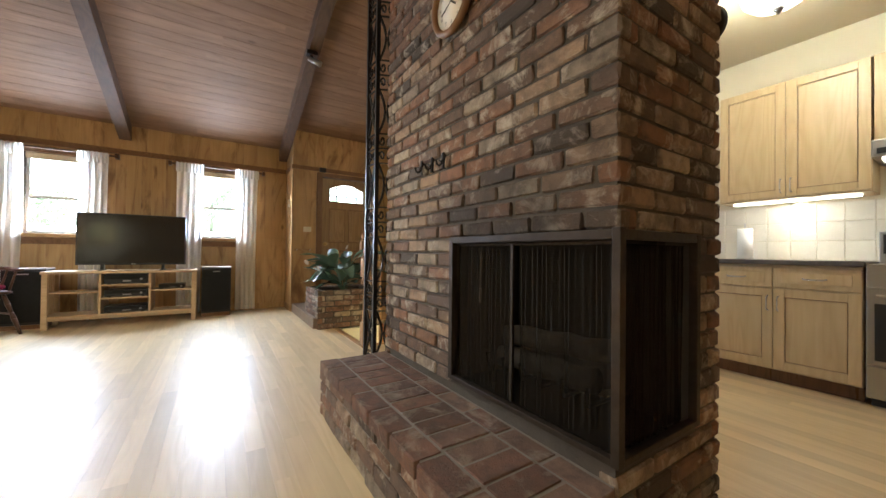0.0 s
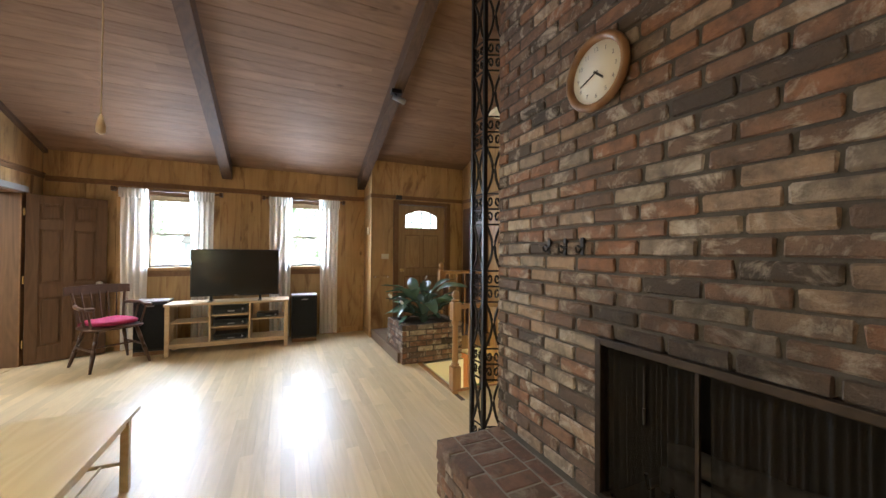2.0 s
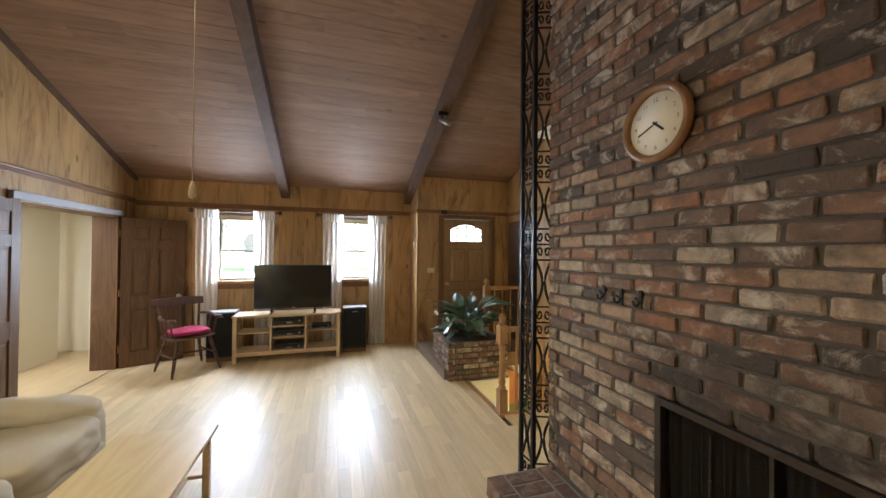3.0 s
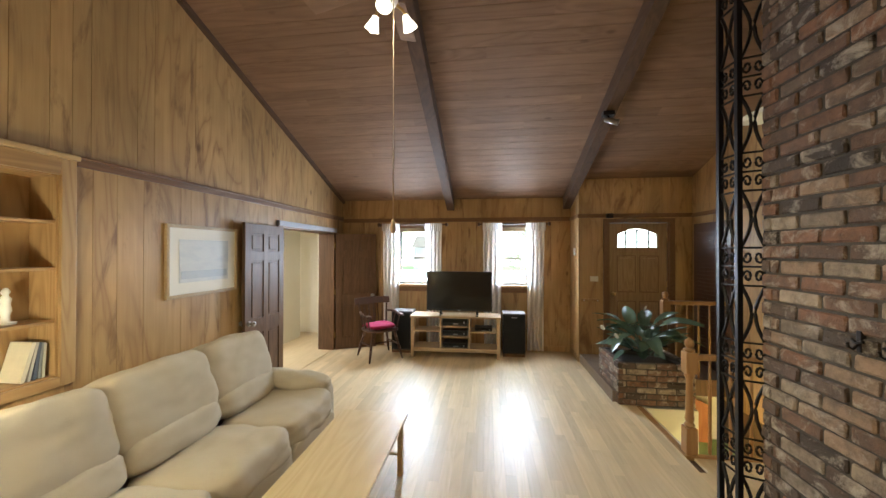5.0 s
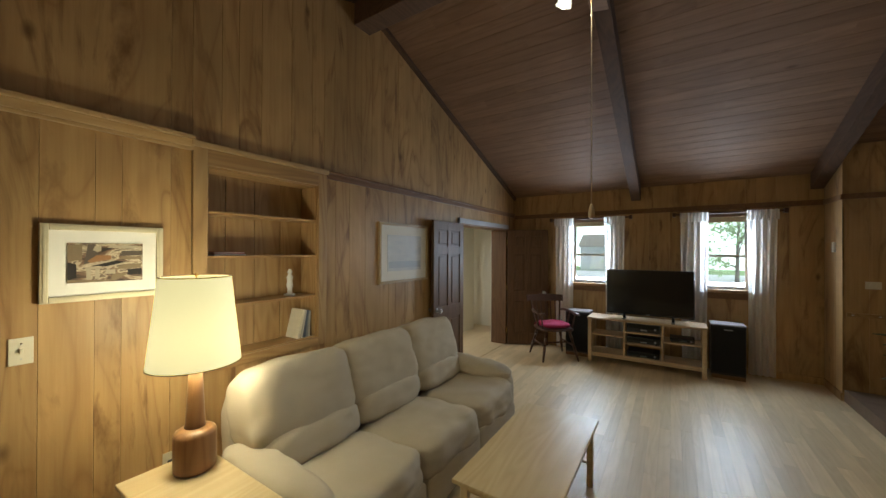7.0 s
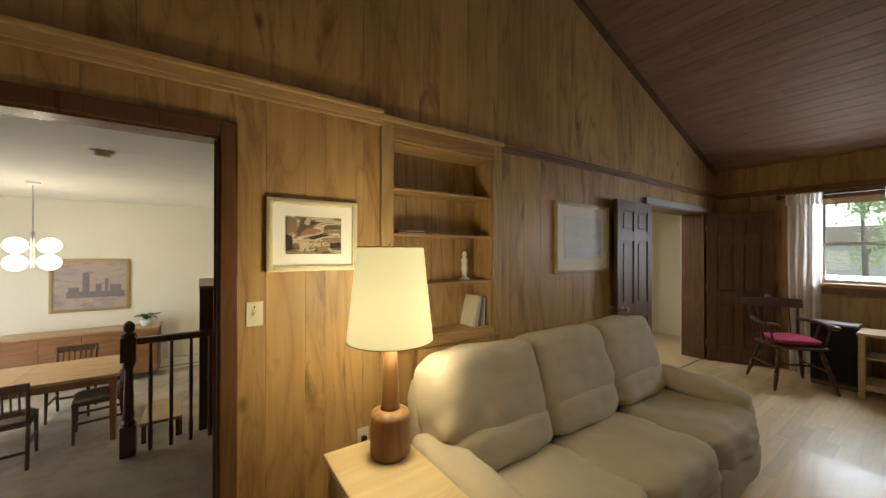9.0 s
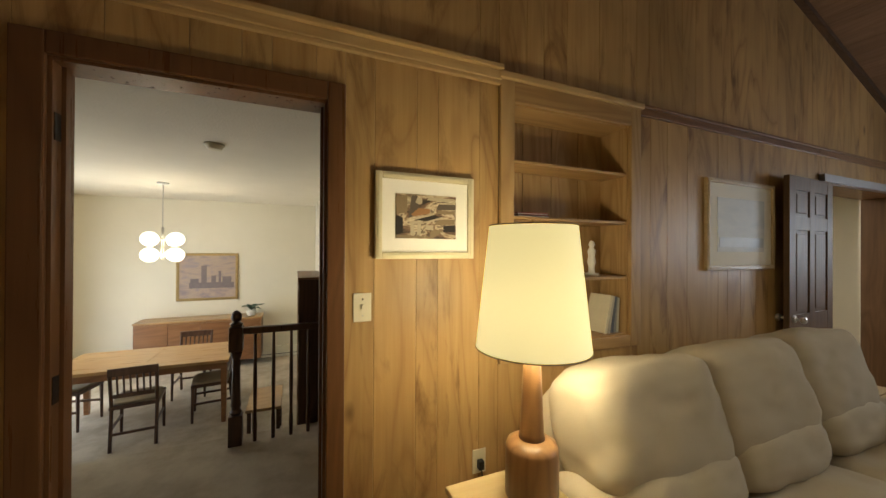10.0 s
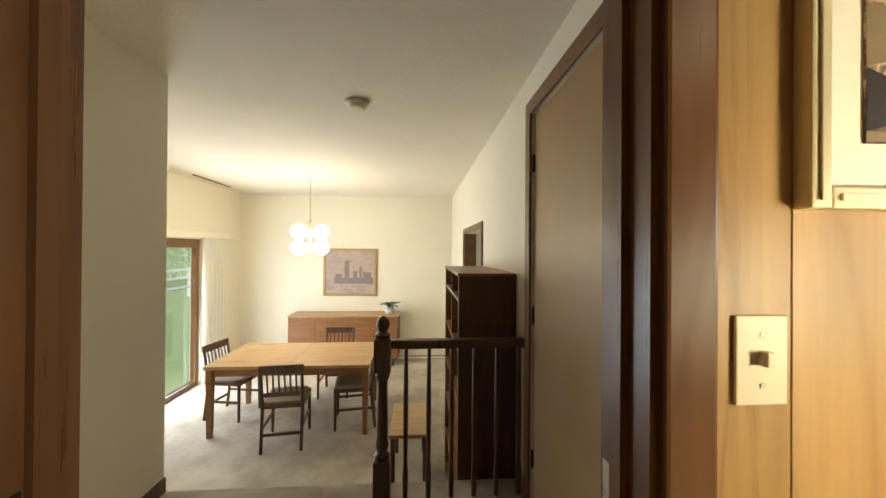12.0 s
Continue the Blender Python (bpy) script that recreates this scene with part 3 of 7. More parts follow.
fixed(block("nosing", M_OAKRAIL, (1.1, 1.15, 4.45, 5.4, -0.03, 0.012), (1.1, RW, 4.42, 4.47, -0.03, 0.012), bevel=0.006), "oak nosing round the stair opening", "trim")

# beams
for name, x0, x1 in (("beam_1", -1.275, -1.145), ("beam_2", 0.735, 0.855), ("beam_rake", LW, LW + 0.045)):
    bm = bmesh.new()
    drop = 0.2 if name != "beam_rake" else 0.05
    end = BW - 0.001
    for ya, yb in ((RIDGE_Y - 0.0, end), (-0.4, RIDGE_Y - 0.0)):
        v = [bm.verts.new((x, y, roof(y) + u)) for x, y, u in ((x0, ya, -drop), (x1, ya, -drop), (x1, yb, -drop), (x0, yb, -drop), (x0, ya, 0.02), (x1, ya, 0.02), (x1, yb, 0.02), (x0, yb, 0.02))]
        for f in BOXF:
            bm.faces.new([v[i] for i in f])
    fixed(part(name, bm, M_BEAM), "dark stained sloping ceiling beam", "beam")
fixed(block("beam_ridge", M_BEAM, (LW, 4.03, RIDGE_Y - 0.1, RIDGE_Y + 0.1, RIDGE_Z - 0.29, RIDGE_Z - 0.01), bevel=0.006), "dark stained ridge beam", "beam")

# trim
fixed(block("trim_west", M_TRIM, (LW, LW + 0.02, 3.205, 5.4, 2.28, 2.33), (LW, LW + 0.02, 5.4, BW, 2.28, 2.33), (LW, LW + 0.028, 3.205, BW, 2.33, 2.35), bevel=0.004), "dark horizontal rail on the panelling", "trim")
# the catch of light on this rail is put into its lighter wood
fixed(block("cornice", M_CORNICE, (LW, LW + 0.03, -0.4, 2.2, 2.3, 2.345), (LW, LW + 0.05, -0.4, 2.2, 2.345, 2.368), (LW, LW + 0.022, -0.4, 2.2, 2.28, 2.3), bevel=0.004), "moulded rail above the pictures, its wood lightened for caught light", "trim")
fixed(block("trim_north", M_TRIM, (LW + 0.03, 0.86, BW - 0.018, BW, 2.25, 2.32), (0.842, 0.86, EW, BW - 0.018, 2.25, 2.31), (0.842, 2.5, EW - 0.018, EW, 2.25, 2.31), (RW - 0.018, RW, 5.0, EW - 0.018, 2.24, 2.3), bevel=0.004), "dark horizontal rail above the windows", "trim")
fixed(block("baseboard", M_PANEL, (LW, LW + 0.012, 1.44, 5.4, 0, 0.09), (-2.5, 0.86, BW - 0.014, BW, 0, 0.09), (0.846, 0.86, EW, BW - 0.014, 0, 0.09), bevel=0.003), "plain pine baseboard", "baseboard")
fixed(block("baseboard_dining", M_DARK, (-4.62, -4.5 - 0.2, DY1 - 0.012, DY1, 0, 0.09), (LX, WD, LY, LY + 0.012, 0, 0.08), bevel=0.002), "dark baseboard", "baseboard")

# the opening to the dining room
o = fixed(new("opening_dining"), "red-brown cased opening to the dining room", "doorway")
J0, J1, JT = 0.509, 1.375, 2.067
block("jamb", M_CASING, (WD - 0.002, LW + 0.004, J0, J0 + 0.018, 0, JT), parent=o)
block("jamb", M_CASING, (WD - 0.002, LW + 0.004, J1 - 0.018, J1, 0, JT), parent=o)
block("jamb", M_CASING, (WD - 0.002, LW + 0.004, J0 + 0.018, J1 - 0.018, JT - 0.018, JT), parent=o)
block("stop", M_CASING, (-3.31, -3.28, J1 - 0.03, J1 - 0.0181, 0, JT - 0.018), parent=o)
block("stop", M_CASING, (-3.31, -3.28, J0 + 0.0181, J0 + 0.03, 0, JT - 0.018), parent=o)
block("casing", M_CASING, (LW, LW + 0.02, J1 - 0.006, J1 + 0.067, 0, JT + 0.07), parent=o, bevel=0.006)
block("casing", M_CASING, (LW, LW + 0.02, J0 - 0.08, J0 + 0.006, 0, JT + 0.07), parent=o, bevel=0.006)
block("casing", M_CASING, (LW, LW + 0.021, J0 + 0.0061, J1 - 0.0061, JT - 0.006, JT + 0.07), parent=o, bevel=0.006)
for z in (0.98, 1.84):
    block("hinge_leaf", M_IRON, (LW - 0.04, LW - 0.006, J0 + 0.0181, J0 + 0.0205, z - 0.045, z + 0.045), parent=o, label="dark steel hinge leaf left in the jamb")
block("strike_plate", M_CHROME, (-3.345, -3.32, J1 - 0.021, J1 - 0.0181, 0.93, 1.0), parent=o, label="small bright strike plate")


def six_panel_door(parent, w, h, th, material):
    """A door leaf along +x from its hinge, with raised panels on both faces."""
    st = 0.105
    rails = (0.0, 0.2, 0.78, 0.95, h - 0.42, h - 0.31, h - 0.11, h)
    bm = bmesh.new()
    box(bm, 0, w, -th / 2 + 0.012, th / 2 - 0.012, 0, h)
    for x0, x1 in ((0, st), (w / 2 - 0.045, w / 2 + 0.045), (w - st, w)):
        box(bm, x0, x1, -th / 2, th / 2, 0, h, 0.003)
    for z0, z1 in ((0, 0.2), (0.78, 0.95), (h - 0.42, h - 0.31), (h - 0.11, h)):
        box(bm, st - 0.002, w - st + 0.002, -th / 2 + 0.001, th / 2 - 0.001, z0 + 0.001, z1 - 0.001, 0.003)
    leaf = part("leaf", bm, material, parent)
    for z0, z1 in ((0.2, 0.78), (0.95, h - 0.42), (h - 0.31, h - 0.11)):
        for x0, x1 in ((st, w / 2 - 0.045), (w / 2 + 0.045, w - st)):
            block("panel", material, (x0 + 0.025, x1 - 0.025, -th / 2 + 0.004, th / 2 - 0.004, z0 + 0.025, z1 - 0.025), parent=leaf, bevel=0.007)
    return leaf


def door_knob(parent, x, z, th, material):
    for s in (-1, 1):
        bm = bmesh.new()
        rod(bm, (x, s * th / 2, z), (x, s * (th / 2 + 0.01), z), 0.03, 0.028, 14)
        rod(bm, (x, s * (th / 2 + 0.01), z), (x, s * (th / 2 + 0.04), z), 0.012, 0.012, 10)
        cushion(bm, (x, s * (th / 2 + 0.055), z), (0.028, 0.02, 0.028), 2.2, 5)
        part("knob", bm, material, parent, "round bright metal knob", True)


def hinge(parent, x, y, z, material):
    bm = bmesh.new()
    rod(bm, (x, y, z - 0.045), (x, y, z + 0.045), 0.008, 0.008, 8)
    part("hinge", bm, material, parent, "small brass hinge")


# double bedroom doors, both open
fr = fixed(new("door_frame_1"), "stained frame of the double bedroom doors", "door frame")
block("jamb", M_PANEL, (W0 - 0.002, LW + 0.004, 5.5, 5.52, 0, 2.06), parent=fr)
block("jamb", M_DOOR, (W0 - 0.002, LW + 0.004, 7.08, 7.1, 0, 2.06), parent=fr)
block("head", M_TRIM, (W0 - 0.002, LW + 0.025, 5.52, 7.08, 2.03, 2.06), parent=fr)
block("casing", M_TRIM, (LW, LW + 0.02, 5.43, 5.52, 0, 2.05), parent=fr, bevel=0.004)
block("casing", M_TRIM, (LW, LW + 0.02, 7.08, 7.16, 0, 2.05), parent=fr, bevel=0.004)
block("casing", M_GREYTOP, (LW, LW + 0.04, 5.43, 7.16, 2.051, 2.12), parent=fr, bevel=0.004)
d1 = fixed(thing("door_1", LW + 0.06, 5.47, 0.012, 0, "", "door"), "dark stained six-panel door folded back against the panelling", "door")
d1.matrix_basis = pose(LW + 0.06, 5.46, 0.012, 0, 0, -90 + 2.5)
six_panel_door(d1, 0.77, 2.02, 0.036, M_DOOR)
door_knob(d1, 0.70, 0.92, 0.036, M_CHROME)
d2 = fixed(thing("door_2", LW + 0.06, 7.1, 0.012, 0, "", "door"), "dark stained six-panel door standing open into the corner", "door")
d2.matrix_basis = pose(LW + 0.05, 7.09, 0.012, 0, 0, 27)
six_panel_door(d2, 0.7, 2.02, 0.036, M_DOOR)
door_knob(d2, 0.63, 0.92, 0.036, M_CHROME)
for z in (0.25, 1.0, 1.8):
    hinge(d2, -0.012, -0.02, z, M_BRASS)

# front door with a fan light
fd = fixed(new("door_3"), "stained front door with a small arched light", "door")
fd.matrix_basis = pose(1.32, EW + 0.06, 0.13)
w, h = 0.84, 2.03
bm = bmesh.new()
box(bm, 0, w, -0.022, 0.022, 0, 1.66)
box(bm, 0, 0.13, -0.022, 0.022, 1.66, h)
box(bm, w - 0.13, w, -0.022, 0.022, 1.66, h)
# the arched head over the light
N = 14
for k in range(N):
    xa, xb = 0.13 + (w - 0.26) * k / N, 0.13 + (w - 0.26) * (k + 1) / N
    za, zb = (1.86 + 0.09 * math.sin(math.pi * q / N) for q in (k, k + 1))
    v = [bm.verts.new(c) for c in ((xa, -0.022, za), (xb, -0.022, zb), (xb, 0.022, zb), (xa, 0.022, za), (xa, -0.022, h), (xb, -0.022, h), (xb, 0.022, h), (xa, 0.022, h))]
    for f in BOXF:
        bm.faces.new([v[i] for i in f])
part("leaf", bm, M_FDOOR, fd)
for x0, x1 in ((0.13, 0.38), (0.46, 0.71)):
    for z0, z1 in ((0.2, 0.82), (0.98, 1.52)):
        # dark outline in place of the shade in the panel's groove
        block("moulding", M_TRIM, (x0 - 0.014, x1 + 0.014, -0.0245, -0.0221, z0 - 0.014, z1 + 0.014), parent=fd, label="dark strip for the shaded groove round the panel")
        bm = bmesh.new()
        box(bm, x0, x1, -0.034, -0.0221, z0, z1, 0.004)
        box(bm, x0 + 0.03, x1 - 0.03, -0.046, -0.0341, z0 + 0.03, z1 - 0.03, 0.005)
        part("panel", bm, M_FDOOR, fd)
pane = block("pane", M_GLASS, (0.13, w - 0.13, -0.003, 0.003, 1.66, 1.95), parent=fd)
pane.visible_shadow = False
bm = bmesh.new()
for x in (0.25, 0.42, 0.59):
    box(bm, x - 0.008, x + 0.008, -0.012, 0.012, 1.66, 1.94)
box(bm, 0.13, w - 0.13, -0.011, 0.011, 1.735, 1.751)
part("muntin", bm, M_IRON, fd, "dark leaded bars")
bm = bmesh.new()
tube(bm, [(0.13 + (w - 0.26) * k / N, -0.005, 1.83 + 0.09 * math.sin(math.pi * k / N)) for k in range(N + 1)], 0.009)
part("muntin", bm, M_IRON, fd, "arched leaded bar")
door_knob(fd, 0.06, 0.94, 0.044, M_BRASS)
for z in (0.3, 1.1, 1.85):
    hinge(fd, w + 0.006, -0.025, z, M_BRASS)
f3 = fixed(new("door_frame_3"), "stained casing of the front door", "door frame")
block("casing", M_TRIM, (1.225, 1.3, EW - 0.02, EW, 0.13, 2.23), parent=f3, bevel=0.004)
block("casing", M_TRIM, (2.18, 2.255, EW - 0.02, EW, 0.13, 2.23), parent=f3, bevel=0.004)
block("casing", M_TRIM, (1.3, 2.18, EW - 0.02, EW, 2.17, 2.23), parent=f3, bevel=0.004)
block("jamb", M_TRIM, (1.3, 1.317, EW - 0.002, EW + 0.2, 0.13, 2.17), parent=f3)
block("jamb", M_TRIM, (2.163, 2.18, EW - 0.002, EW + 0.2, 0.13, 2.17), parent=f3)

# windows
for n, (x0, x1) in enumerate(((-2.157, -1.631), (-0.326, 0.14))):
    wd = fixed(new("window_%d" % (n + 1)), "sash window with a stained sill and a bright garden beyond", "window")
    z0, z1 = 1.131, 2.15
    zm = (z0 + z1) / 2 - 0.04
    block("casing", M_TRIM, (x0 - 0.06, x0, BW - 0.016, BW + 0.0, z0 - 0.02, z1 + 0.06), parent=wd, bevel=0.004)
    block("casing", M_TRIM, (x1, x1 + 0.06, BW - 0.016, BW, z0 - 0.02, z1 + 0.06), parent=wd, bevel=0.004)
    block("casing", M_TRIM, (x0, x1, BW - 0.016, BW, z1, z1 + 0.06), parent=wd, bevel=0.004)
    block("sill", M_SHELF, (x0 - 0.08, x1 + 0.08, BW - 0.05, BW + 0.12, z0 - 0.045, z0), parent=wd, bevel=0.005)
    block("apron", M_TRIM, (x0 - 0.06, x1 + 0.06, BW - 0.016, BW, z0 - 0.13, z0 - 0.0451), parent=wd, bevel=0.003)
    block("shade", M_BLIND, (x0 + 0.01, x1 - 0.01, BW + 0.03, BW + 0.05, z1 - 0.075, z1 - 0.001), parent=wd, label="rolled beige shade")
    for nm, za, zb, yy in (("sash", z0, zm + 0.02, BW + 0.07), ("sash", zm - 0.02, z1, BW + 0.1)):
        bm = bmesh.new()
        s = 0.03
        box(bm, x0, x0 + s, yy, yy + 0.025, za, zb, 0.003)
        box(bm, x1 - s, x1, yy, yy + 0.025, za, zb, 0.003)
        box(bm, x0 + s, x1 - s, yy, yy + 0.025, za, za + s + 0.01, 0.003)
        box(bm, x0 + s, x1 - s, yy, yy + 0.025, zb - s, zb, 0.003)
        sash = part(nm, bm, M_WHITEP, wd, "white painted sash")
        pane = block("pane", M_GLASS, (x0 + s, x1 - s, yy + 0.01, yy + 0.014, za + s, zb - s), parent=sash)
        pane.visible_shadow = False

# ---- living room ----
def curtain(x0, x1, z0, label):
    th = thing("curtain", (x0 + x1) / 2, BW - 0.075, z0, 0, label, "curtain", "window curtains")
    w, h = x1 - x0, 2.2 - z0
    nu, nv = 48, 12
    ph = x0 * 7
    bm = bmesh.new()
    grid = []
    for j in range(nv + 1):
        v = j / nv
        z = h * v
        row = []
        for i in range(nu + 1):
            u = i / nu - 0.5
            pinch = 1 - 0.06 * math.sin(3 * v + ph)
            amp = 0.012 + 0.009 * (1 - v)
            y = amp * math.sin(2 * math.pi * 4 * u + ph + 0.7 * math.sin(4 * v)) + 0.006 * math.sin(31 * u + 9 * v)
            row.append(bm.verts.new((u * w * pinch, y, z)))
        grid.append(row)
    for a, b in zip(grid, grid[1:]):
        for i in range(nu):
            bm.faces.new((a[i], a[i + 1], b[i + 1], b[i]))
    part("drape", bm, M_CURTAIN, th, "", True)
    bm = bmesh.new()
    grid = []
    for j in range(4):
        grid.append([bm.verts.new(((i / nu - 0.5) * w * 1.12, -0.03 - 0.006 * j * (3 - j) + 0.012 * math.sin(i * 1.05), h + 0.02 - 0.045 * (3 - j) + 0.006 * math.sin(i * 0.9))) for i in range(nu + 1)])
    for a, b in zip(grid, grid[1:]):
        for i in range(nu):
            bm.faces.new((a[i], a[i + 1], b[i + 1], b[i]))
    part("header", bm, M_CURTAIN, th, "gathered heading", True)
    return th


for x0, x1, z0 in ((-2.43, -2.14, 0.02), (-1.64, -1.37, 0.02), (-0.62, -0.32, 0.02), (0.12, 0.41, 0.02)):
    curtain(x0, x1, z0, "sheer white cotton curtain hanging beside a window")
for x0, x1 in ((-2.52, -1.28), (-0.71, 0.5)):
    rd = thing("curtain_rod", 0, 0, 0, 0, "dark wooden curtain rod on brackets above the window", "curtain rod", "curtain rods")
    bm = bmesh.new()
    rod(bm, (x0, BW - 0.06, 2.2), (x1, BW - 0.06, 2.2), 0.012, 0.012, 10)
    part("rod", bm, M_DARK, rd)
    for x in (x0, x1):
        block("bracket", M_DARK, (x - 0.02, x + 0.02, BW - 0.085, BW - 0.001, 2.17, 2.23), parent=rd, bevel=0.004)

# television on its stand
tv = thing("television", -1.02, 7.0, 0.677, -2.3, "black flat-screen television, switched off, on the pine stand", "television")
block("body", M_BLACK, (-0.54, 0.54, -0.015, 0.03, 0.07, 0.715), parent=tv, bevel=0.006)
block("screen", M_SCREEN, (-0.527, 0.527, -0.0185, -0.0151, 0.09, 0.703), parent=tv, label="dark glossy screen")
block("back", M_BLACK, (-0.3, 0.3, 0.0301, 0.06, 0.15, 0.55), parent=tv, bevel=0.01)
block("badge", M_CHROME, (-0.02, 0.02, -0.017, -0.0151, 0.076, 0.084), parent=tv)
for x in (-0.3, 0.3):
    bm = bmesh.new()
    box(bm, x - 0.015, x + 0.015, -0.02, 0.02, 0.005, 0.0699)
    box(bm, x - 0.02, x + 0.02, -0.1, 0.1, 0, 0.012, 0.004)
    part("foot", bm, M_BLACK, tv)

st = thing("tv_stand", -1.077, 7.08, 0, 0, "pale pine television stand with open shelves and media boxes", "tv stand")
sw, sd, sh = 0.733, 0.2, 0.676
block("top", M_PALE, (-sw, sw, -sd - 0.02, sd, sh - 0.03, sh), parent=st, bevel=0.005)
for x in (-sw + 0.01, sw - 0.06):
    for y in (-sd, sd - 0.05):
        block("leg", M_PALE, (x, x + 0.05, y, y + 0.05, 0, sh - 0.0301), parent=st, bevel=0.004)
block("bottom_shelf", M_PALE, (-sw + 0.02, sw - 0.02, -sd + 0.005, sd - 0.005, 0.13, 0.155), parent=st, bevel=0.003)
block("apron", M_PALE, (-sw + 0.061, sw - 0.061, -sd + 0.004, -sd + 0.022, 0.1, 0.1299), parent=st)
for x in (-0.235, 0.235):
    block("divider", M_PALE, (x - 0.012, x + 0.012, -sd + 0.006, sd - 0.01, 0.1551, sh - 0.0301), parent=st, bevel=0.002)
for z in (0.33, 0.49):
    block("shelf", M_PALE, (-0.222, 0.222, -sd + 0.01, sd - 0.02, z, z + 0.018), parent=st, bevel=0.002)
for x0, x1 in ((-sw + 0.061, -0.2475), (0.2475, sw - 0.061)):
    block("shelf", M_PALE, (x0, x1, -sd + 0.01, sd - 0.02, 0.41, 0.428), parent=st, bevel=0.002)
for k in range(5):
    y = -sd + 0.08 + 0.05 * k
    block("slat", M_PALE, (-sw + 0.02, -sw + 0.035, y, y + 0.022, 0.1551, sh - 0.0301), parent=st)


def media_box(x, z, w, h, d, label):
    t = thing("media_box", x, 7.06, z, 0, label, "media player", "media boxes")
    block("case", M_BLACK, (-w / 2, w / 2, -d / 2, d / 2, 0.008, h), parent=t, bevel=0.004)
    block("fascia", M_GRILLE, (-w / 2 + 0.01, w / 2 - 0.01, -d / 2 - 0.003, -d / 2 - 0.0005, h * 0.5, h - 0.01), parent=t)
    block("display", M_GREYTOP, (-0.03, 0.05, -d / 2 - 0.004, -d / 2 - 0.0005, h * 0.25, h * 0.4), parent=t, label="small grey display")
    bm = bmesh.new()
    rod(bm, (w * 0.36, -d / 2, h * 0.5), (w * 0.36, -d / 2 - 0.012, h * 0.5), 0.014, 0.013, 12)
    part("knob", bm, M_GREYTOP, t)
    for sx in (-1, 1):
        block("foot", M_BLACK, (sx * w * 0.4 - 0.015, sx * w * 0.4 + 0.015, -d / 2 + 0.02, d / 2 - 0.02, 0, 0.0079), parent=t)
    return t


media_box(-1.077, 0.508, 0.41, 0.125, 0.3, "black stereo receiver on the upper shelf of the stand")
media_box(-1.077, 0.348, 0.41, 0.09, 0.28, "black disc player on the middle shelf of the stand")
media_box(-1.077, 0.155, 0.4, 0.08, 0.28, "black video player on the lowest shelf of the stand")
media_box(-0.62, 0.428, 0.28, 0.06, 0.22, "small black set-top box on a side shelf")


def speaker(x, w, label):
    t = thing("speaker", x, 7.22, 0, 0, label, "speaker", "floor speakers")
    block("cabinet", M_BLACK, (-w / 2, w / 2, -0.13, 0.15, 0.05, 0.69), parent=t, bevel=0.004)
    block("top", M_GREYTOP, (-w / 2 - 0.004, w / 2 + 0.004, -0.135, 0.154, 0.6901, 0.708), parent=t, bevel=0.004, label="grey top panel")
    block("grille", M_GRILLE, (-w / 2 + 0.012, w / 2 - 0.012, -0.15, -0.1301, 0.08, 0.67), parent=t, bevel=0.006, label="black cloth grille")
    block("plinth", M_TRIM, (-w / 2 + 0.005, w / 2 - 0.005, -0.14, 0.145, 0, 0.0499), parent=t, label="brown plinth")
    block("badge", M_GREYTOP, (-0.045, 0.045, -0.153, -0.1501, 0.635, 0.648), parent=t, label="small pale badge")


speaker(-2.0, 0.36, "large black floor speaker behind the armchair")
speaker(-0.12, 0.36, "large black floor speaker beside the television stand")

# windsor armchair with a cushion
ch = thing("armchair", -2.3, 6.81, 0, 40, "dark wooden windsor armchair beside the open door", "chair")
ch.matrix_basis = ch.matrix_basis @ Matrix.Scale(1.07, 4)
bm = bmesh.new()
cushion(bm, (0, 0, 0.43), (0.25, 0.23, 0.022), 4, 6)
part("seat", bm, M_DARK, ch, "", True)
for sx in (-1, 1):
    for sy in (-1, 1):
        bm = bmesh.new()
        a, b = Vector((sx * 0.17, sy * 0.15, 0.42)), Vector((sx * 0.26, sy * 0.25, 0))
        mids = [(0, 0.014), (0.25, 0.021), (0.45, 0.015), (0.6, 0.022), (1, 0.012)]
        for (t0, r0), (t1, r1) in zip(mids, mids[1:]):
            rod(bm, a.lerp(b, t0), a.lerp(b, t1), r0, r1, 10)
        part("leg", bm, M_DARK, ch, "", True)
    bm = bmesh.new()
    rod(bm, (sx * 0.215, -0.2, 0.21), (sx * 0.215, 0.2, 0.21), 0.011, 0.011)
    part("stretcher", bm, M_DARK, ch)
    bm = bmesh.new()
    tube(bm, [(sx * (0.22 + 0.06 * math.sin(k * 0.5)), 0.24 - 0.08 * k, 0.66 + 0.008 * math.sin(k)) for k in range(6)], 0.018, 8)
    cushion(bm, (sx * 0.25, -0.2, 0.66), (0.035, 0.06, 0.018), 3, 4)
    part("arm", bm, M_DARK, ch, "", True)
    for y in (-0.14, 0.02):
        bm = bmesh.new()
        rod(bm, (sx * 0.215, y, 0.44), (sx * 0.255, y - 0.02, 0.65), 0.011, 0.009)
        part("arm_post", bm, M_DARK, ch)
bm = bmesh.new()
rod(bm, (-0.215, 0, 0.21), (0.215, 0, 0.21), 0.011, 0.011)
part("stretcher", bm, M_DARK, ch)
for k in range(7):
    x = -0.21 + 0.07 * k
    bm = bmesh.new()
    rod(bm, (x * 0.9, 0.2, 0.44), (x * 1.12, 0.29, 0.8), 0.008 if 0 < k < 6 else 0.015, 0.007 if 0 < k < 6 else 0.013)
    part("spindle", bm, M_DARK, ch)
bm = bmesh.new()
rings = []
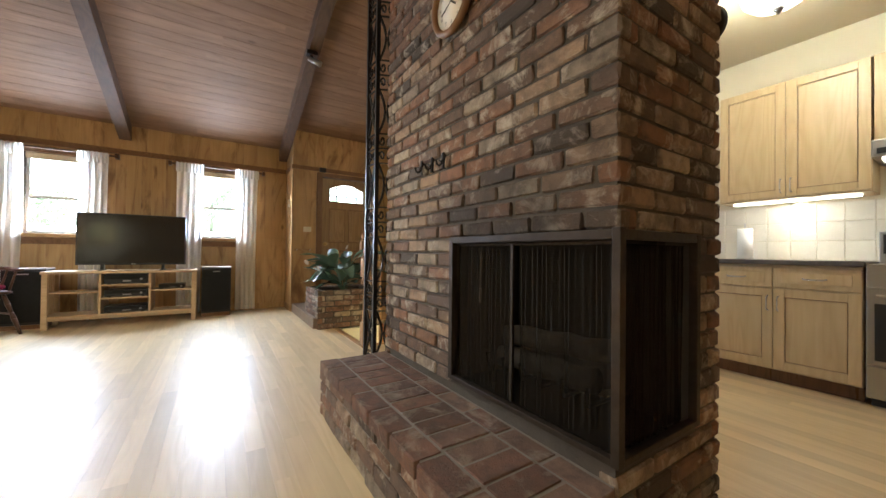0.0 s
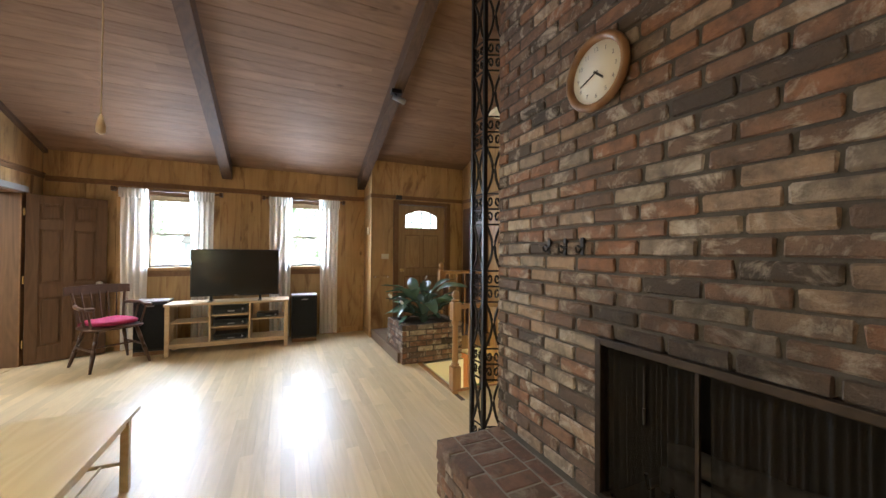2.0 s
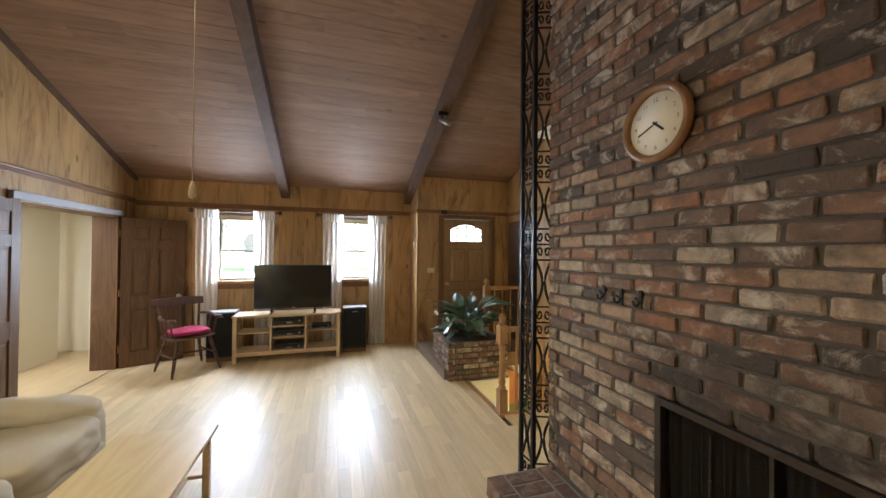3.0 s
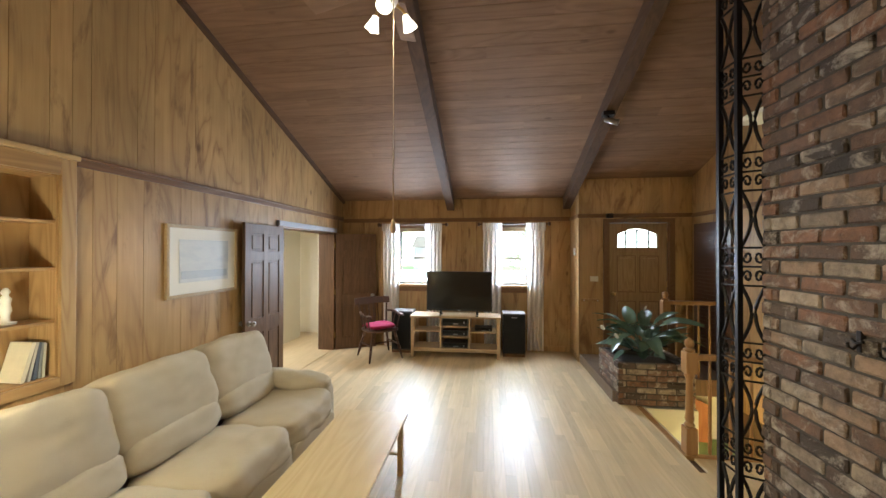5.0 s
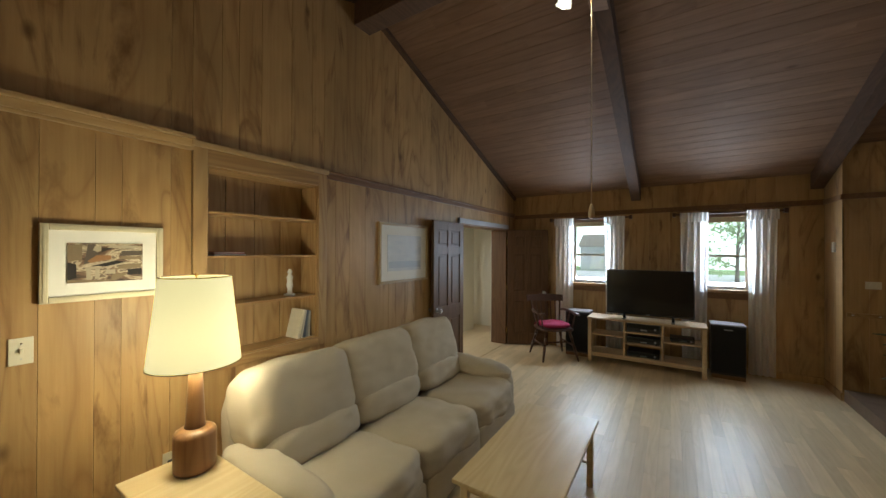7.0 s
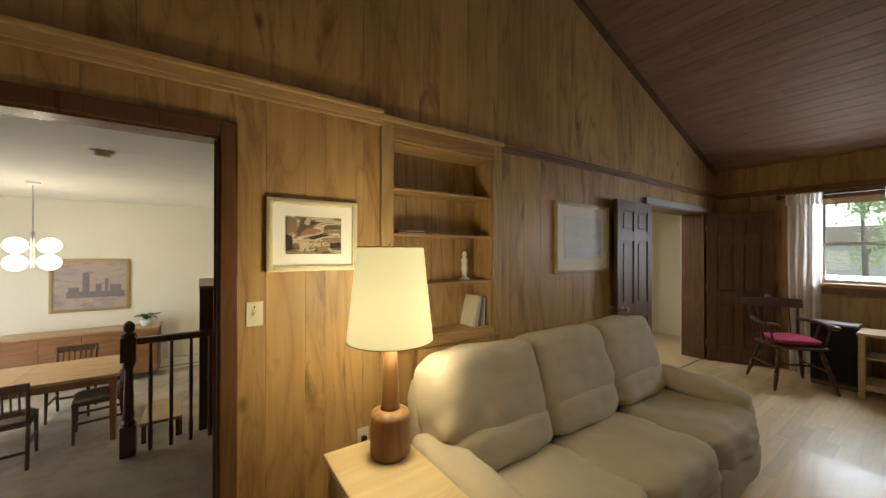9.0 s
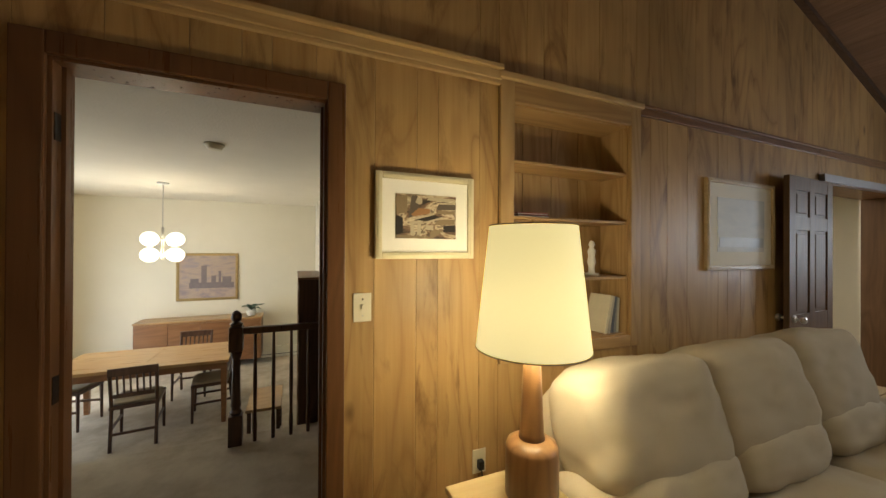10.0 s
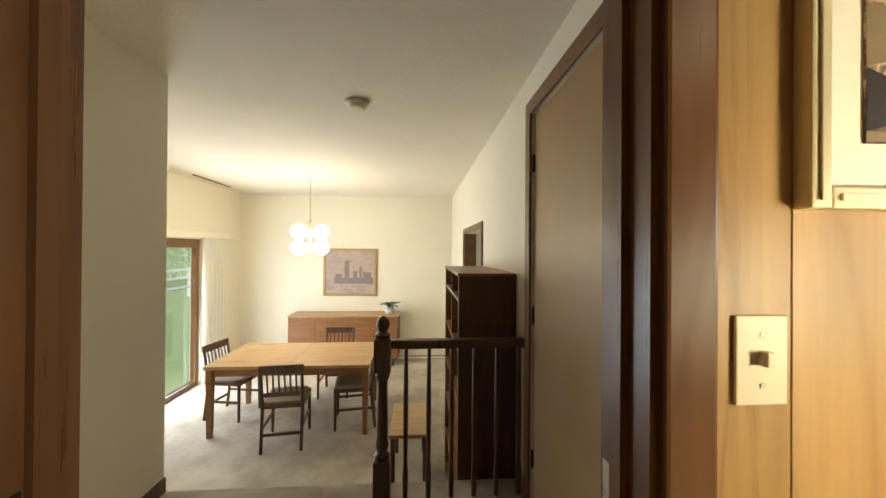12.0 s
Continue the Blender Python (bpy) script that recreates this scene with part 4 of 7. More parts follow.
for k in range(11):
    x = -0.29 + 0.058 * k
    y = 0.3 + 0.03 * math.cos(x * 5)
    rise = 0.012 * math.cos(x * 6)
    rings.append([bm.verts.new(c) for c in ((x, y - 0.012, 0.775), (x, y + 0.012, 0.775), (x, y + 0.026, 0.87 + rise), (x, y + 0.005, 0.87 + rise))])
for a, b in zip(rings, rings[1:]):
    for i in range(4):
        bm.faces.new((a[i], a[(i + 1) % 4], b[(i + 1) % 4], b[i]))
bm.faces.new(rings[0])
bm.faces.new(rings[-1])
part("crest_rail", bm, M_DARK, ch, "worn dark crest rail")
cu = thing("seat_cushion", -2.293, 6.802, 0.485, 40, "tufted raspberry cushion on the armchair's seat", "cushion")
bm = bmesh.new()
vs = cushion(bm, (0, 0, 0.035), (0.225, 0.21, 0.036), 3.5, 14, None, 0.01, 3)
for v in vs:
    for tx in (-0.08, 0.08):
        for ty in (-0.07, 0.07):
            d = math.hypot(v.co.x - tx, v.co.y - ty)
            if v.co.z > 0.035:
                v.co.z -= 0.018 * math.exp(-(d / 0.035) ** 2)
part("pad", bm, M_CUSHION, cu, "", True)
for sx in (-1, 1):
    bm = bmesh.new()
    tube(bm, [(sx * 0.2, 0.19, 0.03), (sx * 0.215, 0.21, 0.01), (sx * 0.225, 0.22, -0.05)], 0.006)
    part("tie", bm, M_CUSHION, cu)

# sofa
so = thing("sofa", -2.5, 3.32, 0, 0, "beige fabric three-seat reclining sofa against the panelling", "sofa")
tilt = pose(0, 0, 0, 0, -17, 0)
for k in range(3):
    y = -0.7 + 0.7 * k
    bm = bmesh.new()
    cushion(bm, (-0.262, y, 0.725), (0.17, 0.382, 0.255), 5.0 if k == 1 else 4.4, 20, tilt, 0.016, k * 3.1)
    part("back_cushion", bm, M_SOFA, so, "", True)
    bm = bmesh.new()
    cushion(bm, (-0.13, y, 0.505), (0.125, 0.36, 0.115), 3.4, 18, tilt, 0.012, k * 5.7 + 1)
    part("lumbar_cushion", bm, M_SOFA, so, "", True)
    bm = bmesh.new()
    cushion(bm, (0.21, y, 0.33), (0.345, 0.364, 0.122), 5, 18, pose(0, 0, 0, 0, -3, 0), 0.02, k * 2.3 + 2)
    part("seat_cushion", bm, M_SOFA, so, "", True)
    bm = bmesh.new()
    cushion(bm, (0.49, y, 0.17), (0.06, 0.345, 0.12), 5, 12, None, 0.01, k)
    part("footrest", bm, M_SOFA, so, "", True)
for sy in (-1, 1):
    bm = bmesh.new()
    cushion(bm, (0.06, sy * 1.075, 0.275), (0.43, 0.09, 0.25), 5, 12, None, 0.01, sy)
    part("arm_panel", bm, M_SOFA, so, "", True)
    bm = bmesh.new()
    cushion(bm, (0.075, sy * 1.068, 0.5), (0.4, 0.117, 0.082), 3, 16, pose(0, 0, 0, 0, 3, 0), 0.02, sy * 2)
    part("arm_pad", bm, M_SOFA, so, "padded arm top", True)
block("base", M_SEAM, (-0.5, 0.44, -1.05, 1.05, 0.02, 0.3), parent=so, bevel=0.02)
bm = bmesh.new()
cushion(bm, (-0.45, 0, 0.47), (0.09, 1.05, 0.39), 6, 8, pose(0, 0, 0, 0, -8, 0))
part("back_panel", bm, M_SOFA, so, "", True)

# coffee table
ct = thing("coffee_table", -1.443, 3.39, 0, 0, "light birch coffee table with a lower stretcher", "coffee table")
block("tabletop", M_BIRCH, (-0.27, 0.27, -0.57, 0.57, 0.428, 0.45), parent=ct, bevel=0.005)
for sx in (-1, 1):
    block("apron", M_BIRCH, (sx * 0.225 - 0.01, sx * 0.225 + 0.01, -0.475, 0.475, 0.37, 0.4279), parent=ct)
    for sy in (-1, 1):
        block("leg", M_BIRCH, (sx * 0.225 - 0.02, sx * 0.225 + 0.02, sy * 0.5 - 0.02, sy * 0.5 + 0.02, 0, 0.4279), parent=ct, bevel=0.004)
for sy in (-1, 1):
    block("apron", M_BIRCH, (-0.2049, 0.2049, sy * 0.5 - 0.01, sy * 0.5 + 0.01, 0.37, 0.4279), parent=ct)
    bm = bmesh.new()
    rod(bm, (-0.205, sy * 0.5, 0.16), (0.205, sy * 0.5, 0.16), 0.012, 0.012, 10)
    part("stretcher", bm, M_BIRCH, ct)
for k in range(5):
    x = -0.12 + 0.06 * k
    bm = bmesh.new()
    rod(bm, (x, -0.5, 0.16), (x, 0.5, 0.16), 0.008, 0.008, 8)
    part("shelf_bar", bm, M_BIRCH, ct)

# end table with its lamp
et = thing("end_table", -2.5, 1.95, 0, 0, "small birch end table beside the sofa", "end table")
block("tabletop", M_BIRCH, (-0.39, 0.39, -0.19, 0.19, 0.553, 0.575), parent=et, bevel=0.005)
for sx in (-1, 1):
    for sy in (-1, 1):
        block("leg", M_BIRCH, (sx * 0.35 - 0.02, sx * 0.35 + 0.02, sy * 0.155 - 0.02, sy * 0.155 + 0.02, 0, 0.5529), parent=et, bevel=0.004)
    block("apron", M_BIRCH, (sx * 0.35 - 0.01, sx * 0.35 + 0.01, -0.1349, 0.1349, 0.5, 0.5529), parent=et)
for sy in (-1, 1):
    block("apron", M_BIRCH, (-0.3299, 0.3299, sy * 0.155 - 0.01, sy * 0.155 + 0.01, 0.5, 0.5529), parent=et)
tl = thing("table_lamp", -2.722, 2.02, 0.575, 0, "lit table lamp with a turned wooden base on the end table", "lamp")
bm = bmesh.new()
lathe(bm, ((0.08, 0), (0.088, 0.006), (0.092, 0.02), (0.092, 0.178), (0.086, 0.194), (0.068, 0.205), (0.046, 0.212)), seg=28)
part("base", bm, M_WALNUT, tl, "darker turned lower body", True)
bm = bmesh.new()
lathe(bm, ((0.046, 0.2121), (0.042, 0.23), (0.035, 0.38), (0.028, 0.53)), seg=28)
part("neck", bm, M_WALNUT, tl, "slender brown turned wooden neck", True)
bm = bmesh.new()
lathe(bm, ((0.012, 0.5301), (0.012, 0.58), (0.018, 0.585), (0.018, 0.63)), seg=12)
part("socket", bm, M_BRASS, tl, "", True)
bm = bmesh.new()
lathe(bm, ((0.198, 0.528), (0.152, 0.955), (0.1505, 0.955), (0.1965, 0.528), (0.198, 0.528)), seg=40, cap=False)
part("shade", bm, M_SHADE, tl, "glowing tapered linen shade", True).visible_shadow = False
for r, z in ((0.198, 0.528), (0.152, 0.955)):
    bm = bmesh.new()
    tube(bm, [(r * math.cos(k * math.pi / 18), r * math.sin(k * math.pi / 18), z) for k in range(37)], 0.003)
    part("rim", bm, M_SEAM, tl, "thin dark edging")
bm = bmesh.new()
for k in range(3):
    a = k * 2.094
    rod(bm, (0, 0, 0.935), (0.1515 * math.cos(a), 0.1515 * math.sin(a), 0.945), 0.002, 0.002, 5)
rod(bm, (0, 0, 0.62), (0, 0, 0.955), 0.003, 0.003, 6)
lathe(bm, ((0.006, 0.955), (0.009, 0.965), (0.004, 0.975)), seg=10)
part("finial", bm, M_BRASS, tl, "brass harp and finial")

# built-in shelves
bs = thing("bookshelf", LW, 2.7, 0, 0, "recessed pine bookshelf built into the panelling, nearly empty", "bookshelf")
D = 0.2
y0, y1 = -0.424, 0.424
block("back", M_SUBWALL, (-D - 0.03, -D - 0.012, y0, y1, 0.93, 2.21), parent=bs)
for k in range(4):
    ya = y0 + k * 0.212
    block("back_board", M_SHELFV, (-D - 0.0119, -D, ya + 0.002, ya + 0.21, 0.93, 2.21), parent=bs, bevel=0.003)
for ya, yb in ((y0, y0 + 0.016), (y1 - 0.016, y1)):
    block("side", M_SHELFV, (-D, 0.0, ya, yb, 0.93, 2.21), parent=bs)
block("top", M_SHELF, (-D, 0, y0 + 0.016, y1 - 0.016, 2.194, 2.21), parent=bs)
for z in (0.945, 1.293, 1.624, 1.917):
    block("shelf", M_SHELF, (-D, -0.004, y0 + 0.0161, y1 - 0.0161, z - 0.018, z), parent=bs, bevel=0.003)
block("casing", M_SHELFV, (0.0, 0.022, y0 - 0.078, y0 + 0.004, 0.87, 2.31), parent=bs, bevel=0.005)
block("casing", M_SHELFV, (0.0, 0.022, y1 - 0.004, y1 + 0.08, 0.87, 2.31), parent=bs, bevel=0.005)
block("casing", M_SHELF, (0.0, 0.021, y0 + 0.0041, y1 - 0.0041, 2.205, 2.31), parent=bs, bevel=0.005)
block("casing", M_SHELF, (0.0, 0.021, y0 + 0.0041, y1 - 0.0041, 0.87, 0.936), parent=bs, bevel=0.005)
block("ledge", M_CORNICE, (0.0, 0.04, y0 - 0.09, y1 + 0.09, 2.311, 2.345), parent=bs, bevel=0.005)


def book(x, y, z, w, t, h, colour, lean, label, flat=False):
    b = thing("book", x, y, z, 0, label, "book", "books on the shelves")
    b.matrix_basis = pose(x, y, z, lean, 0, 0) if not flat else pose(x, y, z, 0, 0, lean)
    size = (w, t, h) if not flat else (w, h, t)
    cover = mottled("book_cover", colour, tuple(c * 0.8 for c in colour), 0.5, 20, 0.05, 200)
    block("cover", cover, (0, size[0], 0, size[1] if flat else 0.003, 0, 0.003 if flat else size[2]), parent=b)
    if flat:
        block("cover", cover, (0, size[0], 0, size[1], size[2] - 0.003, size[2]), parent=b)
        block("pages", M_PAPER, (0.003, size[0] - 0.003, 0.004, size[1] - 0.004, 0.0031, size[2] - 0.0031), parent=b)
    else:
        block("cover", cover, (0, size[0], size[1] - 0.003, size[1], 0, size[2]), parent=b)
        block("spine", cover, (size[0] - 0.003, size[0], 0.003, size[1] - 0.003, 0, size[2]), parent=b)
        block("pages", M_PAPER, (0.004, size[0] - 0.0031, 0.0031, size[1] - 0.0031, 0.003, size[2] - 0.004), parent=b)


for k, (y, t, col, lean) in enumerate(((2.96, 0.02, (0.75, 0.7, 0.55), -14), (2.993, 0.014, (0.55, 0.52, 0.46), -11), (3.018, 0.016, (0.12, 0.14, 0.2), -8), (3.042, 0.012, (0.3, 0.32, 0.34), -5), (3.062, 0.014, (0.6, 0.58, 0.5), -3))):
    book(LW - 0.19, y, 0.9465, 0.16, t, 0.235 - 0.006 * k, col, lean, "thin upright book leaning on the lowest shelf")
book(LW - 0.19, 2.33, 1.6245, 0.16, 0.012, 0.22, (0.1, 0.06, 0.05), 4, "thin dark book lying flat on a shelf", True)
book(LW - 0.19, 2.35, 1.637, 0.15, 0.012, 0.2, (0.5, 0.12, 0.1), -3, "thin red book lying on another book", True)
fg = thing("figurine", LW - 0.12, 2.95, 1.2935, 30, "small white china figurine on a dark stand", "figurine")
bm = bmesh.new()
lathe(bm, ((0.045, 0), (0.045, 0.012), (0.02, 0.016), (0.018, 0.05), (0.026, 0.08), (0.02, 0.12), (0.026, 0.15), (0.012, 0.17), (0.02, 0.19), (0.012, 0.21), (0.003, 0.215)), seg=14)
part("figure", bm, M_WHITEP, fg, "", True)


def picture(place, turn, w, h, mat_w, art, frame_m, label, rim=0.03, name="picture"):
    """A framed picture in the xz plane that faces -y, hung by its centre."""
    p = new(name)
    p.matrix_basis = pose(*place, 0, 0, turn)
    tagged(p, label, "picture")
    for a in ((-w / 2, -w / 2 + rim, -h / 2, h / 2), (w / 2 - rim, w / 2, -h / 2, h / 2), (-w / 2 + rim, w / 2 - rim, -h / 2, -h / 2 + rim), (-w / 2 + rim, w / 2 - rim, h / 2 - rim, h / 2)):
        bm = bmesh.new()
        box(bm, a[0], a[1], -0.026, 0, a[2], a[3], 0.004)
        part("frame", bm, frame_m, p)
        if rim > 0.02:
            i = 0.01
            bm = bmesh.new()
            box(bm, a[0] + i, a[1] - i, -0.03, -0.0262, a[2] + i * (1 if a[3] - a[2] > 2 * i else 0), a[3] - i * (1 if a[3] - a[2] > 2 * i else 0), 0.0015)
            part("moulding", bm, frame_m, p)
    if mat_w:
        block("mat", M_PAPER, (-w / 2 + rim, w / 2 - rim, -0.012, -0.008, -h / 2 + rim, h / 2 - rim), parent=p, label="cream mat board")
    m = rim + mat_w
    block("print", art, (-w / 2 + m, w / 2 - m, -0.0155, -0.0125, -h / 2 + m, h / 2 - m), parent=p)
    return p


p1 = picture((LW, 4.27, 1.635), 90, 0.84, 0.645, 0.1, M_ART_SEA, M_CREAMFR, "pale seascape print in a light wooden frame")
block("shore", M_ART_HAZE, (-0.27, 0.27, -0.0185, -0.0158, -0.16, -0.09), parent=p1)
p2 = picture((LW, 1.806, 1.596), 90, 0.478, 0.385, 0.062, M_ART_TOWN, M_SILVER, "print of pale town roofs in a gilt frame")
TOWN = {n: mottled("print_" + n, c, tuple(q * 0.7 for q in c), 0.5, 45, 0.02, 80) for n, c in (("cream", (0.52, 0.44, 0.31)), ("tan", (0.27, 0.2, 0.115)), ("grey", (0.12, 0.095, 0.07)), ("black", (0.025, 0.018, 0.014)), ("rust", (0.36, 0.18, 0.07)))}


def printed(tone, layer, *corners):
    """A flat patch of the town print, its corners in hundredths of the print's width and height."""
    bm = bmesh.new()
    y = -0.0158 - 0.0004 * layer
    lo = [bm.verts.new(((u / 100 - 0.5) * 0.294, y, (v / 100 - 0.5) * 0.201)) for u, v in corners]
    hi = [bm.verts.new((w.co.x, y - 0.0003, w.co.z)) for w in lo]
    bm.faces.new(hi)
    for k in range(len(lo)):
        bm.faces.new((lo[k], lo[(k + 1) % len(lo)], hi[(k + 1) % len(lo)], hi[k]))
    part("roof_shape", bm, TOWN[tone], p2)


printed("tan", 1, (0, 94), (18, 97), (18, 58), (0, 53))
printed("black", 1, (0, 52), (11, 46), (11, 12), (0, 8))
printed("tan", 1, (0, 8), (55, 5), (55, 1), (0, 1))
printed("cream", 1, (50, 88), (53, 95), (97, 94), (85, 86))
printed("grey", 1, (66, 67), (70, 80), (98, 81), (99, 68))
printed("tan", 1, (66, 57), (70, 66), (98, 65), (98, 58))
printed("grey", 2, (20, 45), (25, 97), (34, 97), (40, 60))
printed("cream", 3, (31, 82), (34, 93), (42, 92), (42, 80), (37, 77))
printed("rust", 3, (24, 54), (36, 69), (55, 68), (55, 58), (28, 50))
printed("cream", 4, (23, 44), (60, 58), (63, 55), (36, 43))
printed("black", 5, (31, 42), (62, 55), (74, 50), (49, 40))
printed("cream", 6, (41, 36), (76, 51), (79, 49), (51, 36))
printed("tan", 4, (60, 31), (71, 45), (98, 46), (97, 34))
printed("black", 3, (78, 30), (98, 33), (98, 16), (78, 16))
printed("cream", 3, (48, 31), (61, 31), (61, 20), (48, 20))
printed("tan", 3, (55, 2), (57, 20), (78, 20), (75, 16), (61, 2))
printed("cream", 7, (21, 38), (43, 40), (43, 34), (21, 32))
for u in (23, 34):
    printed("cream", 7, (u, 33), (u + 6, 33), (u + 6, 8), (u, 8))

sw_ = thing("light_switch", LW, 1.517, 1.195, 90, "ivory toggle switch plate on the panelling", "light switch")
block("plate", M_PLASTIC, (-0.038, 0.038, -0.006, 0, -0.0615, 0.0615), parent=sw_, bevel=0.0025)
block("toggle", M_PLASTIC, (-0.006, 0.006, -0.02, -0.0061, -0.006, 0.014), parent=sw_, bevel=0.002)
for z in (-0.035, 0.035):
    bm = bmesh.new()
    rod(bm, (0, -0.0061, z), (0, -0.0075, z), 0.004, 0.004, 8)
    part("screw", bm, M_CHROME, sw_)
ou = thing("outlet", LW, 2.092, 0.405, 90, "ivory outlet with a plug in the panelling", "outlet")
block("plate", M_PLASTIC, (-0.036, 0.036, -0.006, 0, -0.058, 0.058), parent=ou, bevel=0.0025)
block("plug", M_BLACK, (-0.014, 0.014, -0.035, -0.0061, -0.03, 0.012), parent=ou, bevel=0.004)
bm = bmesh.new()
tube(bm, [(0, -0.03, -0.03), (0.005, -0.04, -0.12), (0.02, -0.05, -0.3), (0.03, -0.06, -0.6)], 0.003)
part("cord", bm, M_BLACK, ou)

# ceiling fan with three lamps
fan = thing("ceiling_fan", -1.14, 3.27, 0, 0, "white ceiling fan with brown blades and three lit lamps", "ceiling fan")
zc = roof(3.27)
bm = bmesh.new()
lathe(bm, ((0.02, zc + 0.01), (0.065, zc), (0.06, zc - 0.05), (0.016, zc - 0.07), (0.016, 3.5), (0.016, 3.47)), seg=18)
part("downrod", bm, M_WHITEP, fan, "", True)
bm = bmesh.new()
lathe(bm, ((0.03, 3.4699), (0.1, 3.44), (0.12, 3.4), (0.12, 3.33), (0.09, 3.3), (0.05, 3.29), (0.055, 3.23), (0.04, 3.2), (0.01, 3.195)), seg=24)
part("motor", bm, M_WHITEP, fan, "", True)
for k in range(5):
    a = k * 72 + 20
    m = pose(0, 0, 3.36, 0, 0, a)
    bm = bmesh.new()
    box(bm, 0.19, 0.62, -0.06, 0.06, -0.004, 0.004, 0.003, m @ pose(0, 0, 0, 10, 0, 0))
    bl = part("blade", bm, M_CEIL, fan, "brown wooden blade")
    bm = bmesh.new()
    box(bm, 0.11, 0.22, -0.018, 0.018, -0.008, -0.0045, 0.001, m @ pose(0, 0, 0, 10, 0, 0))
    part("blade_iron", bm, M_BRASS, bl)
for k in range(3):
    a = 2.1 * k + 0.6
    d = Vector((math.cos(a), math.sin(a), 0))
    bm = bmesh.new()
    tube(bm, [Vector((0, 0, 3.22)) + d * 0.04, Vector((0, 0, 3.2)) + d * 0.09, Vector((0, 0, 3.17)) + d * 0.11], 0.009, 8)
    arm = part("lamp_arm", bm, M_BRASS, fan)
    q = (d * 0.5 + Vector((0, 0, -1))).to_track_quat("-Z", "Y").to_matrix().to_4x4()
    bm = bmesh.new()
    lathe(bm, ((0.018, 0.025), (0.024, 0.0), (0.04, -0.038), (0.046, -0.056), (0.043, -0.056), (0.036, -0.035), (0.016, 0.018)), seg=16, cap=False)
    for v in bm.verts:
        v.co = q @ v.co + Vector((0, 0, 3.15)) + d * 0.115
    part("shade", bm, M_BOWL, arm, "lit glass shade", True)
    bm = bmesh.new()
    cushion(bm, (0, 0, 0), (0.026, 0.026, 0.03), 2, 5)
    for v in bm.verts:
        v.co = q @ (v.co + Vector((0, 0, -0.04))) + Vector((0, 0, 3.15)) + d * 0.115
    b = part("bulb", bm, M_BULB, arm, "glowing bulb", True)
    b.visible_shadow = False
bm = bmesh.new()
rod(bm, (0.06, -0.11, 3.22), (0.06, -0.11, 1.9), 0.0025, 0.0025, 6)
cd = part("pull_chain", bm, M_PALE, fan, "long pale pull cord")
bm = bmesh.new()
lathe(bm, ((0.003, 1.91), (0.008, 1.9), (0.016, 1.86), (0.015, 1.838), (0.004, 1.83)), (0.06, -0.11, 0), 12)
part("pull", bm, M_PALE, cd, "small wooden pull", True)

# spotlight on the second beam
sp = thing("spotlight", 0.765, 5.3, roof(5.3) - 0.2, 0, "small black and silver spotlight under the beam", "spotlight")
bm = bmesh.new()
box(bm, -0.06, 0.06, -0.045, 0.045, -0.035, 0.01, 0.005)
part("box", bm, M_IRON, sp)
bm = bmesh.new()
rod(bm, (0.0, -0.01, -0.035), (0.005, -0.02, -0.07), 0.008, 0.008)
part("stem", bm, M_IRON, sp)
bm = bmesh.new()
rod(bm, (-0.02, 0.02, -0.06), (0.09, -0.05, -0.13), 0.03, 0.034, 16)
part("head", bm, M_STEEL, sp, "silver lamp head", True)

# ---- fireplace ----
FX, FY0, FY1, FX1, FB0, FB1, FZ0, FZ1 = 0.795, 1.585, 3.155, 1.466, 1.62, 2.4, 0.37, 1.02
HX, HZ = 0.394, 0.312
fp = thing("fireplace", FX, 2.37, 0, 0, "corner fireplace of worn red-brown bricks with a raised hearth", "fireplace")
OX = Vector((FX, 2.37, 0))


def local(*spans):
    return [(a - OX.x, b - OX.x, c - OX.y, d - OX.y, e, f) for a, b, c, d, e, f in spans]


E1 = 0.012
TOP = 3.99
for piece in local((FX + E1, FX1 - E1, FY0 + E1, FY1 - E1, 0, FZ0 - 0.01), (FX + E1, FX1 - E1, FB1, FY1 - E1, FZ0 - 0.01, TOP), (FX1 - 0.2, FX1 - E1, FY0 + E1, FB1, FZ0 - 0.01, TOP), (FX + E1, FX1 - 0.2, FY0 + E1, FB1, FZ1 + 0.01, TOP)):
    block("core", M_MORTAR, piece, parent=fp)
block("hearth_core", M_PALEMORTAR, *local((HX + 0.012, FX + E1 - 0.001, FY0 + 0.012, FY1 - 0.01, 0, HZ - 0.004)), parent=fp)
block("firebox", M_SOOT, *local((FX1 - 0.26, FX1 - 0.2, FY0 + 0.1, FB1 - 0.03, FZ0 - 0.01, FZ1 + 0.01), (FX + 0.1, FX1 - 0.26, FB1 - 0.03, FB1, FZ0 - 0.01, FZ1 + 0.01), (FX + 0.05, FX1 - 0.2, FY0 + 0.05, FB1 - 0.03, FZ0 - 0.0099, FZ0), (FX + 0.05, FX1 - 0.2, FY0 + 0.05, FB1 - 0.03, FZ1, FZ1 + 0.0099)), parent=fp)
fs = thing("fire_screen", FX, 2.37, 0, 0, "black steel fire screen with chain mesh curtains on the fireplace", "fire screen")
fr_ = 0.028
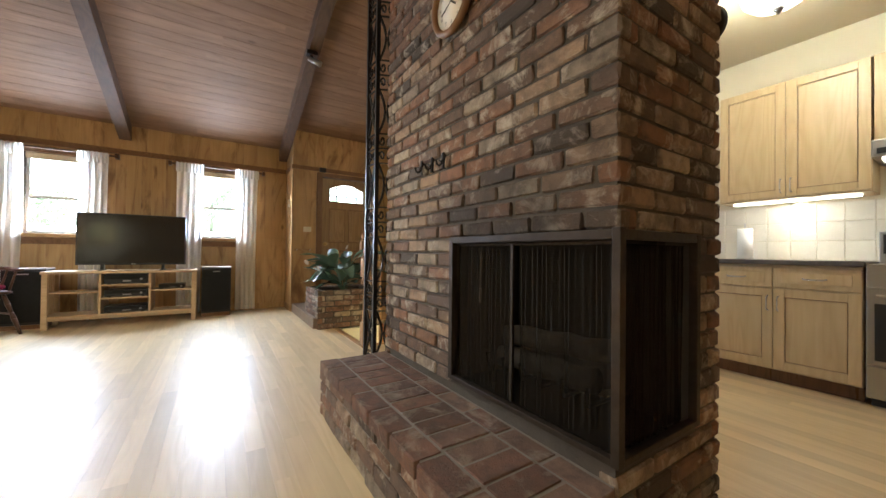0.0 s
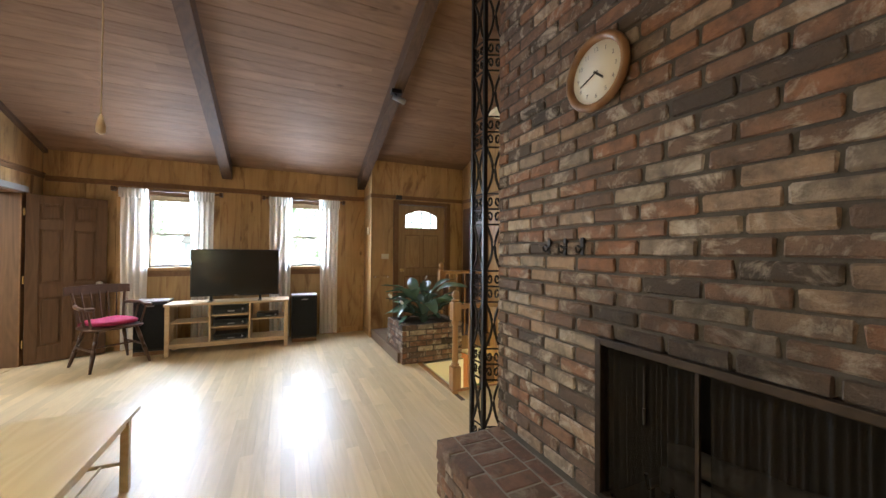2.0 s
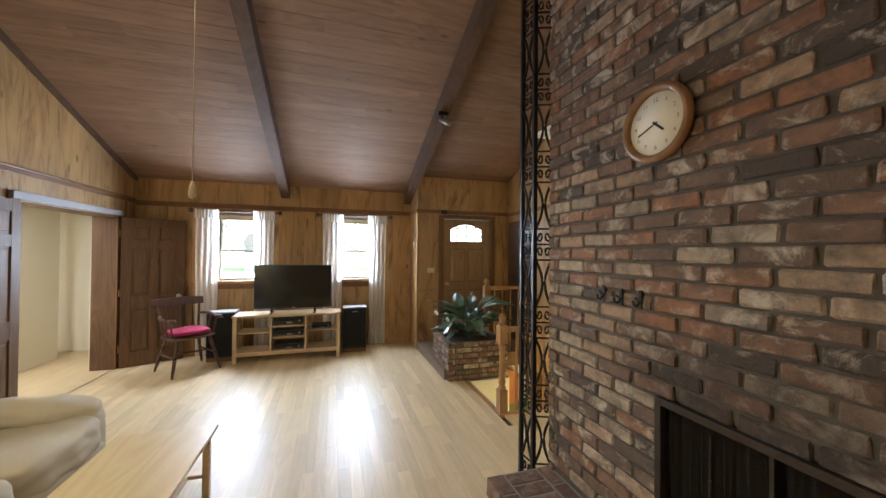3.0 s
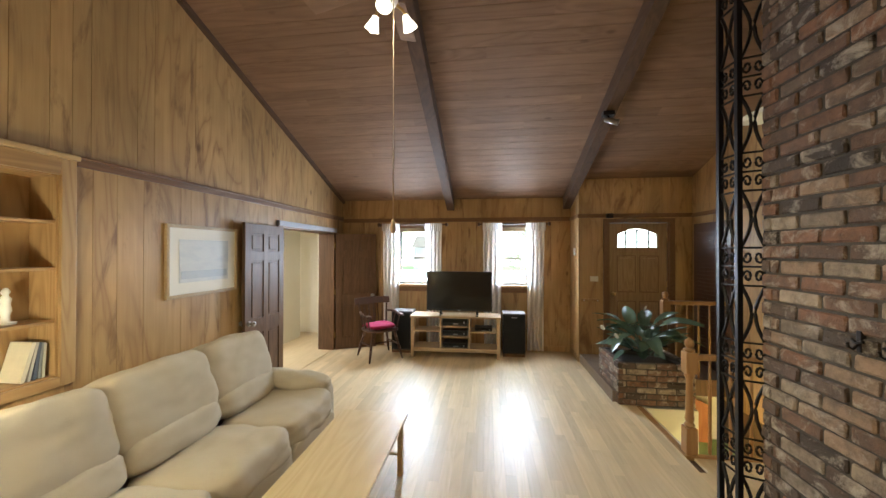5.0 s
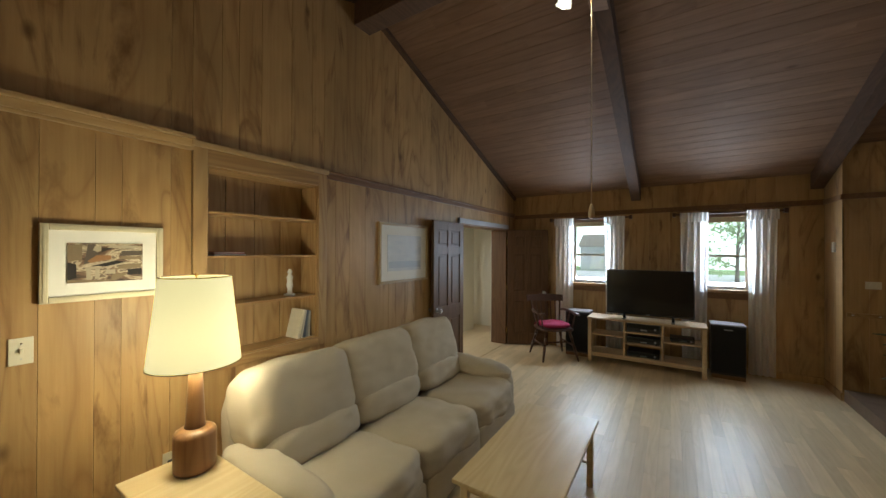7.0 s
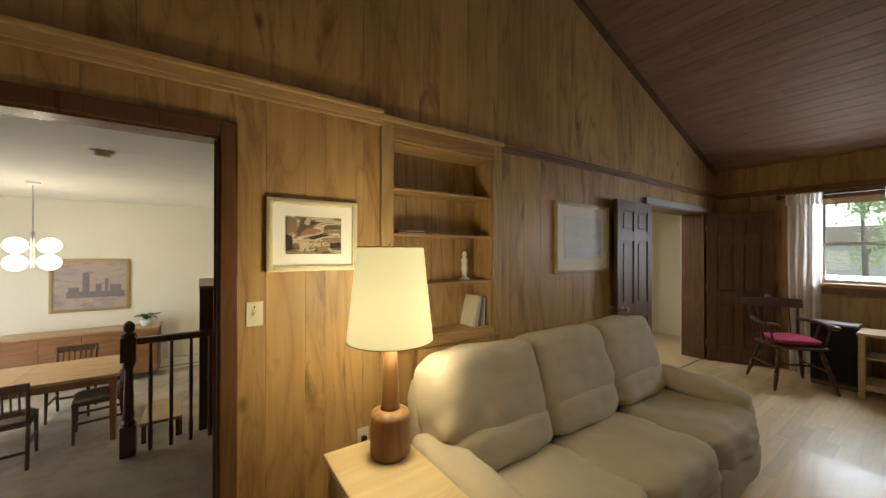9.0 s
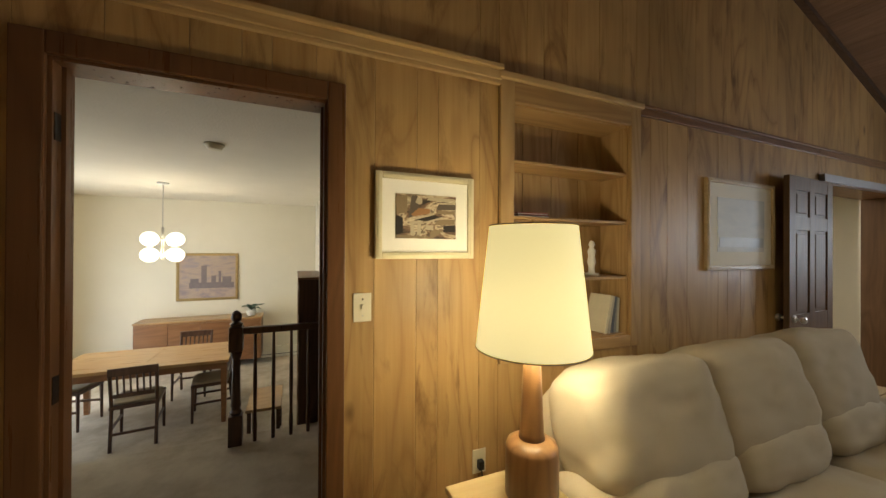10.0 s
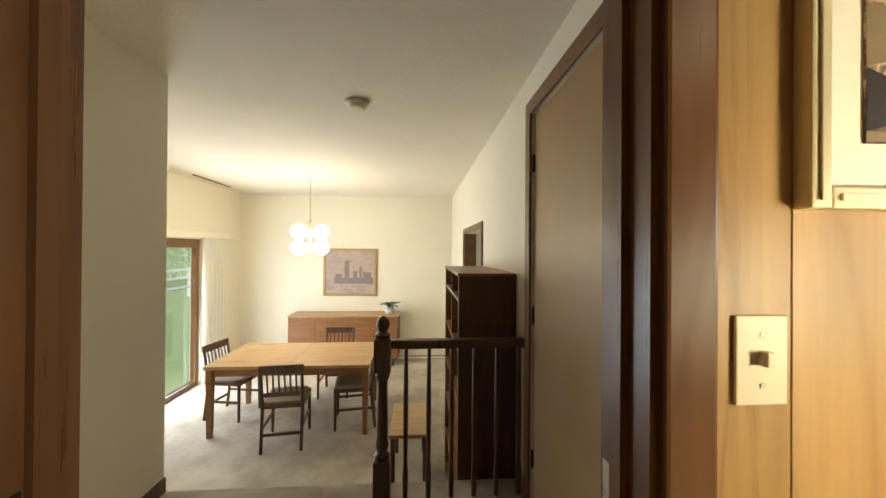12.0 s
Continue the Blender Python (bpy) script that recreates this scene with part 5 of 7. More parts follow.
for s in ((FX - 0.012, FX + 0.015, FB1 - fr_, FB1, FZ0, FZ1), (FX - 0.012, FX + 0.015, FY0 + 0.012, FB1 - fr_, FZ1 - fr_, FZ1), (FX - 0.012, FX + 0.015, FY0 + 0.012, FB1 - fr_, FZ0, FZ0 + 0.02),
          (FX - 0.014, FX + 0.014, FY0 - 0.014, FY0 + 0.0119, FZ0, FZ1 + 0.004), (FX + 0.0141, FX1 - 0.22, FY0 - 0.012, FY0 + 0.015, FZ1 - fr_, FZ1), (FX + 0.0141, FX1 - 0.22, FY0 - 0.012, FY0 + 0.015, FZ0, FZ0 + 0.02), (FX1 - 0.22, FX1 - 0.194, FY0 - 0.012, FY0 + 0.015, FZ0, FZ1)):
    block("frame_bar", M_FRAME, local(s)[0], parent=fs, bevel=0.003)
bm = bmesh.new()
rod(bm, (FX + 0.03 - OX.x, FY0 + 0.03 - OX.y, FZ1 - 0.035), (FX + 0.03 - OX.x, FB1 - 0.03 - OX.y, FZ1 - 0.035), 0.006)
part("curtain_rail", bm, M_FRAME, fs)


def mesh_curtain(a, b, folds):
    a, b = Vector(a) - OX, Vector(b) - OX
    d = b - a
    nrm = Vector((-d.y, d.x, 0)).normalized()
    n = folds * 6
    bm = bmesh.new()
    rows = []
    for j in range(5):
        z = FZ0 + 0.012 + (FZ1 - FZ0 - 0.05) * j / 4
        rows.append([bm.verts.new(a + d * (i / n) + nrm * (0.006 * math.sin(2 * math.pi * i / 6 + 1.4 * math.sin(i * 0.23)) + 0.003 * math.sin(i * 0.37 + j)) + Vector((0, 0, z))) for i in range(n + 1)])
    for p, q in zip(rows, rows[1:]):
        for i in range(n):
            bm.faces.new((p[i], p[i + 1], q[i + 1], q[i]))
    part("mesh_curtain", bm, M_MESH, fs, "black pleated chain mesh", True)


mesh_curtain((FX + 0.03, FB1 - 0.03, 0), (FX + 0.03, 2.03, 0), 14)
block("centre_edge", M_FRAME, local((FX + 0.018, FX + 0.03, 2.012, 2.024, FZ0 + 0.02, FZ1 - 0.036))[0], parent=fs, label="worn steel edge of the mesh")
mesh_curtain((FX + 0.03, 1.985, 0), (FX + 0.03, FY0 + 0.03, 0), 16)
mesh_curtain((FX + 0.03, FY0 + 0.03, 0), (FX1 - 0.23, FY0 + 0.03, 0), 15)
for y, z0, z1 in ((2.195, 0.74, 0.95),):
    bm = bmesh.new()
    rod(bm, (FX + 0.012 - OX.x, y - OX.y, z1), (FX + 0.012 - OX.x, y - OX.y, z0 + 0.06), 0.0025)
    rod(bm, (FX + 0.012 - OX.x, y - OX.y, z0 + 0.06), (FX + 0.012 - OX.x, y - OX.y, z0), 0.006, 0.004)
    part("pull", bm, M_FRAME, fs, "thin steel pull chain")
gr = thing("fire_grate", FX + 0.24, 2.0, FZ0, 0, "iron grate with charred logs inside the firebox", "grate")
for k in range(6):
    bm = bmesh.new()
    y = -0.25 + 0.1 * k
    tube(bm, [(-0.14, y, 0.14), (-0.13, y, 0.08), (0.13, y, 0.08), (0.14, y, 0.14)], 0.008, 6)
    part("bar", bm, M_IRON, gr)
for x in (-0.1, 0.1):
    for y in (-0.25, 0.25):
        bm = bmesh.new()
        rod(bm, (x, y, 0), (x, y, 0.08), 0.008)
        part("foot", bm, M_IRON, gr)
for k, (x, z, tn) in enumerate(((-0.06, 0.13, 6), (0.06, 0.135, -8), (0.0, 0.22, 16))):
    lg = thing("log", FX + 0.24 + x, 2.0, FZ0 + z, tn, "charred grey log on the fire grate", "log", "logs on the grate")
    bm = bmesh.new()
    tube(bm, [(0.008 * math.sin(3 * q), -0.22 + 0.055 * q, 0.006 * math.cos(2 * q)) for q in range(9)], 0.045, 9)
    part("wood", bm, M_ASH, lg, "", True)


def clock_numeral(parent, text, x, z, size, material, y):
    cu_ = bpy.data.curves.new("numeral", "FONT")
    cu_.body, cu_.size, cu_.align_x, cu_.align_y, cu_.extrude = text, size, "CENTER", "CENTER", 0.0004
    tmp = bpy.data.objects.new("numeral", cu_)
    me = bpy.data.meshes.new_from_object(tmp)
    bpy.data.objects.remove(tmp)
    me.materials.append(material)
    ob = new("numeral", me)
    ob.parent = parent
    ob.matrix_basis = pose(x, y, z, 90, 0, 0)


ck = new("wall_clock")
ck.matrix_basis = pose(FX - 0.012, 2.385, 2.118, 0, 0, -90)
tagged(ck, "round wall clock with a wooden rim on the brick chimney", "clock")
R = 0.158


def disc(name, profile, material, label="", y=0.0):
    bm = bmesh.new()
    lathe(bm, profile, seg=48)
    for v in bm.verts:
        v.co = Vector((v.co.x, y - v.co.z, v.co.y))
    return part(name, bm, material, ck, label, True)


disc("rim", ((R - 0.01, 0), (R, 0.008), (R, 0.02), (R - 0.008, 0.032), (R - 0.02, 0.034), (R - 0.03, 0.026), (R - 0.034, 0.014), (R - 0.034, 0.0)), M_WALNUT, "turned brown wooden rim")
disc("face", ((R - 0.034, 0.004), (R - 0.034, 0.012)), M_PAPER, "cream dial")
for k in range(1, 13):
    a = math.radians(30 * k)
    clock_numeral(ck, str(k), 0.096 * math.sin(a), 0.096 * math.cos(a), 0.025, M_GREYTOP, -0.0125)
for name, ang, ln, wd in (("hour_hand", 132, 0.052, 0.0045), ("minute_hand", 250, 0.088, 0.003), ("second_hand", 248, 0.09, 0.0015)):
    bm = bmesh.new()
    box(bm, -wd, wd, -0.0165, -0.0155, -0.012, ln, 0, pose(0, 0, 0, 0, ang, 0))
    part(name, bm, M_BLACK, ck)
hk = thing("wall_hook", FX, 2.69, 1.40, -90, "small black cast-iron hook on the brick chimney", "hook", "coat hooks")
bm = bmesh.new()
box(bm, -0.009, 0.009, -0.006, 0.012, -0.036, 0.042, 0.003)
part("plate", bm, M_IRON, hk)
bm = bmesh.new()
tube(bm, [(0, -0.006, -0.01), (0, -0.024, -0.026), (0, -0.038, -0.018), (0, -0.042, 0.0)], 0.0048, 7)
tube(bm, [(-0.02, -0.01, 0.006), (0, -0.012, -0.004), (0.02, -0.01, 0.006)], 0.006, 7)
part("prong", bm, M_IRON, hk)
for y in (2.583, 2.478):
    copy_thing(hk, pose(FX, y, 1.395, 0, 0, -90))

# cast-iron trellis post beside the chimney
tp = thing("trellis_post", 0.77, 3.29, 0, 0, "black wrought-iron trellis post from floor to ceiling", "post")
PT = [Vector((-0.012, 0.115, 0)), Vector((0.0, -0.015, 0)), Vector((0.11, -0.06, 0))]
HT = roof(3.29) - 0.01
for p in PT:
    block("upright", M_IRON, (p.x - 0.013, p.x + 0.013, p.y - 0.013, p.y + 0.013, 0, HT), parent=tp, bevel=0.002)
for a, b in ((PT[0], PT[1]), (PT[1], PT[2])):
    d = b - a
    bm = bmesh.new()
    z = 0.05
    k = 0
    while z < HT - 0.5:
        mid = a.lerp(b, 0.5)
        for s in (-1, 1):
            # paired c-scrolls, then a long s-bar
            c = mid + d * (0.2 * s)
            tube(bm, [c + d * (0.16 * (1 - q * 0.07) * math.cos(q * 0.75) * s) + Vector((0, 0, z + 0.05 + 0.032 * (1 - q * 0.06) * math.sin(q * 0.75))) for q in range(10)], 0.007, 5)
            c2 = Vector((0, 0, z + 0.15))
            tube(bm, [c + d * (0.16 * (1 - q * 0.07) * math.cos(q * 0.75) * s) + c2 - Vector((0, 0, 0.032 * (1 - q * 0.06) * math.sin(q * 0.75))) for q in range(10)], 0.007, 5)
            tube(bm, [mid + d * (s * (0.42 - 0.36 * math.sin(math.pi * q / 8))) + Vector((0, 0, z + 0.2 + 0.3 * q / 8)) for q in range(9)], 0.009, 5)
        for zz in (z, z + 0.1, z + 0.2):
            tube(bm, [a + Vector((0, 0, zz)), b + Vector((0, 0, zz))], 0.006, 5)
        z += 0.5
        k += 1
    part("scrollwork", bm, M_IRON, tp)

# ---- entry ----
PX0, PX1, PY0, PY1, PZ = 0.905, 1.72, 5.42, 6.1, 0.47
pl = thing("planter", PX0, PY0, 0, 0, "low planter of mixed red and whitewashed bricks", "planter")
block("core", M_MORTAR, (0.012, PX1 - PX0 - 0.012, 0.012, 0.1, 0, PZ - 0.012), (0.012, PX1 - PX0 - 0.012, PY1 - PY0 - 0.1, PY1 - PY0 - 0.012, 0, PZ - 0.012), (0.012, 0.1, 0.1, PY1 - PY0 - 0.1, 0, PZ - 0.012), (PX1 - PX0 - 0.1, PX1 - PX0 - 0.012, 0.1, PY1 - PY0 - 0.1, 0, PZ - 0.012), parent=pl)
block("soil", M_SOIL, (0.1, PX1 - PX0 - 0.1, 0.1, PY1 - PY0 - 0.1, 0.0, PZ - 0.06), parent=pl, label="dark potting soil")
plant = thing("peace_lily", 1.32, 5.78, PZ - 0.06, 0, "leafy peace lily with a few white flowers in the planter", "plant")
rnd = random.Random(5)


def leaf_mesh(seed, length, width, droop):
    bm = bmesh.new()
    n = 9
    rows = []
    for i in range(n + 1):
        t = i / n
        wd = width * math.sin(math.pi * min(t * 0.93 + 0.05, 1)) ** 0.8
        x = length * t
        z = length * (0.25 * t - droop * t * t)
        rows.append([bm.verts.new((x, s * wd, z + abs(s) * wd * 0.35 + 0.006 * math.sin(9 * t + seed + s))) for s in (-1, -0.5, 0, 0.5, 1)])
    for a, b in zip(rows, rows[1:]):
        for i in range(4):
            bm.faces.new((a[i], a[i + 1], b[i + 1], b[i]))
    me = bpy.data.meshes.new("leaf")
    bm.normal_update()
    bm.to_mesh(me)
    bm.free()
    me.polygons.foreach_set("use_smooth", [True] * len(me.polygons))
    return me


LEAVES = [leaf_mesh(k, 0.3 + 0.035 * k, 0.068 + 0.009 * (k % 3), 0.35 + 0.12 * (k % 3)) for k in range(5)]
for me in LEAVES:
    me.materials.append(M_LEAF)
bmst = bmesh.new()
for k in range(40):
    a = rnd.uniform(0, 360)
    r = rnd.uniform(0.04, 0.21)
    lift = rnd.uniform(0.1, 0.44)
    tip = Vector((math.cos(radians(a)) * r * 1.2, math.sin(radians(a)) * r, lift))
    tube(bmst, [tip * 0.25 * Vector((1, 1, 0)).length * 0.3, tip * 0.6 + Vector((0, 0, lift * 0.25)), tip], 0.004, 5)
    ob = new("leaf", LEAVES[k % 5])
    ob.parent = plant
    ob.matrix_basis = Matrix.Translation(tip) @ pose(0, 0, 0, rnd.uniform(-25, 25), -rnd.uniform(-5, 45), a + rnd.uniform(-25, 25))
part("stems", bmst, M_LEAF, plant)
for a, r, z in ((190, 0.5, 0.4), (205, 0.4, 0.32), (60, 0.2, 0.6)):
    c = Vector((math.cos(radians(a)) * r, math.sin(radians(a)) * r, z))
    bm = bmesh.new()
    tube(bm, [c * 0.05, c * 0.5 + Vector((0, 0, 0.12)), c], 0.003, 5)
    part("flower_stalk", bm, M_LEAF, plant)
    bm = bmesh.new()
    cushion(bm, c, (0.022, 0.009, 0.036), 2, 4, pose(0, 0, 0, 20, 30, a))
    part("flower", bm, M_WHITEP, plant, "white spathe flower", True)


def newel(parent, x, y, z, h, material):
    bm = bmesh.new()
    box(bm, x - 0.045, x + 0.045, y - 0.045, y + 0.045, z, z + 0.22, 0.005)
    box(bm, x - 0.045, x + 0.045, y - 0.045, y + 0.045, z + h - 0.3, z + h - 0.12, 0.005)
    lathe(bm, ((0.032, z + 0.2199), (0.043, z + 0.24), (0.028, z + 0.26), (0.036, z + 0.29), (0.03, z + 0.33), (0.026, z + h - 0.36), (0.04, z + h - 0.32), (0.035, z + h - 0.3)), (x, y, 0), 16)
    lathe(bm, ((0.035, z + h - 0.1201), (0.046, z + h - 0.1), (0.02, z + h - 0.085), (0.03, z + h - 0.075), (0.037, z + h - 0.05), (0.03, z + h - 0.02), (0.012, z + h - 0.004), (0.002, z + h)), (x, y, 0), 16)
    return part("newel", bm, material, parent)


def railing(name, x, y, z, along, length, h, gap, material, label, newel_h):
    r = thing(name, x, y, z, along, label, "railing", "")
    newel(r, 0, 0, 0, newel_h, material)
    bm = bmesh.new()
    box(bm, 0.045, length, -0.03, 0.03, h - 0.05, h, 0.012)
    part("handrail", bm, material, r)
    k = gap
    while k < length - 0.03:
        bm = bmesh.new()
        lathe(bm, ((0.013, 0), (0.016, 0.12), (0.011, 0.2), (0.014, 0.45), (0.01, h - 0.05)), (k, 0, 0), 10)
        part("baluster", bm, material, r)
        k += gap
    return r


railing("stair_railing", 1.16, 4.48, 0.0125, 0, RW - 1.16, 0.84, 0.16, M_OAKRAIL, "honey oak railing with turned newel beside the stairwell", 0.98)
railing("entry_railing", 1.7, 6.05, 0.131, 0, RW - 1.7, 0.97, 0.13, M_OAKRAIL, "honey oak railing on the entry floor", 1.09)
lower = fixed(block("door_lower", M_ORANGE, (1.9, 2.33, 6.2, 6.24, -2.6, -0.08)), "orange-brown wooden panel under the entry floor", "panelling")
for v in lower.data.vertices:
    if v.co.z > -1 and v.co.x > 2:
        v.co.z -= 0.2
tt = thing("closet_door", RW, 6.45, 0.131, -90, "dark louvred closet door on the entry wall", "door")
block("leaf", M_DARK, (-0.4, 0.4, -0.03, -0.001, 0, 2.0), parent=tt, bevel=0.003)
for k in range(34):
    bm = bmesh.new()
    box(bm, -0.32, 0.32, -0.045, -0.0301, 0.12 + 0.053 * k, 0.155 + 0.053 * k, 0.002)
    part("slat", bm, M_DARK, tt)
s2 = thing("light_switch", 1.09, EW, 1.3, 0, "ivory double switch plate by the front door", "light switch")
block("plate", M_PLASTIC, (-0.06, 0.06, -0.006, 0, -0.04, 0.04), parent=s2, bevel=0.002)
for x in (-0.025, 0.025):
    block("toggle", M_PLASTIC, (x - 0.005, x + 0.005, -0.018, -0.0061, -0.006, 0.014), parent=s2)
kr = thing("key_rail", 1.03, EW, 0.97, 0, "small wooden peg rail by the front door", "key rail")
block("rail", M_SHELF, (-0.14, 0.14, -0.018, 0, -0.02, 0.02), parent=kr, bevel=0.003)
for x in (-0.1, 0.1):
    bm = bmesh.new()
    rod(bm, (x, -0.018, -0.005), (x, -0.045, 0.0), 0.006, 0.008)
    part("peg", bm, M_CHROME, kr)
th_ = thing("thermostat", 0.86, 7.16, 1.72, -90, "small white thermostat on the jog of the wall", "thermostat")
block("case", M_WHITEP, (-0.03, 0.03, -0.022, 0, -0.06, 0.06), parent=th_, bevel=0.004)
bl = thing("door_bell", 1.31, EW - 0.02, 2.27, 0, "small dark chime above the front door", "door bell")
block("case", M_IRON, (-0.05, 0.05, -0.03, 0.02, -0.03, 0.04), parent=bl, bevel=0.006)

# ---- dining room ----
rl = railing("landing_railing", -4.7, 0.857, 0.0, 90, DY1 - 0.857, 0.86, 0.125, M_DARK, "dark stained railing at the edge of the landing", 0.99)
bk = thing("bookcase", -5.36, 1.46, DZ, 0, "tall dark wooden bookcase behind the landing railing", "bookcase")
bh, bw2, bd2 = 1.19 - DZ, 0.5, 0.175
for x in (-bw2, bw2 - 0.022):
    block("side", M_TEAK if x < 0 else M_DARK, (x, x + 0.022, -bd2, bd2, 0, bh), parent=bk, bevel=0.003)
block("back", M_DARK, (-bw2 + 0.022, bw2 - 0.022, bd2 - 0.01, bd2, 0, bh), parent=bk)
block("top", M_TEAK, (-bw2, bw2, -bd2 - 0.005, bd2, bh + 0.0001, bh + 0.018), parent=bk, bevel=0.003, label="paler top board")
for k in range(6):
    z = 0.06 + k * 0.31
    block("shelf", M_TEAK, (-bw2 + 0.0221, bw2 - 0.0221, -bd2 + 0.005, bd2 - 0.0101, z, z + 0.02), parent=bk)
block("divider", M_TEAK, (-0.01, 0.01, -bd2 + 0.006, bd2 - 0.011, 0.9, bh - 0.001), parent=bk)
bn = thing("bench", -5.9, 0.98, DZ, 0, "small low wooden bench beside the bookcase", "bench")
block("seat", M_TABLETOP, (-0.3, 0.3, -0.16, 0.16, 0.42, 0.45), parent=bn, bevel=0.005)
for sx in (-1, 1):
    for sy in (-1, 1):
        block("leg", M_DARK, (sx * 0.26 - 0.018, sx * 0.26 + 0.018, sy * 0.13 - 0.018, sy * 0.13 + 0.018, 0, 0.4199), parent=bn)

dt = thing("dining_table", -6.93, -0.28, DZ, 0, "teak dining table with square tapered legs", "table")
block("tabletop", M_TABLETOP, (-0.46, 0.46, -0.83, 0.0, 0.7, 0.735), parent=dt, bevel=0.005)
block("tabletop", M_TABLETOP, (-0.46, 0.46, 0.002, 0.83, 0.7, 0.735), parent=dt, bevel=0.005)
for s in ((-0.41, 0.41, -0.78, -0.76), (-0.41, 0.41, 0.76, 0.78)):
    block("apron", M_TEAK, (*s, 0.62, 0.6999), parent=dt)
for s in ((-0.41, -0.39, -0.76, 0.76), (0.39, 0.41, -0.76, 0.76)):
    block("apron", M_TEAK, (*s, 0.62, 0.6999), parent=dt)
for sx in (-1, 1):
    for sy in (-1, 1):
        bm = bmesh.new()
        vs = box(bm, sx * 0.41 - 0.032, sx * 0.41 + 0.032, sy * 0.78 - 0.032, sy * 0.78 + 0.032, 0, 0.6999)
        for v in vs[:4]:
            v.co.x = sx * 0.41 + (v.co.x - sx * 0.41) * 0.7
            v.co.y = sy * 0.78 + (v.co.y - sy * 0.78) * 0.7
        part("leg", bm, M_TEAK, dt)

dc = thing("dining_chair", -6.45, -0.27, DZ, -83, "dark wooden dining chair with a slatted back at the table", "chair", "chairs round the dining table")
block("seat_frame", M_DARK, (-0.2, 0.2, -0.2, 0.2, 0.4, 0.44), parent=dc, bevel=0.006)
bm = bmesh.new()
cushion(bm, (0, -0.005, 0.452), (0.195, 0.19, 0.02), 5, 5)
part("seat", bm, M_SEAM, dc, "brown upholstered seat", True)
for sx in (-1, 1):
    bm = bmesh.new()
    rod(bm, (sx * 0.18, -0.18, 0.4), (sx * 0.185, -0.185, 0), 0.019, 0.013, 8)
    part("leg", bm, M_DARK, dc)
    bm = bmesh.new()
    for a, b in (((sx * 0.18, 0.235, 0), (sx * 0.18, 0.185, 0.42)), ((sx * 0.18, 0.185, 0.42), (sx * 0.185, 0.25, 0.82))):
        rod(bm, a, b, 0.016, 0.016, 8)
    part("back_leg", bm, M_DARK, dc)
    block("stretcher", M_DARK, (sx * 0.18 - 0.008, sx * 0.18 + 0.008, -0.17, 0.2, 0.2, 0.225), parent=dc)
block("stretcher", M_DARK, (-0.171, 0.171, 0.205, 0.22, 0.15, 0.175), parent=dc)
bm = bmesh.new()
box(bm, -0.2, 0.2, 0.235, 0.26, 0.75, 0.83, 0.005)
part("top_rail", bm, M_DARK, dc)
bm = bmesh.new()
box(bm, -0.165, 0.165, 0.2, 0.216, 0.52, 0.56, 0.003)
part("lower_rail", bm, M_DARK, dc)
for k in range(6):
    x = -0.13 + 0.052 * k
    bm = bmesh.new()
    rod(bm, (x, 0.208, 0.56), (x, 0.245, 0.75), 0.009, 0.009, 6)
    part("slat", bm, M_DARK, dc)
copy_thing(dc, pose(-7.05, -1.08, DZ, 0, 0, 170))
copy_thing(dc, pose(-6.8, 0.33, DZ, 0, 0, 8))
copy_thing(dc, pose(-7.6, -0.05, DZ, 0, 0, 90))

sb = thing("sideboard", -8.86, -0.165, DZ, 0, "long low teak sideboard against the end wall", "sideboard")
block("body", M_TEAK, (-0.23, 0.225, -0.89, 0.89, 0.12, 0.82), parent=sb, bevel=0.004)
block("top", M_TABLETOP, (-0.235, 0.24, -0.9, 0.9, 0.8201, 0.845), parent=sb, bevel=0.004)
for k in range(4):
    y = -0.88 + 0.44 * k
    d = block("door", M_TEAK, (0.2251, 0.24, y + 0.004, y + 0.436, 0.14, 0.8), parent=sb, bevel=0.003)
for y in (-0.8, 0.8):
    for x in (-0.18, 0.18):
        bm = bmesh.new()
        rod(bm, (x, y, 0.1199), (x, y, 0), 0.022, 0.014, 10)
        part("leg", bm, M_DARK, sb)
pp = thing("potted_plant", -8.8, 0.56, DZ + 0.8451, 0, "small green plant in a white pot on the sideboard", "plant")
bm = bmesh.new()
lathe(bm, ((0.06, 0), (0.085, 0.06), (0.08, 0.1), (0.07, 0.1)), seg=18)
part("pot", bm, M_WHITEP, pp, "", True)
for k in range(14):
    ob = new("leaf", LEAVES[k % 5])
    ob.parent = pp
    ob.matrix_basis = pose(0, 0, 0.1, 0, -20 - 4 * (k % 7), k * 26) @ Matrix.Diagonal((0.5, 0.6, 0.5, 1))
dp = picture((DX, -0.152, 0.95), 90, 0.936, 0.834, 0.0, M_ART_DUSK, M_GILT, "hazy purple dusk painting of towers in a gilt frame", 0.045)
for x0, x1, z0, z1 in ((-0.28, 0.4, -0.2, -0.1), (-0.1, -0.02, -0.1, 0.2), (0.05, 0.12, -0.1, 0.02), (0.16, 0.2, -0.1, 0.1), (0.22, 0.36, -0.1, 0.0), (-0.26, -0.14, -0.1, -0.03)):
    block("tower", M_ART_BLUE, (x0, x1, -0.018, -0.0158, z0, z1), parent=dp)

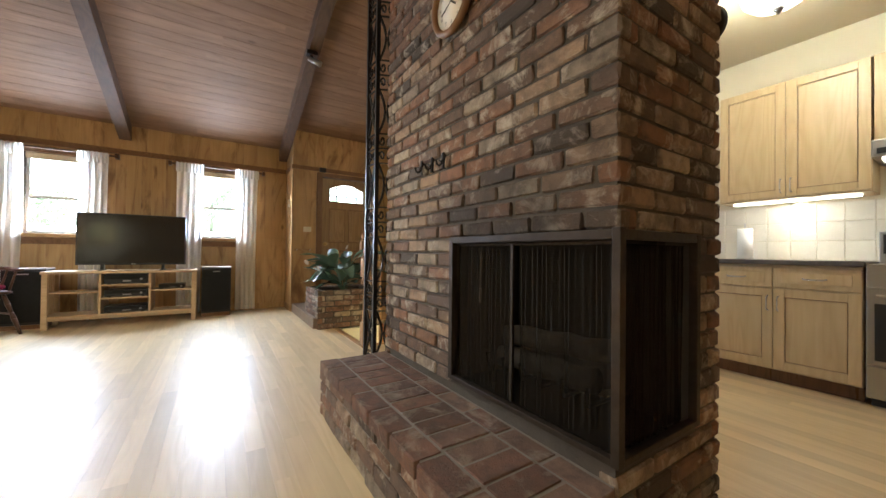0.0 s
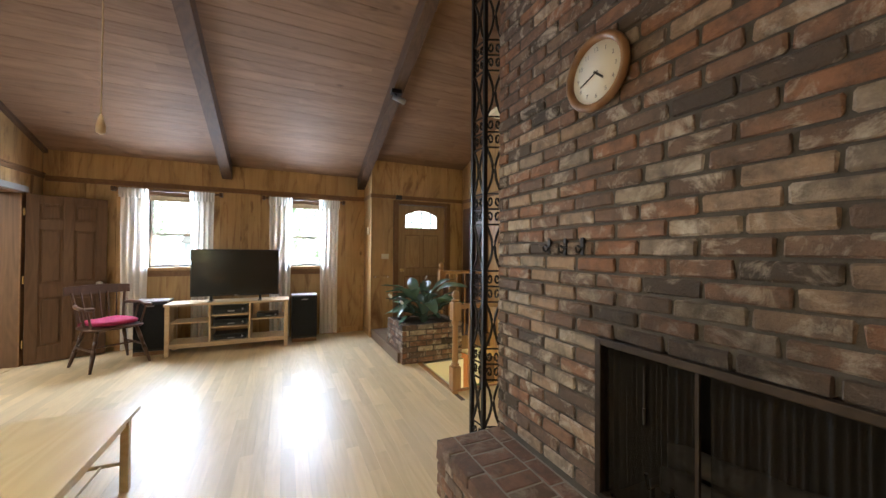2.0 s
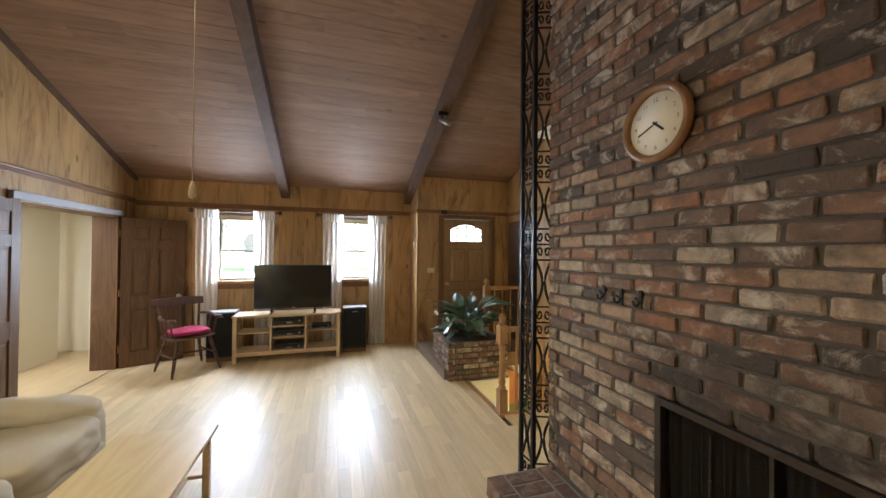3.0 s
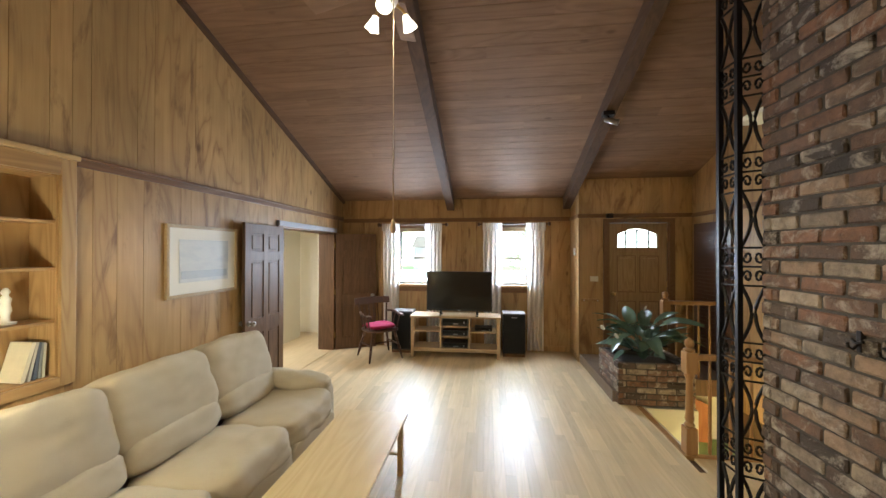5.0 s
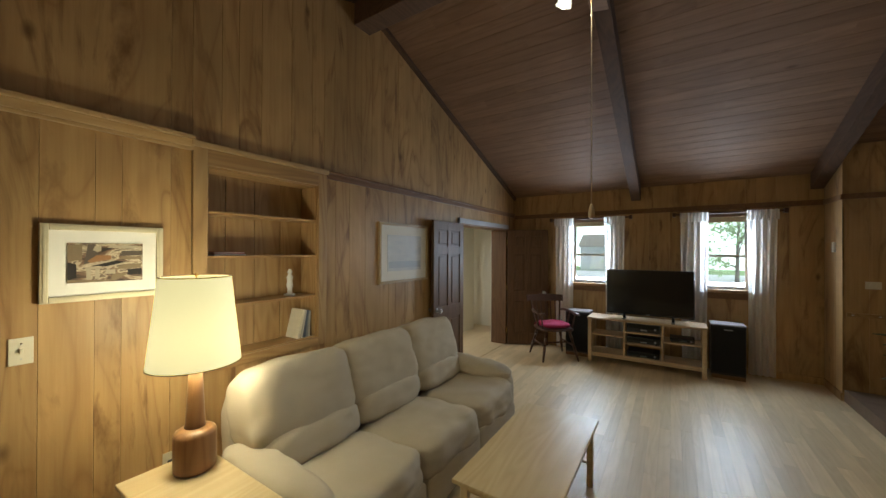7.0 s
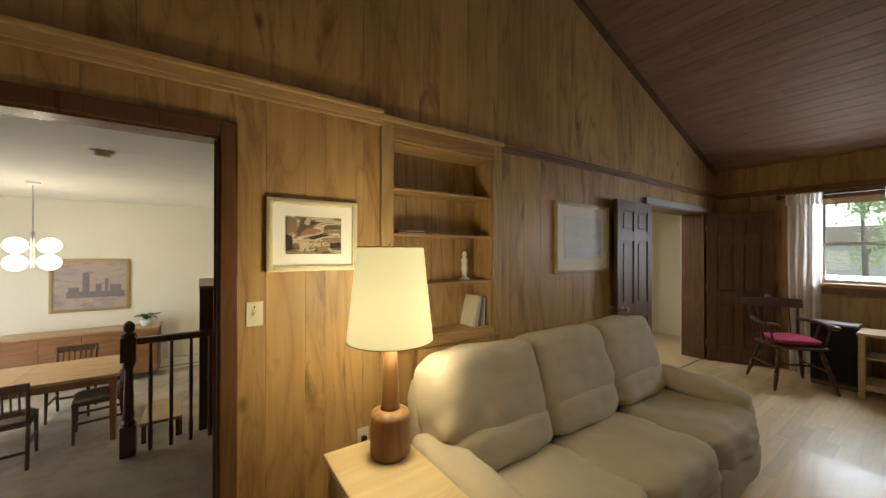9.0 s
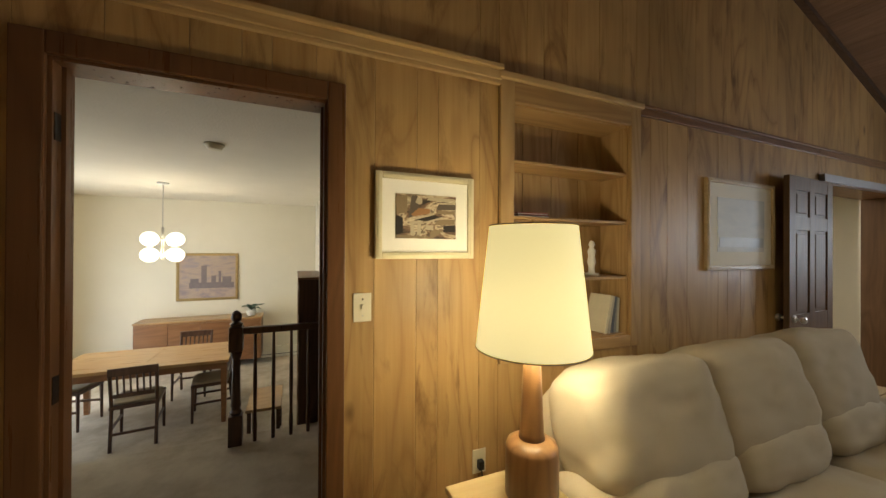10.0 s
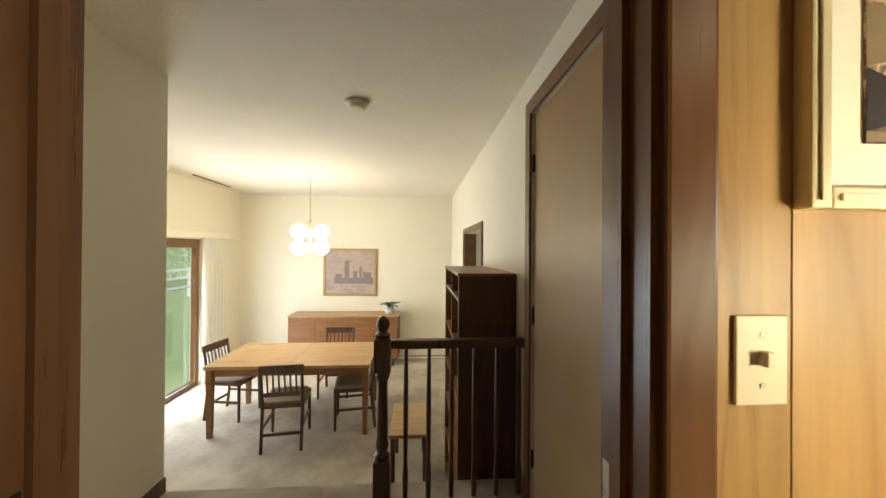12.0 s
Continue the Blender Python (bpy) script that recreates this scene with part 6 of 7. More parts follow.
chn = thing("chandelier", -7.32, -0.32, 0, 0, "chrome chandelier of eight lit glass globes over the table", "chandelier")
bm = bmesh.new()
lathe(bm, ((0.065, DH - 0.001), (0.06, DH - 0.02), (0.01, DH - 0.03)), seg=20)
part("canopy", bm, M_WHITEP, chn, "", True)
bm = bmesh.new()
rod(bm, (0, 0, DH - 0.03), (0, 0, 1.72), 0.005, 0.005, 8)
rod(bm, (0, 0, 1.72), (0, 0, 1.3), 0.018, 0.018, 12)
part("stem", bm, M_CHROME, chn)
for tier, z in ((0, 1.565), (1, 1.365)):
    for k in range(4):
        a = k * 1.5708 + 1.08
        c = Vector((0.185 * math.cos(a), 0.185 * math.sin(a), z))
        bm = bmesh.new()
        rod(bm, (0, 0, z + 0.01), (c.x * 0.45, c.y * 0.45, z), 0.008, 0.008, 8)
        arm = part("arm", bm, M_CHROME, chn)
        bm = bmesh.new()
        cushion(bm, c, (0.095, 0.095, 0.09), 2, 7)
        g = part("globe", bm, M_GLOBE, arm, "lit opal glass globe", True)
        g.visible_shadow = False
sm = thing("smoke_detector", -5.08, 0.64, DH, 0, "round ivory smoke detector on the ceiling", "smoke detector")
bm = bmesh.new()
lathe(bm, ((0.075, -0.0001), (0.075, -0.015), (0.06, -0.02), (0.058, -0.04), (0.04, -0.048), (0.001, -0.048)), seg=28)
part("case", bm, M_PLASTIC, sm, "", True)
fixed(block("ceiling_track", M_TRIM, (-8.4, -7.5, -1.86, -1.83, DH - 0.012, DH - 0.0005)), "thin curtain track on the ceiling", "track")

# sliding door, its valance and drape
sl = fixed(new("door_sliding"), "sliding glass door to the lawn", "door")
for s in ((-8.0, -7.93, DY0 - 0.1, DY0 - 0.03, DZ, 1.48), (-6.07, -6.0, DY0 - 0.1, DY0 - 0.03, DZ, 1.48), (-7.93, -6.07, DY0 - 0.1, DY0 - 0.03, DZ, DZ + 0.07), (-7.93, -6.07, DY0 - 0.1, DY0 - 0.03, 1.36, 1.48), (-7.1, -7.02, DY0 - 0.09, DY0 - 0.04, DZ + 0.07, 1.36)):
    block("frame", M_DARK if s[5] < 1 else M_TRIM, s, parent=sl, bevel=0.004)
pane = block("pane", M_GLASS, (-7.93, -6.07, DY0 - 0.068, DY0 - 0.064, DZ + 0.07, 1.36), parent=sl)
pane.visible_shadow = False
va = thing("valance", -7.55, DY0, 1.5, 0, "cream valance board above the sliding door", "valance")
block("board", M_WHITE, (-1.3, 0.6, 0.001, 0.09, 0.0, 0.09), parent=va, bevel=0.004)
dr = thing("drape", -8.25, DY0 + 0.05, DZ + 0.03, 0, "cream floor-length drape beside the sliding door", "curtain")
bm = bmesh.new()
rows = [[bm.verts.new((-0.3 + 0.6 * i / 60, 0.025 * math.sin(i * 0.75), 2.05 * j / 6)) for i in range(61)] for j in range(7)]
for a, b in zip(rows, rows[1:]):
    for i in range(60):
        bm.faces.new((a[i], a[i + 1], b[i + 1], b[i]))
part("cloth", bm, M_CURTAIN, dr, "", True)
hb = thing("baseboard_heater", DX, 1.15, DZ, 0, "low cream baseboard heater on the end wall", "heater")
block("cover", M_WHITE, (0.0, 0.06, -0.5, 0.45, 0.03, 0.2), parent=hb, bevel=0.006)
block("slot", M_BLACK, (0.0601, 0.063, -0.48, 0.43, 0.05, 0.06), parent=hb)
block("bracket", M_WHITE, (0.0, 0.05, -0.45, 0.4, 0.0, 0.0299), parent=hb)
# closet door and the far doorway
cl = fixed(new("door_closet"), "flat brown closet door with a satin finish", "door")
cl.matrix_basis = pose(-4.6, DY1 + 0.03, 0.005)
block("leaf", mottled("closet_door_veneer", (0.36, 0.235, 0.11), (0.29, 0.185, 0.085), 0.36, 3, 0.05, 100), (0.02, 0.74, -0.018, 0.018, 0, 2.05), parent=cl, bevel=0.002)
for z in (0.25, 1.0, 1.8):
    hinge(cl, 0.012, -0.022, z, M_IRON)
cf = fixed(new("door_frame_closet"), "stained casing of the closet door", "door frame")
for s in ((-4.665, -4.595, DY1 - 0.016, DY1 - 0.0005, 0, 2.14), (-3.845, -3.775, DY1 - 0.016, DY1 - 0.0005, 0, 2.14), (-4.595, -3.845, DY1 - 0.016, DY1 - 0.0005, 2.065, 2.14)):
    block("casing", M_TRIM, s, parent=cf, bevel=0.004)
df = fixed(new("door_frame_hall"), "stained casing of the far doorway", "door frame")
for s in ((-6.05, -5.99, DY1 - 0.016, DY1 - 0.0005, DZ, 1.62), (-7.36, -7.3, DY1 - 0.016, DY1 - 0.0005, DZ, 1.62), (-7.3, -6.05, DY1 - 0.016, DY1 - 0.0005, 1.56, 1.62), (-7.3, -7.28, DY1, DY1 + 0.15, DZ, 1.56)):
    block("casing", M_TRIM, s, parent=df, bevel=0.003)

# ---- kitchen ----
def cabinet(name, x, y0, y1, z0, z1, depth, doors, drawers, label, toe=0.0):
    """A unit whose front faces -x at x."""
    c = thing(name, x, (y0 + y1) / 2, z0, 0, label, "cabinet", "kitchen cabinets")
    w, h = y1 - y0, z1 - z0
    block("body", M_MAPLE, (0.02, depth, -w / 2, w / 2, toe, h), parent=c, bevel=0.002)
    if toe:
        block("toe_kick", M_CASING, (0.07, depth, -w / 2, w / 2, 0, toe - 0.0001), parent=c)
    dz1 = h - 0.012
    dw = w / doors
    if drawers:
        for k in range(doors):
            a = -w / 2 + dw * k
            d = block("drawer", M_MAPLE, (0.0, 0.0199, a + 0.004, a + dw - 0.004, h - 0.17, h - 0.02), parent=c, bevel=0.004)
            block("drawer_panel", M_MAPLE, (-0.006, -0.0001, a + 0.045, a + dw - 0.045, h - 0.135, h - 0.055), parent=d, bevel=0.003)
            bm = bmesh.new()
            ym = a + dw / 2
            tube(bm, [(0, ym - 0.06, h - 0.095), (-0.03, ym - 0.05, h - 0.1), (-0.036, ym, h - 0.102), (-0.03, ym + 0.05, h - 0.1), (0, ym + 0.06, h - 0.095)], 0.005, 7)
            part("handle", bm, M_CHROME, d, "bowed nickel handle", True)
        dz1 = h - 0.18
    for k in range(doors):
        a = -w / 2 + dw * k
        b0 = toe + 0.012
        bm = bmesh.new()
        s = 0.06
        box(bm, 0.001, 0.0199, a + 0.004, a + 0.004 + s, b0, dz1, 0.003)
        box(bm, 0.001, 0.0199, a + dw - 0.004 - s, a + dw - 0.004, b0, dz1, 0.003)
        box(bm, 0.001, 0.0199, a + 0.004 + s, a + dw - 0.004 - s, b0, b0 + s, 0.003)
        box(bm, 0.001, 0.0199, a + 0.004 + s, a + dw - 0.004 - s, dz1 - s, dz1, 0.003)
        d = part("door", bm, M_MAPLE, c)
        block("panel", M_MAPLE, (0.009, 0.0185, a + 0.009 + s, a + dw - 0.009 - s, b0 + s + 0.005, dz1 - s - 0.005), parent=d, bevel=0.003)
        block("panel_groove", M_TRIM, (0.0186, 0.0198, a + 0.0045 + s, a + dw - 0.0045 - s, b0 + s + 0.001, dz1 - s - 0.001), parent=d, label="dark glazed groove")
        hy = a + dw - 0.03 if k % 2 == 0 else a + 0.03
        hz = (b0 + 0.09) if not drawers else dz1 - 0.11
        bm = bmesh.new()
        tube(bm, [(0.001, hy, hz - 0.055), (-0.028, hy, hz - 0.045), (-0.033, hy, hz), (-0.028, hy, hz + 0.045), (0.001, hy, hz + 0.055)], 0.005, 7)
        part("handle", bm, M_CHROME, d, "bowed nickel handle", True)
    return c


KX = 3.4
cabinet("base_cabinet", KX, 1.48, 2.36, 0, 0.89, 0.629, 2, True, "maple base cabinet with two doors and drawers", 0.1)
cabinet("upper_cabinet", 3.7, 1.475, 2.36, 1.42, 2.37, 0.329, 2, False, "maple wall cabinet with recessed panel doors")
cabinet("upper_cabinet", 3.7, 0.7, 1.47, 1.75, 2.37, 0.329, 2, False, "short maple wall cabinet above the range hood")
ctp = thing("countertop", KX, 1.92, 0.8901, 0, "dark speckled granite countertop", "countertop")
block("slab", M_GRANITE, (-0.025, 0.629, -0.45, 0.45, 0, 0.035), parent=ctp, bevel=0.006)
bsp = fixed(new("backsplash"), "glossy cream tiled splashback", "tile")
bsp.matrix_basis = pose(4.03, 0, 0)
for j in range(3):
    for i in range(12):
        bm = bmesh.new()
        ya = 0.72 + i * 0.155
        box(bm, -0.01, -0.0005, ya, ya + 0.151, 0.93 + j * 0.155, 0.93 + j * 0.155 + 0.151, 0.0025)
        part("tile", bm, M_TILE, bsp)
ul = thing("under_cabinet_light", 3.86, 1.92, 1.419, 0, "lit strip lamp under the wall cabinet", "lamp")
block("diffuser", M_STRIP, (-0.02, 0.02, -0.38, 0.38, -0.014, -0.0005), parent=ul)
pt = thing("paper_towel_roll", 3.85, 2.22, 0.9255, 0, "white paper towel roll on its holder", "paper towels")
bm = bmesh.new()
lathe(bm, ((0.055, 0.01), (0.055, 0.27)), seg=24)
part("roll", bm, M_WHITEP, pt, "", True)
bm = bmesh.new()
lathe(bm, ((0.065, 0), (0.065, 0.0099)), seg=24)
rod(bm, (0, 0, 0.01), (0, 0, 0.32), 0.006)
part("holder", bm, M_CHROME, pt)
rg = thing("range", KX - 0.02, 1.09, 0, 0, "stainless steel kitchen range", "stove")
block("body", M_STEEL, (0.03, 0.64, -0.38, 0.38, 0.05, 0.91), parent=rg, bevel=0.006)
block("oven_door", M_STEEL, (0.0, 0.0299, -0.375, 0.375, 0.28, 0.76), parent=rg, bevel=0.006)
block("oven_window", M_BLACK, (-0.003, -0.0001, -0.34, 0.34, 0.3, 0.66), parent=rg, label="black glass")
block("drawer", M_STEEL, (0.0, 0.0299, -0.375, 0.375, 0.06, 0.26), parent=rg, bevel=0.006)
block("back_panel", M_STEEL, (0.55, 0.64, -0.38, 0.38, 0.9101, 1.14), parent=rg, bevel=0.006)
block("display", M_BLACK, (0.546, 0.5499, -0.36, 0.36, 0.98, 1.12), parent=rg)
bm = bmesh.new()
rod(bm, (-0.04, -0.33, 0.71), (-0.04, 0.33, 0.71), 0.011)
part("handle", bm, M_CHROME, rg)
block("base", M_BLACK, (0.06, 0.6, -0.36, 0.36, 0, 0.0499), parent=rg)
hd = thing("range_hood", 3.6, 1.085, 1.6, 0, "stainless range hood under the short cabinet", "range hood")
block("hood", M_STEEL, (0.0, 0.429, -0.38, 0.385, 0.03, 0.1495), parent=hd, bevel=0.01)
block("lip", M_BLACK, (-0.002, -0.0005, -0.35, 0.36, 0.05, 0.09), parent=hd)
block("lamp", M_BOWL, (0.03, 0.16, -0.1, 0.34, 0.012, 0.0299), parent=hd, label="lit hood lamp")
kl = thing("kitchen_ceiling_light", 2.7, 1.72, 0, 0, "lit opal glass bowl light on a nickel fitting", "ceiling light")
bm = bmesh.new()
rod(bm, (0, 0, 2.7799), (0, 0, 2.46), 0.01, 0.01, 10)
lathe(bm, ((0.06, 2.7795), (0.06, 2.75), (0.012, 2.74)), seg=18)
lathe(bm, ((0.004, 2.41), (0.018, 2.43), (0.03, 2.45), (0.012, 2.46)), seg=14)
part("fitting", bm, M_CHROME, kl, "", True)
bm = bmesh.new()
lathe(bm, ((0.03, 2.46), (0.12, 2.48), (0.17, 2.53), (0.185, 2.59), (0.18, 2.59), (0.165, 2.535), (0.115, 2.488), (0.03, 2.468)), seg=32, cap=False)
b = part("bowl", bm, M_BOWL, kl, "glowing opal bowl", True)
b.visible_shadow = False
for z, y in ((1.86, 1.66), (2.15, 1.7)):
    pn = thing("frying_pan", FX1 + 0.004, y, z, 0, "black iron pan hanging on the chimney's kitchen side", "pan", "pans on the chimney")
    bm = bmesh.new()
    lathe(bm, ((0.055, 0), (0.076, 0.006), (0.086, 0.03), (0.083, 0.03), (0.072, 0.01), (0.01, 0.006)), seg=28)
    for v in bm.verts:
        v.co = Vector((v.co.z, v.co.x, v.co.y))
    part("pan", bm, M_IRON, pn, "", True)
    bm = bmesh.new()
    rod(bm, (0.025, 0.0, 0.084), (0.02, 0.0, 0.2), 0.009, 0.007)
    part("handle", bm, M_IRON, pn)

# ---- outdoors ----
bm = bmesh.new()
box(bm, -300, 300, -300, 300, -1.2, -0.75)
fixed(part("ground", bm, M_GRASS), "sunlit mown lawn", "ground")
fixed(block("drive", M_DRIVE, (-34, 26, 9.5, 47, -0.75, -0.74)), "wide pale gravel drive before the house", "road")
rnd = random.Random(11)


def tree(x, y, h, spread, label):
    t = thing("tree", x, y, -0.76, 0, label, "tree", "garden trees")
    bm = bmesh.new()
    top = Vector((rnd.uniform(-0.3, 0.3), rnd.uniform(-0.3, 0.3), h * 0.75))
    rod(bm, (0, 0, 0), top * 0.5, 0.15, 0.1, 9)
    rod(bm, top * 0.5, top, 0.1, 0.04, 8)
    tips = []
    for k in range(13):
        a = rnd.uniform(0, 6.28)
        s = top * rnd.uniform(0.06, 0.9)
        e = s + Vector((math.cos(a) * spread * rnd.uniform(0.5, 1), math.sin(a) * spread * rnd.uniform(0.5, 1), rnd.uniform(0.3, 0.3 * h)))
        rod(bm, s, e, 0.06, 0.02, 6)
        tips += [e, s.lerp(e, 0.6)]
    part("trunk", bm, M_BARK, t)
    verts, faces = [], []
    for tip in tips:
        for k in range(70):
            p = tip + Vector((rnd.gauss(0, 0.55), rnd.gauss(0, 0.55), rnd.gauss(0, 0.45)))
            q = Euler((rnd.uniform(0, 6.28), rnd.uniform(0, 6.28), 0)).to_matrix()
            s = rnd.uniform(0.09, 0.2)
            n = len(verts)
            verts += [p + q @ Vector(c) * s for c in ((-1, 0, 0), (0, 0.5, 0.1), (1, 0, 0), (0, -0.5, 0.1))]
            faces.append((n, n + 1, n + 2, n + 3))
    me = bpy.data.meshes.new("crown")
    me.from_pydata(verts, [], faces)
    me.materials.append(M_TREE)
    ob = new("crown", me)
    ob.parent = t


for x, y, h, s in ((-12.6, 40, 9, 3.0), (-4.2, 34, 9, 2.9), (-0.6, 40, 9, 3.0), (3.4, 36, 9, 2.9), (7.5, 38, 9, 3.0), (-14, 37, 9, 3.0), (-21, -13, 6, 2.3), (-17, -15, 6, 2.4), (-25.5, -15, 6.5, 2.6), (-30, -17, 7, 2.8)):
    tree(x, y, h, s, "leafy green garden tree")
# added glowing sheets north and south, which brighten the view through the glass
fixed(block("backdrop", M_BACKGLOW, (-90, 90, 60, 60.2, -1, 26), (-90, 90, -60.2, -60, -1, 20)), "pale glowing sheets added in place of bright distant woods", "backdrop")
hs = thing("garage", -6.5, 48, -0.76, 0, "white clapboard garage across the lawn", "building")
block("wall", M_CARWHITE, (-4, 4, 0, 6, 0, 3), parent=hs)
bm = bmesh.new()
v = [bm.verts.new(c) for c in ((-4.3, -0.3, 2.95), (4.3, -0.3, 2.95), (4.3, 6.3, 2.95), (-4.3, 6.3, 2.95), (-4.3, 3, 4.6), (4.3, 3, 4.6))]
for f in ((0, 1, 5, 4), (2, 3, 4, 5), (1, 2, 5), (3, 0, 4), (3, 2, 1, 0)):
    bm.faces.new([v[i] for i in f])
part("roof", bm, M_SLATE, hs)
block("door", M_WHITEP, (-1.5, 1.5, -0.03, -0.001, 0, 2.3), parent=hs)
fe = thing("fence", -15.0, -9.0, -0.75, 0, "low white post and rail fence on the lawn", "fence")
for k in range(9):
    block("post", M_WHITEP, (-8 + 2 * k - 0.05, -8 + 2 * k + 0.05, -0.05, 0.05, 0, 1.3), parent=fe)
for z in (0.4, 0.8, 1.15):
    block("rail", M_WHITEP, (-8, 8, -0.02, 0.02, z, z + 0.1), parent=fe)

# ---- panelling, boards and bricks ----
PR = random.Random(21)


def plank(parent, axis, a0, a1, at, z0, za, zb, out, name="panel"):
    """One board of panelling along axis ('x' or 'y') from a0 to a1, its face at 'at', its back P behind, its top from za to zb."""
    g = 0.0018
    back = at - out * P
    v = []
    bm = bmesh.new()
    for d, i in ((back, 0.0), (at - out * 0.003, 0.0), (at, g)):
        ring = []
        for s, z in ((a0 + i, z0), (a1 - i, z0), (a1 - i, zb), (a0 + i, za)):
            ring.append(bm.verts.new((d, s, z) if axis == "y" else (s, d, z)))
        v.append(ring)
    for a, b in zip(v, v[1:]):
        for i in range(4):
            bm.faces.new((a[i], a[(i + 1) % 4], b[(i + 1) % 4], b[i]))
    bm.faces.new(v[2])
    part(name, bm, M_PANEL, parent)


def panelled(parent, axis, a0, a1, at, z0, z1, out, slope=None, widths=(0.16, 0.27, 0.2, 0.11, 0.34)):
    a = a0
    while a < a1 - 0.001:
        b = min(a + PR.choice(widths), a1)
        if a1 - b < 0.04:
            b = a1
        plank(parent, axis, a, b, at, z0, slope(a) if slope else z1, slope(b) if slope else z1, out)
        a = b


def boards_at(parent, cuts, z0, z1, slope=None):
    """Boards of the west wall, parted where its grooves run."""
    for a, b in zip(cuts, cuts[1:]):
        plank(parent, "y", a, b, LW, z0, slope(a) if slope else z1, slope(b) if slope else z1, 1)


gable = lambda y: roof(y) - 0.012
boards_at(ww, (-0.4, -0.1, 0.12, 0.34, 0.62, 0.84, 1.06, 2.09, 2.2, 2.37, 2.48, 2.64, 2.88, 3.07, 3.19, 3.3, RIDGE_Y), 2.315, 0, gable)
panelled(ww, "y", RIDGE_Y, BW - 0.002, LW, 2.315, 0, 1, gable, (0.3, 0.14, 0.22, 0.4, 0.17))
panelled(ww, "y", -0.4, 0.429, LW, 0, 2.3, 1)
boards_at(ww, (0.429, 0.653, 0.89, 1.057, 1.161, 1.325, 1.442), 2.137, 2.3)
boards_at(ww, (1.442, 1.567, 1.761, 1.867, 2.089, 2.198), 0, 2.3)
panelled(ww, "y", 2.198, 3.204, LW, 0, 0.87, 1)
panelled(ww, "y", 3.204, 5.43, LW, 0, 2.3, 1)
panelled(ww, "y", 5.43, 7.16, LW, 2.12, 2.3, 1)
panelled(ww, "y", 7.16, BW - 0.002, LW, 0, 2.3, 1)
panelled(wn_, "x", LW, 0.86, BW, 2.3, roof(BW), -1)
for a0, a1, z0, z1 in ((LW, -2.217, 0, 2.3), (-1.571, -0.386, 0, 2.3), (0.2, 0.86, 0, 2.3), (-2.217, -1.571, 0, 1.0), (-0.386, 0.2, 0, 1.0), (-2.217, -1.571, 2.21, 2.3), (-0.386, 0.2, 2.21, 2.3)):
    panelled(wn_, "x", a0, a1, BW, z0, z1, -1)
panelled(we_, "y", EW, BW, 0.86, 0, roof(BW), -1, gable)
panelled(we_, "x", 0.862, 1.225, EW, 0.13, roof(EW), -1)
panelled(we_, "x", 1.225, 2.255, EW, 2.23, roof(EW), -1)
panelled(we_, "x", 2.255, RW, EW, 0.13, roof(EW), -1)
panelled(wr_, "y", 4.45, EW, RW, -0.2, 0, -1, gable)

# oak strips of the floor
BWD = 0.083


def strip_rows():
    x = LW
    k = 0
    while x < 4.03:
        y = -0.4 - (k * 0.61) % 1.3
        while y < BW:
            ln = 0.7 + ((k * 37 + int(y * 10) * 13) % 90) / 100
            a, b = max(y, -0.4), min(y + ln, BW if x < 1.1 else 4.42)
            if b - a > 0.03:
                yield x, min(x + BWD, 4.03), a, b
            y += ln
        x += BWD
        k += 1


verts, faces = [], []
fl_ob = bpy.data.objects["floor"]
count = 0
for x0, x1, ya, yb in strip_rows():
    if x0 < 1.1 < x1 and yb > 4.42:
        x1 = 1.1
    g, c = 0.0002, 0.0004
    pts = [(x, y, z) for z, i in ((-0.019, g), (-c, g), (0.0, g + c)) for x, y in ((x0 + i, ya + i), (x1 - i, ya + i), (x1 - i, yb - i), (x0 + i, yb - i))]
    fcs = [(8, 9, 10, 11)] + [(r * 4 + i, r * 4 + (i + 1) % 4, r * 4 + 4 + (i + 1) % 4, r * 4 + 4 + i) for r in (0, 1) for i in range(4)]
    if -1.2 < x0 < 0.9 and 2.6 < ya and count < 300:
        count += 1
        me = bpy.data.meshes.new("board")
        me.from_pydata(pts, [], fcs)
        me.materials.append(M_FLOOR)
        ob = new("board", me)
        ob.parent = fl_ob
    else:
        n = len(verts)
        verts += pts
        faces += [tuple(n + i for i in f) for f in fcs]
me = bpy.data.meshes.new("boards")
me.from_pydata(verts, [], faces)
me.materials.append(M_FLOOR)
ob = new("boards", me)
ob.parent = fl_ob
ob["kind"] = "stuff"

# bricks: rounded, chipped blocks, shared between many
BR = random.Random(3)
COURSE = 0.0677


def brick_mesh(l, d, h, seed, material=M_BRICK, worn=0.007, rough=1.0):
    """Length along x, face towards -y, height along z, centred on x and z, face at y = 0."""
    bm = bmesh.new()
    box(bm, -l / 2, l / 2, 0, d, -h / 2, h / 2)
    bmesh.ops.bevel(bm, geom=list(bm.edges), offset=worn, segments=1, affect="EDGES")
    r = random.Random(seed)
    for v in bm.verts:
        v.co += Vector((r.uniform(-1, 1) * 0.003, r.uniform(-1, 1) * 0.0025, r.uniform(-1, 1) * 0.0025)) * rough
    bmesh.ops.recalc_face_normals(bm, faces=bm.faces)
    me = bpy.data.meshes.new("brick")
    bm.to_mesh(me)
    bm.free()
    me.materials.append(material)
    return me


BRICKS = {}


def brick_of(l, h):
    key = (round(l, 2), round(h, 2), BR.randrange(5))
    if key not in BRICKS:
        BRICKS[key] = brick_mesh(key[0] - 0.001, 0.06, h, len(BRICKS) * 7 + 1)
    return BRICKS[key]


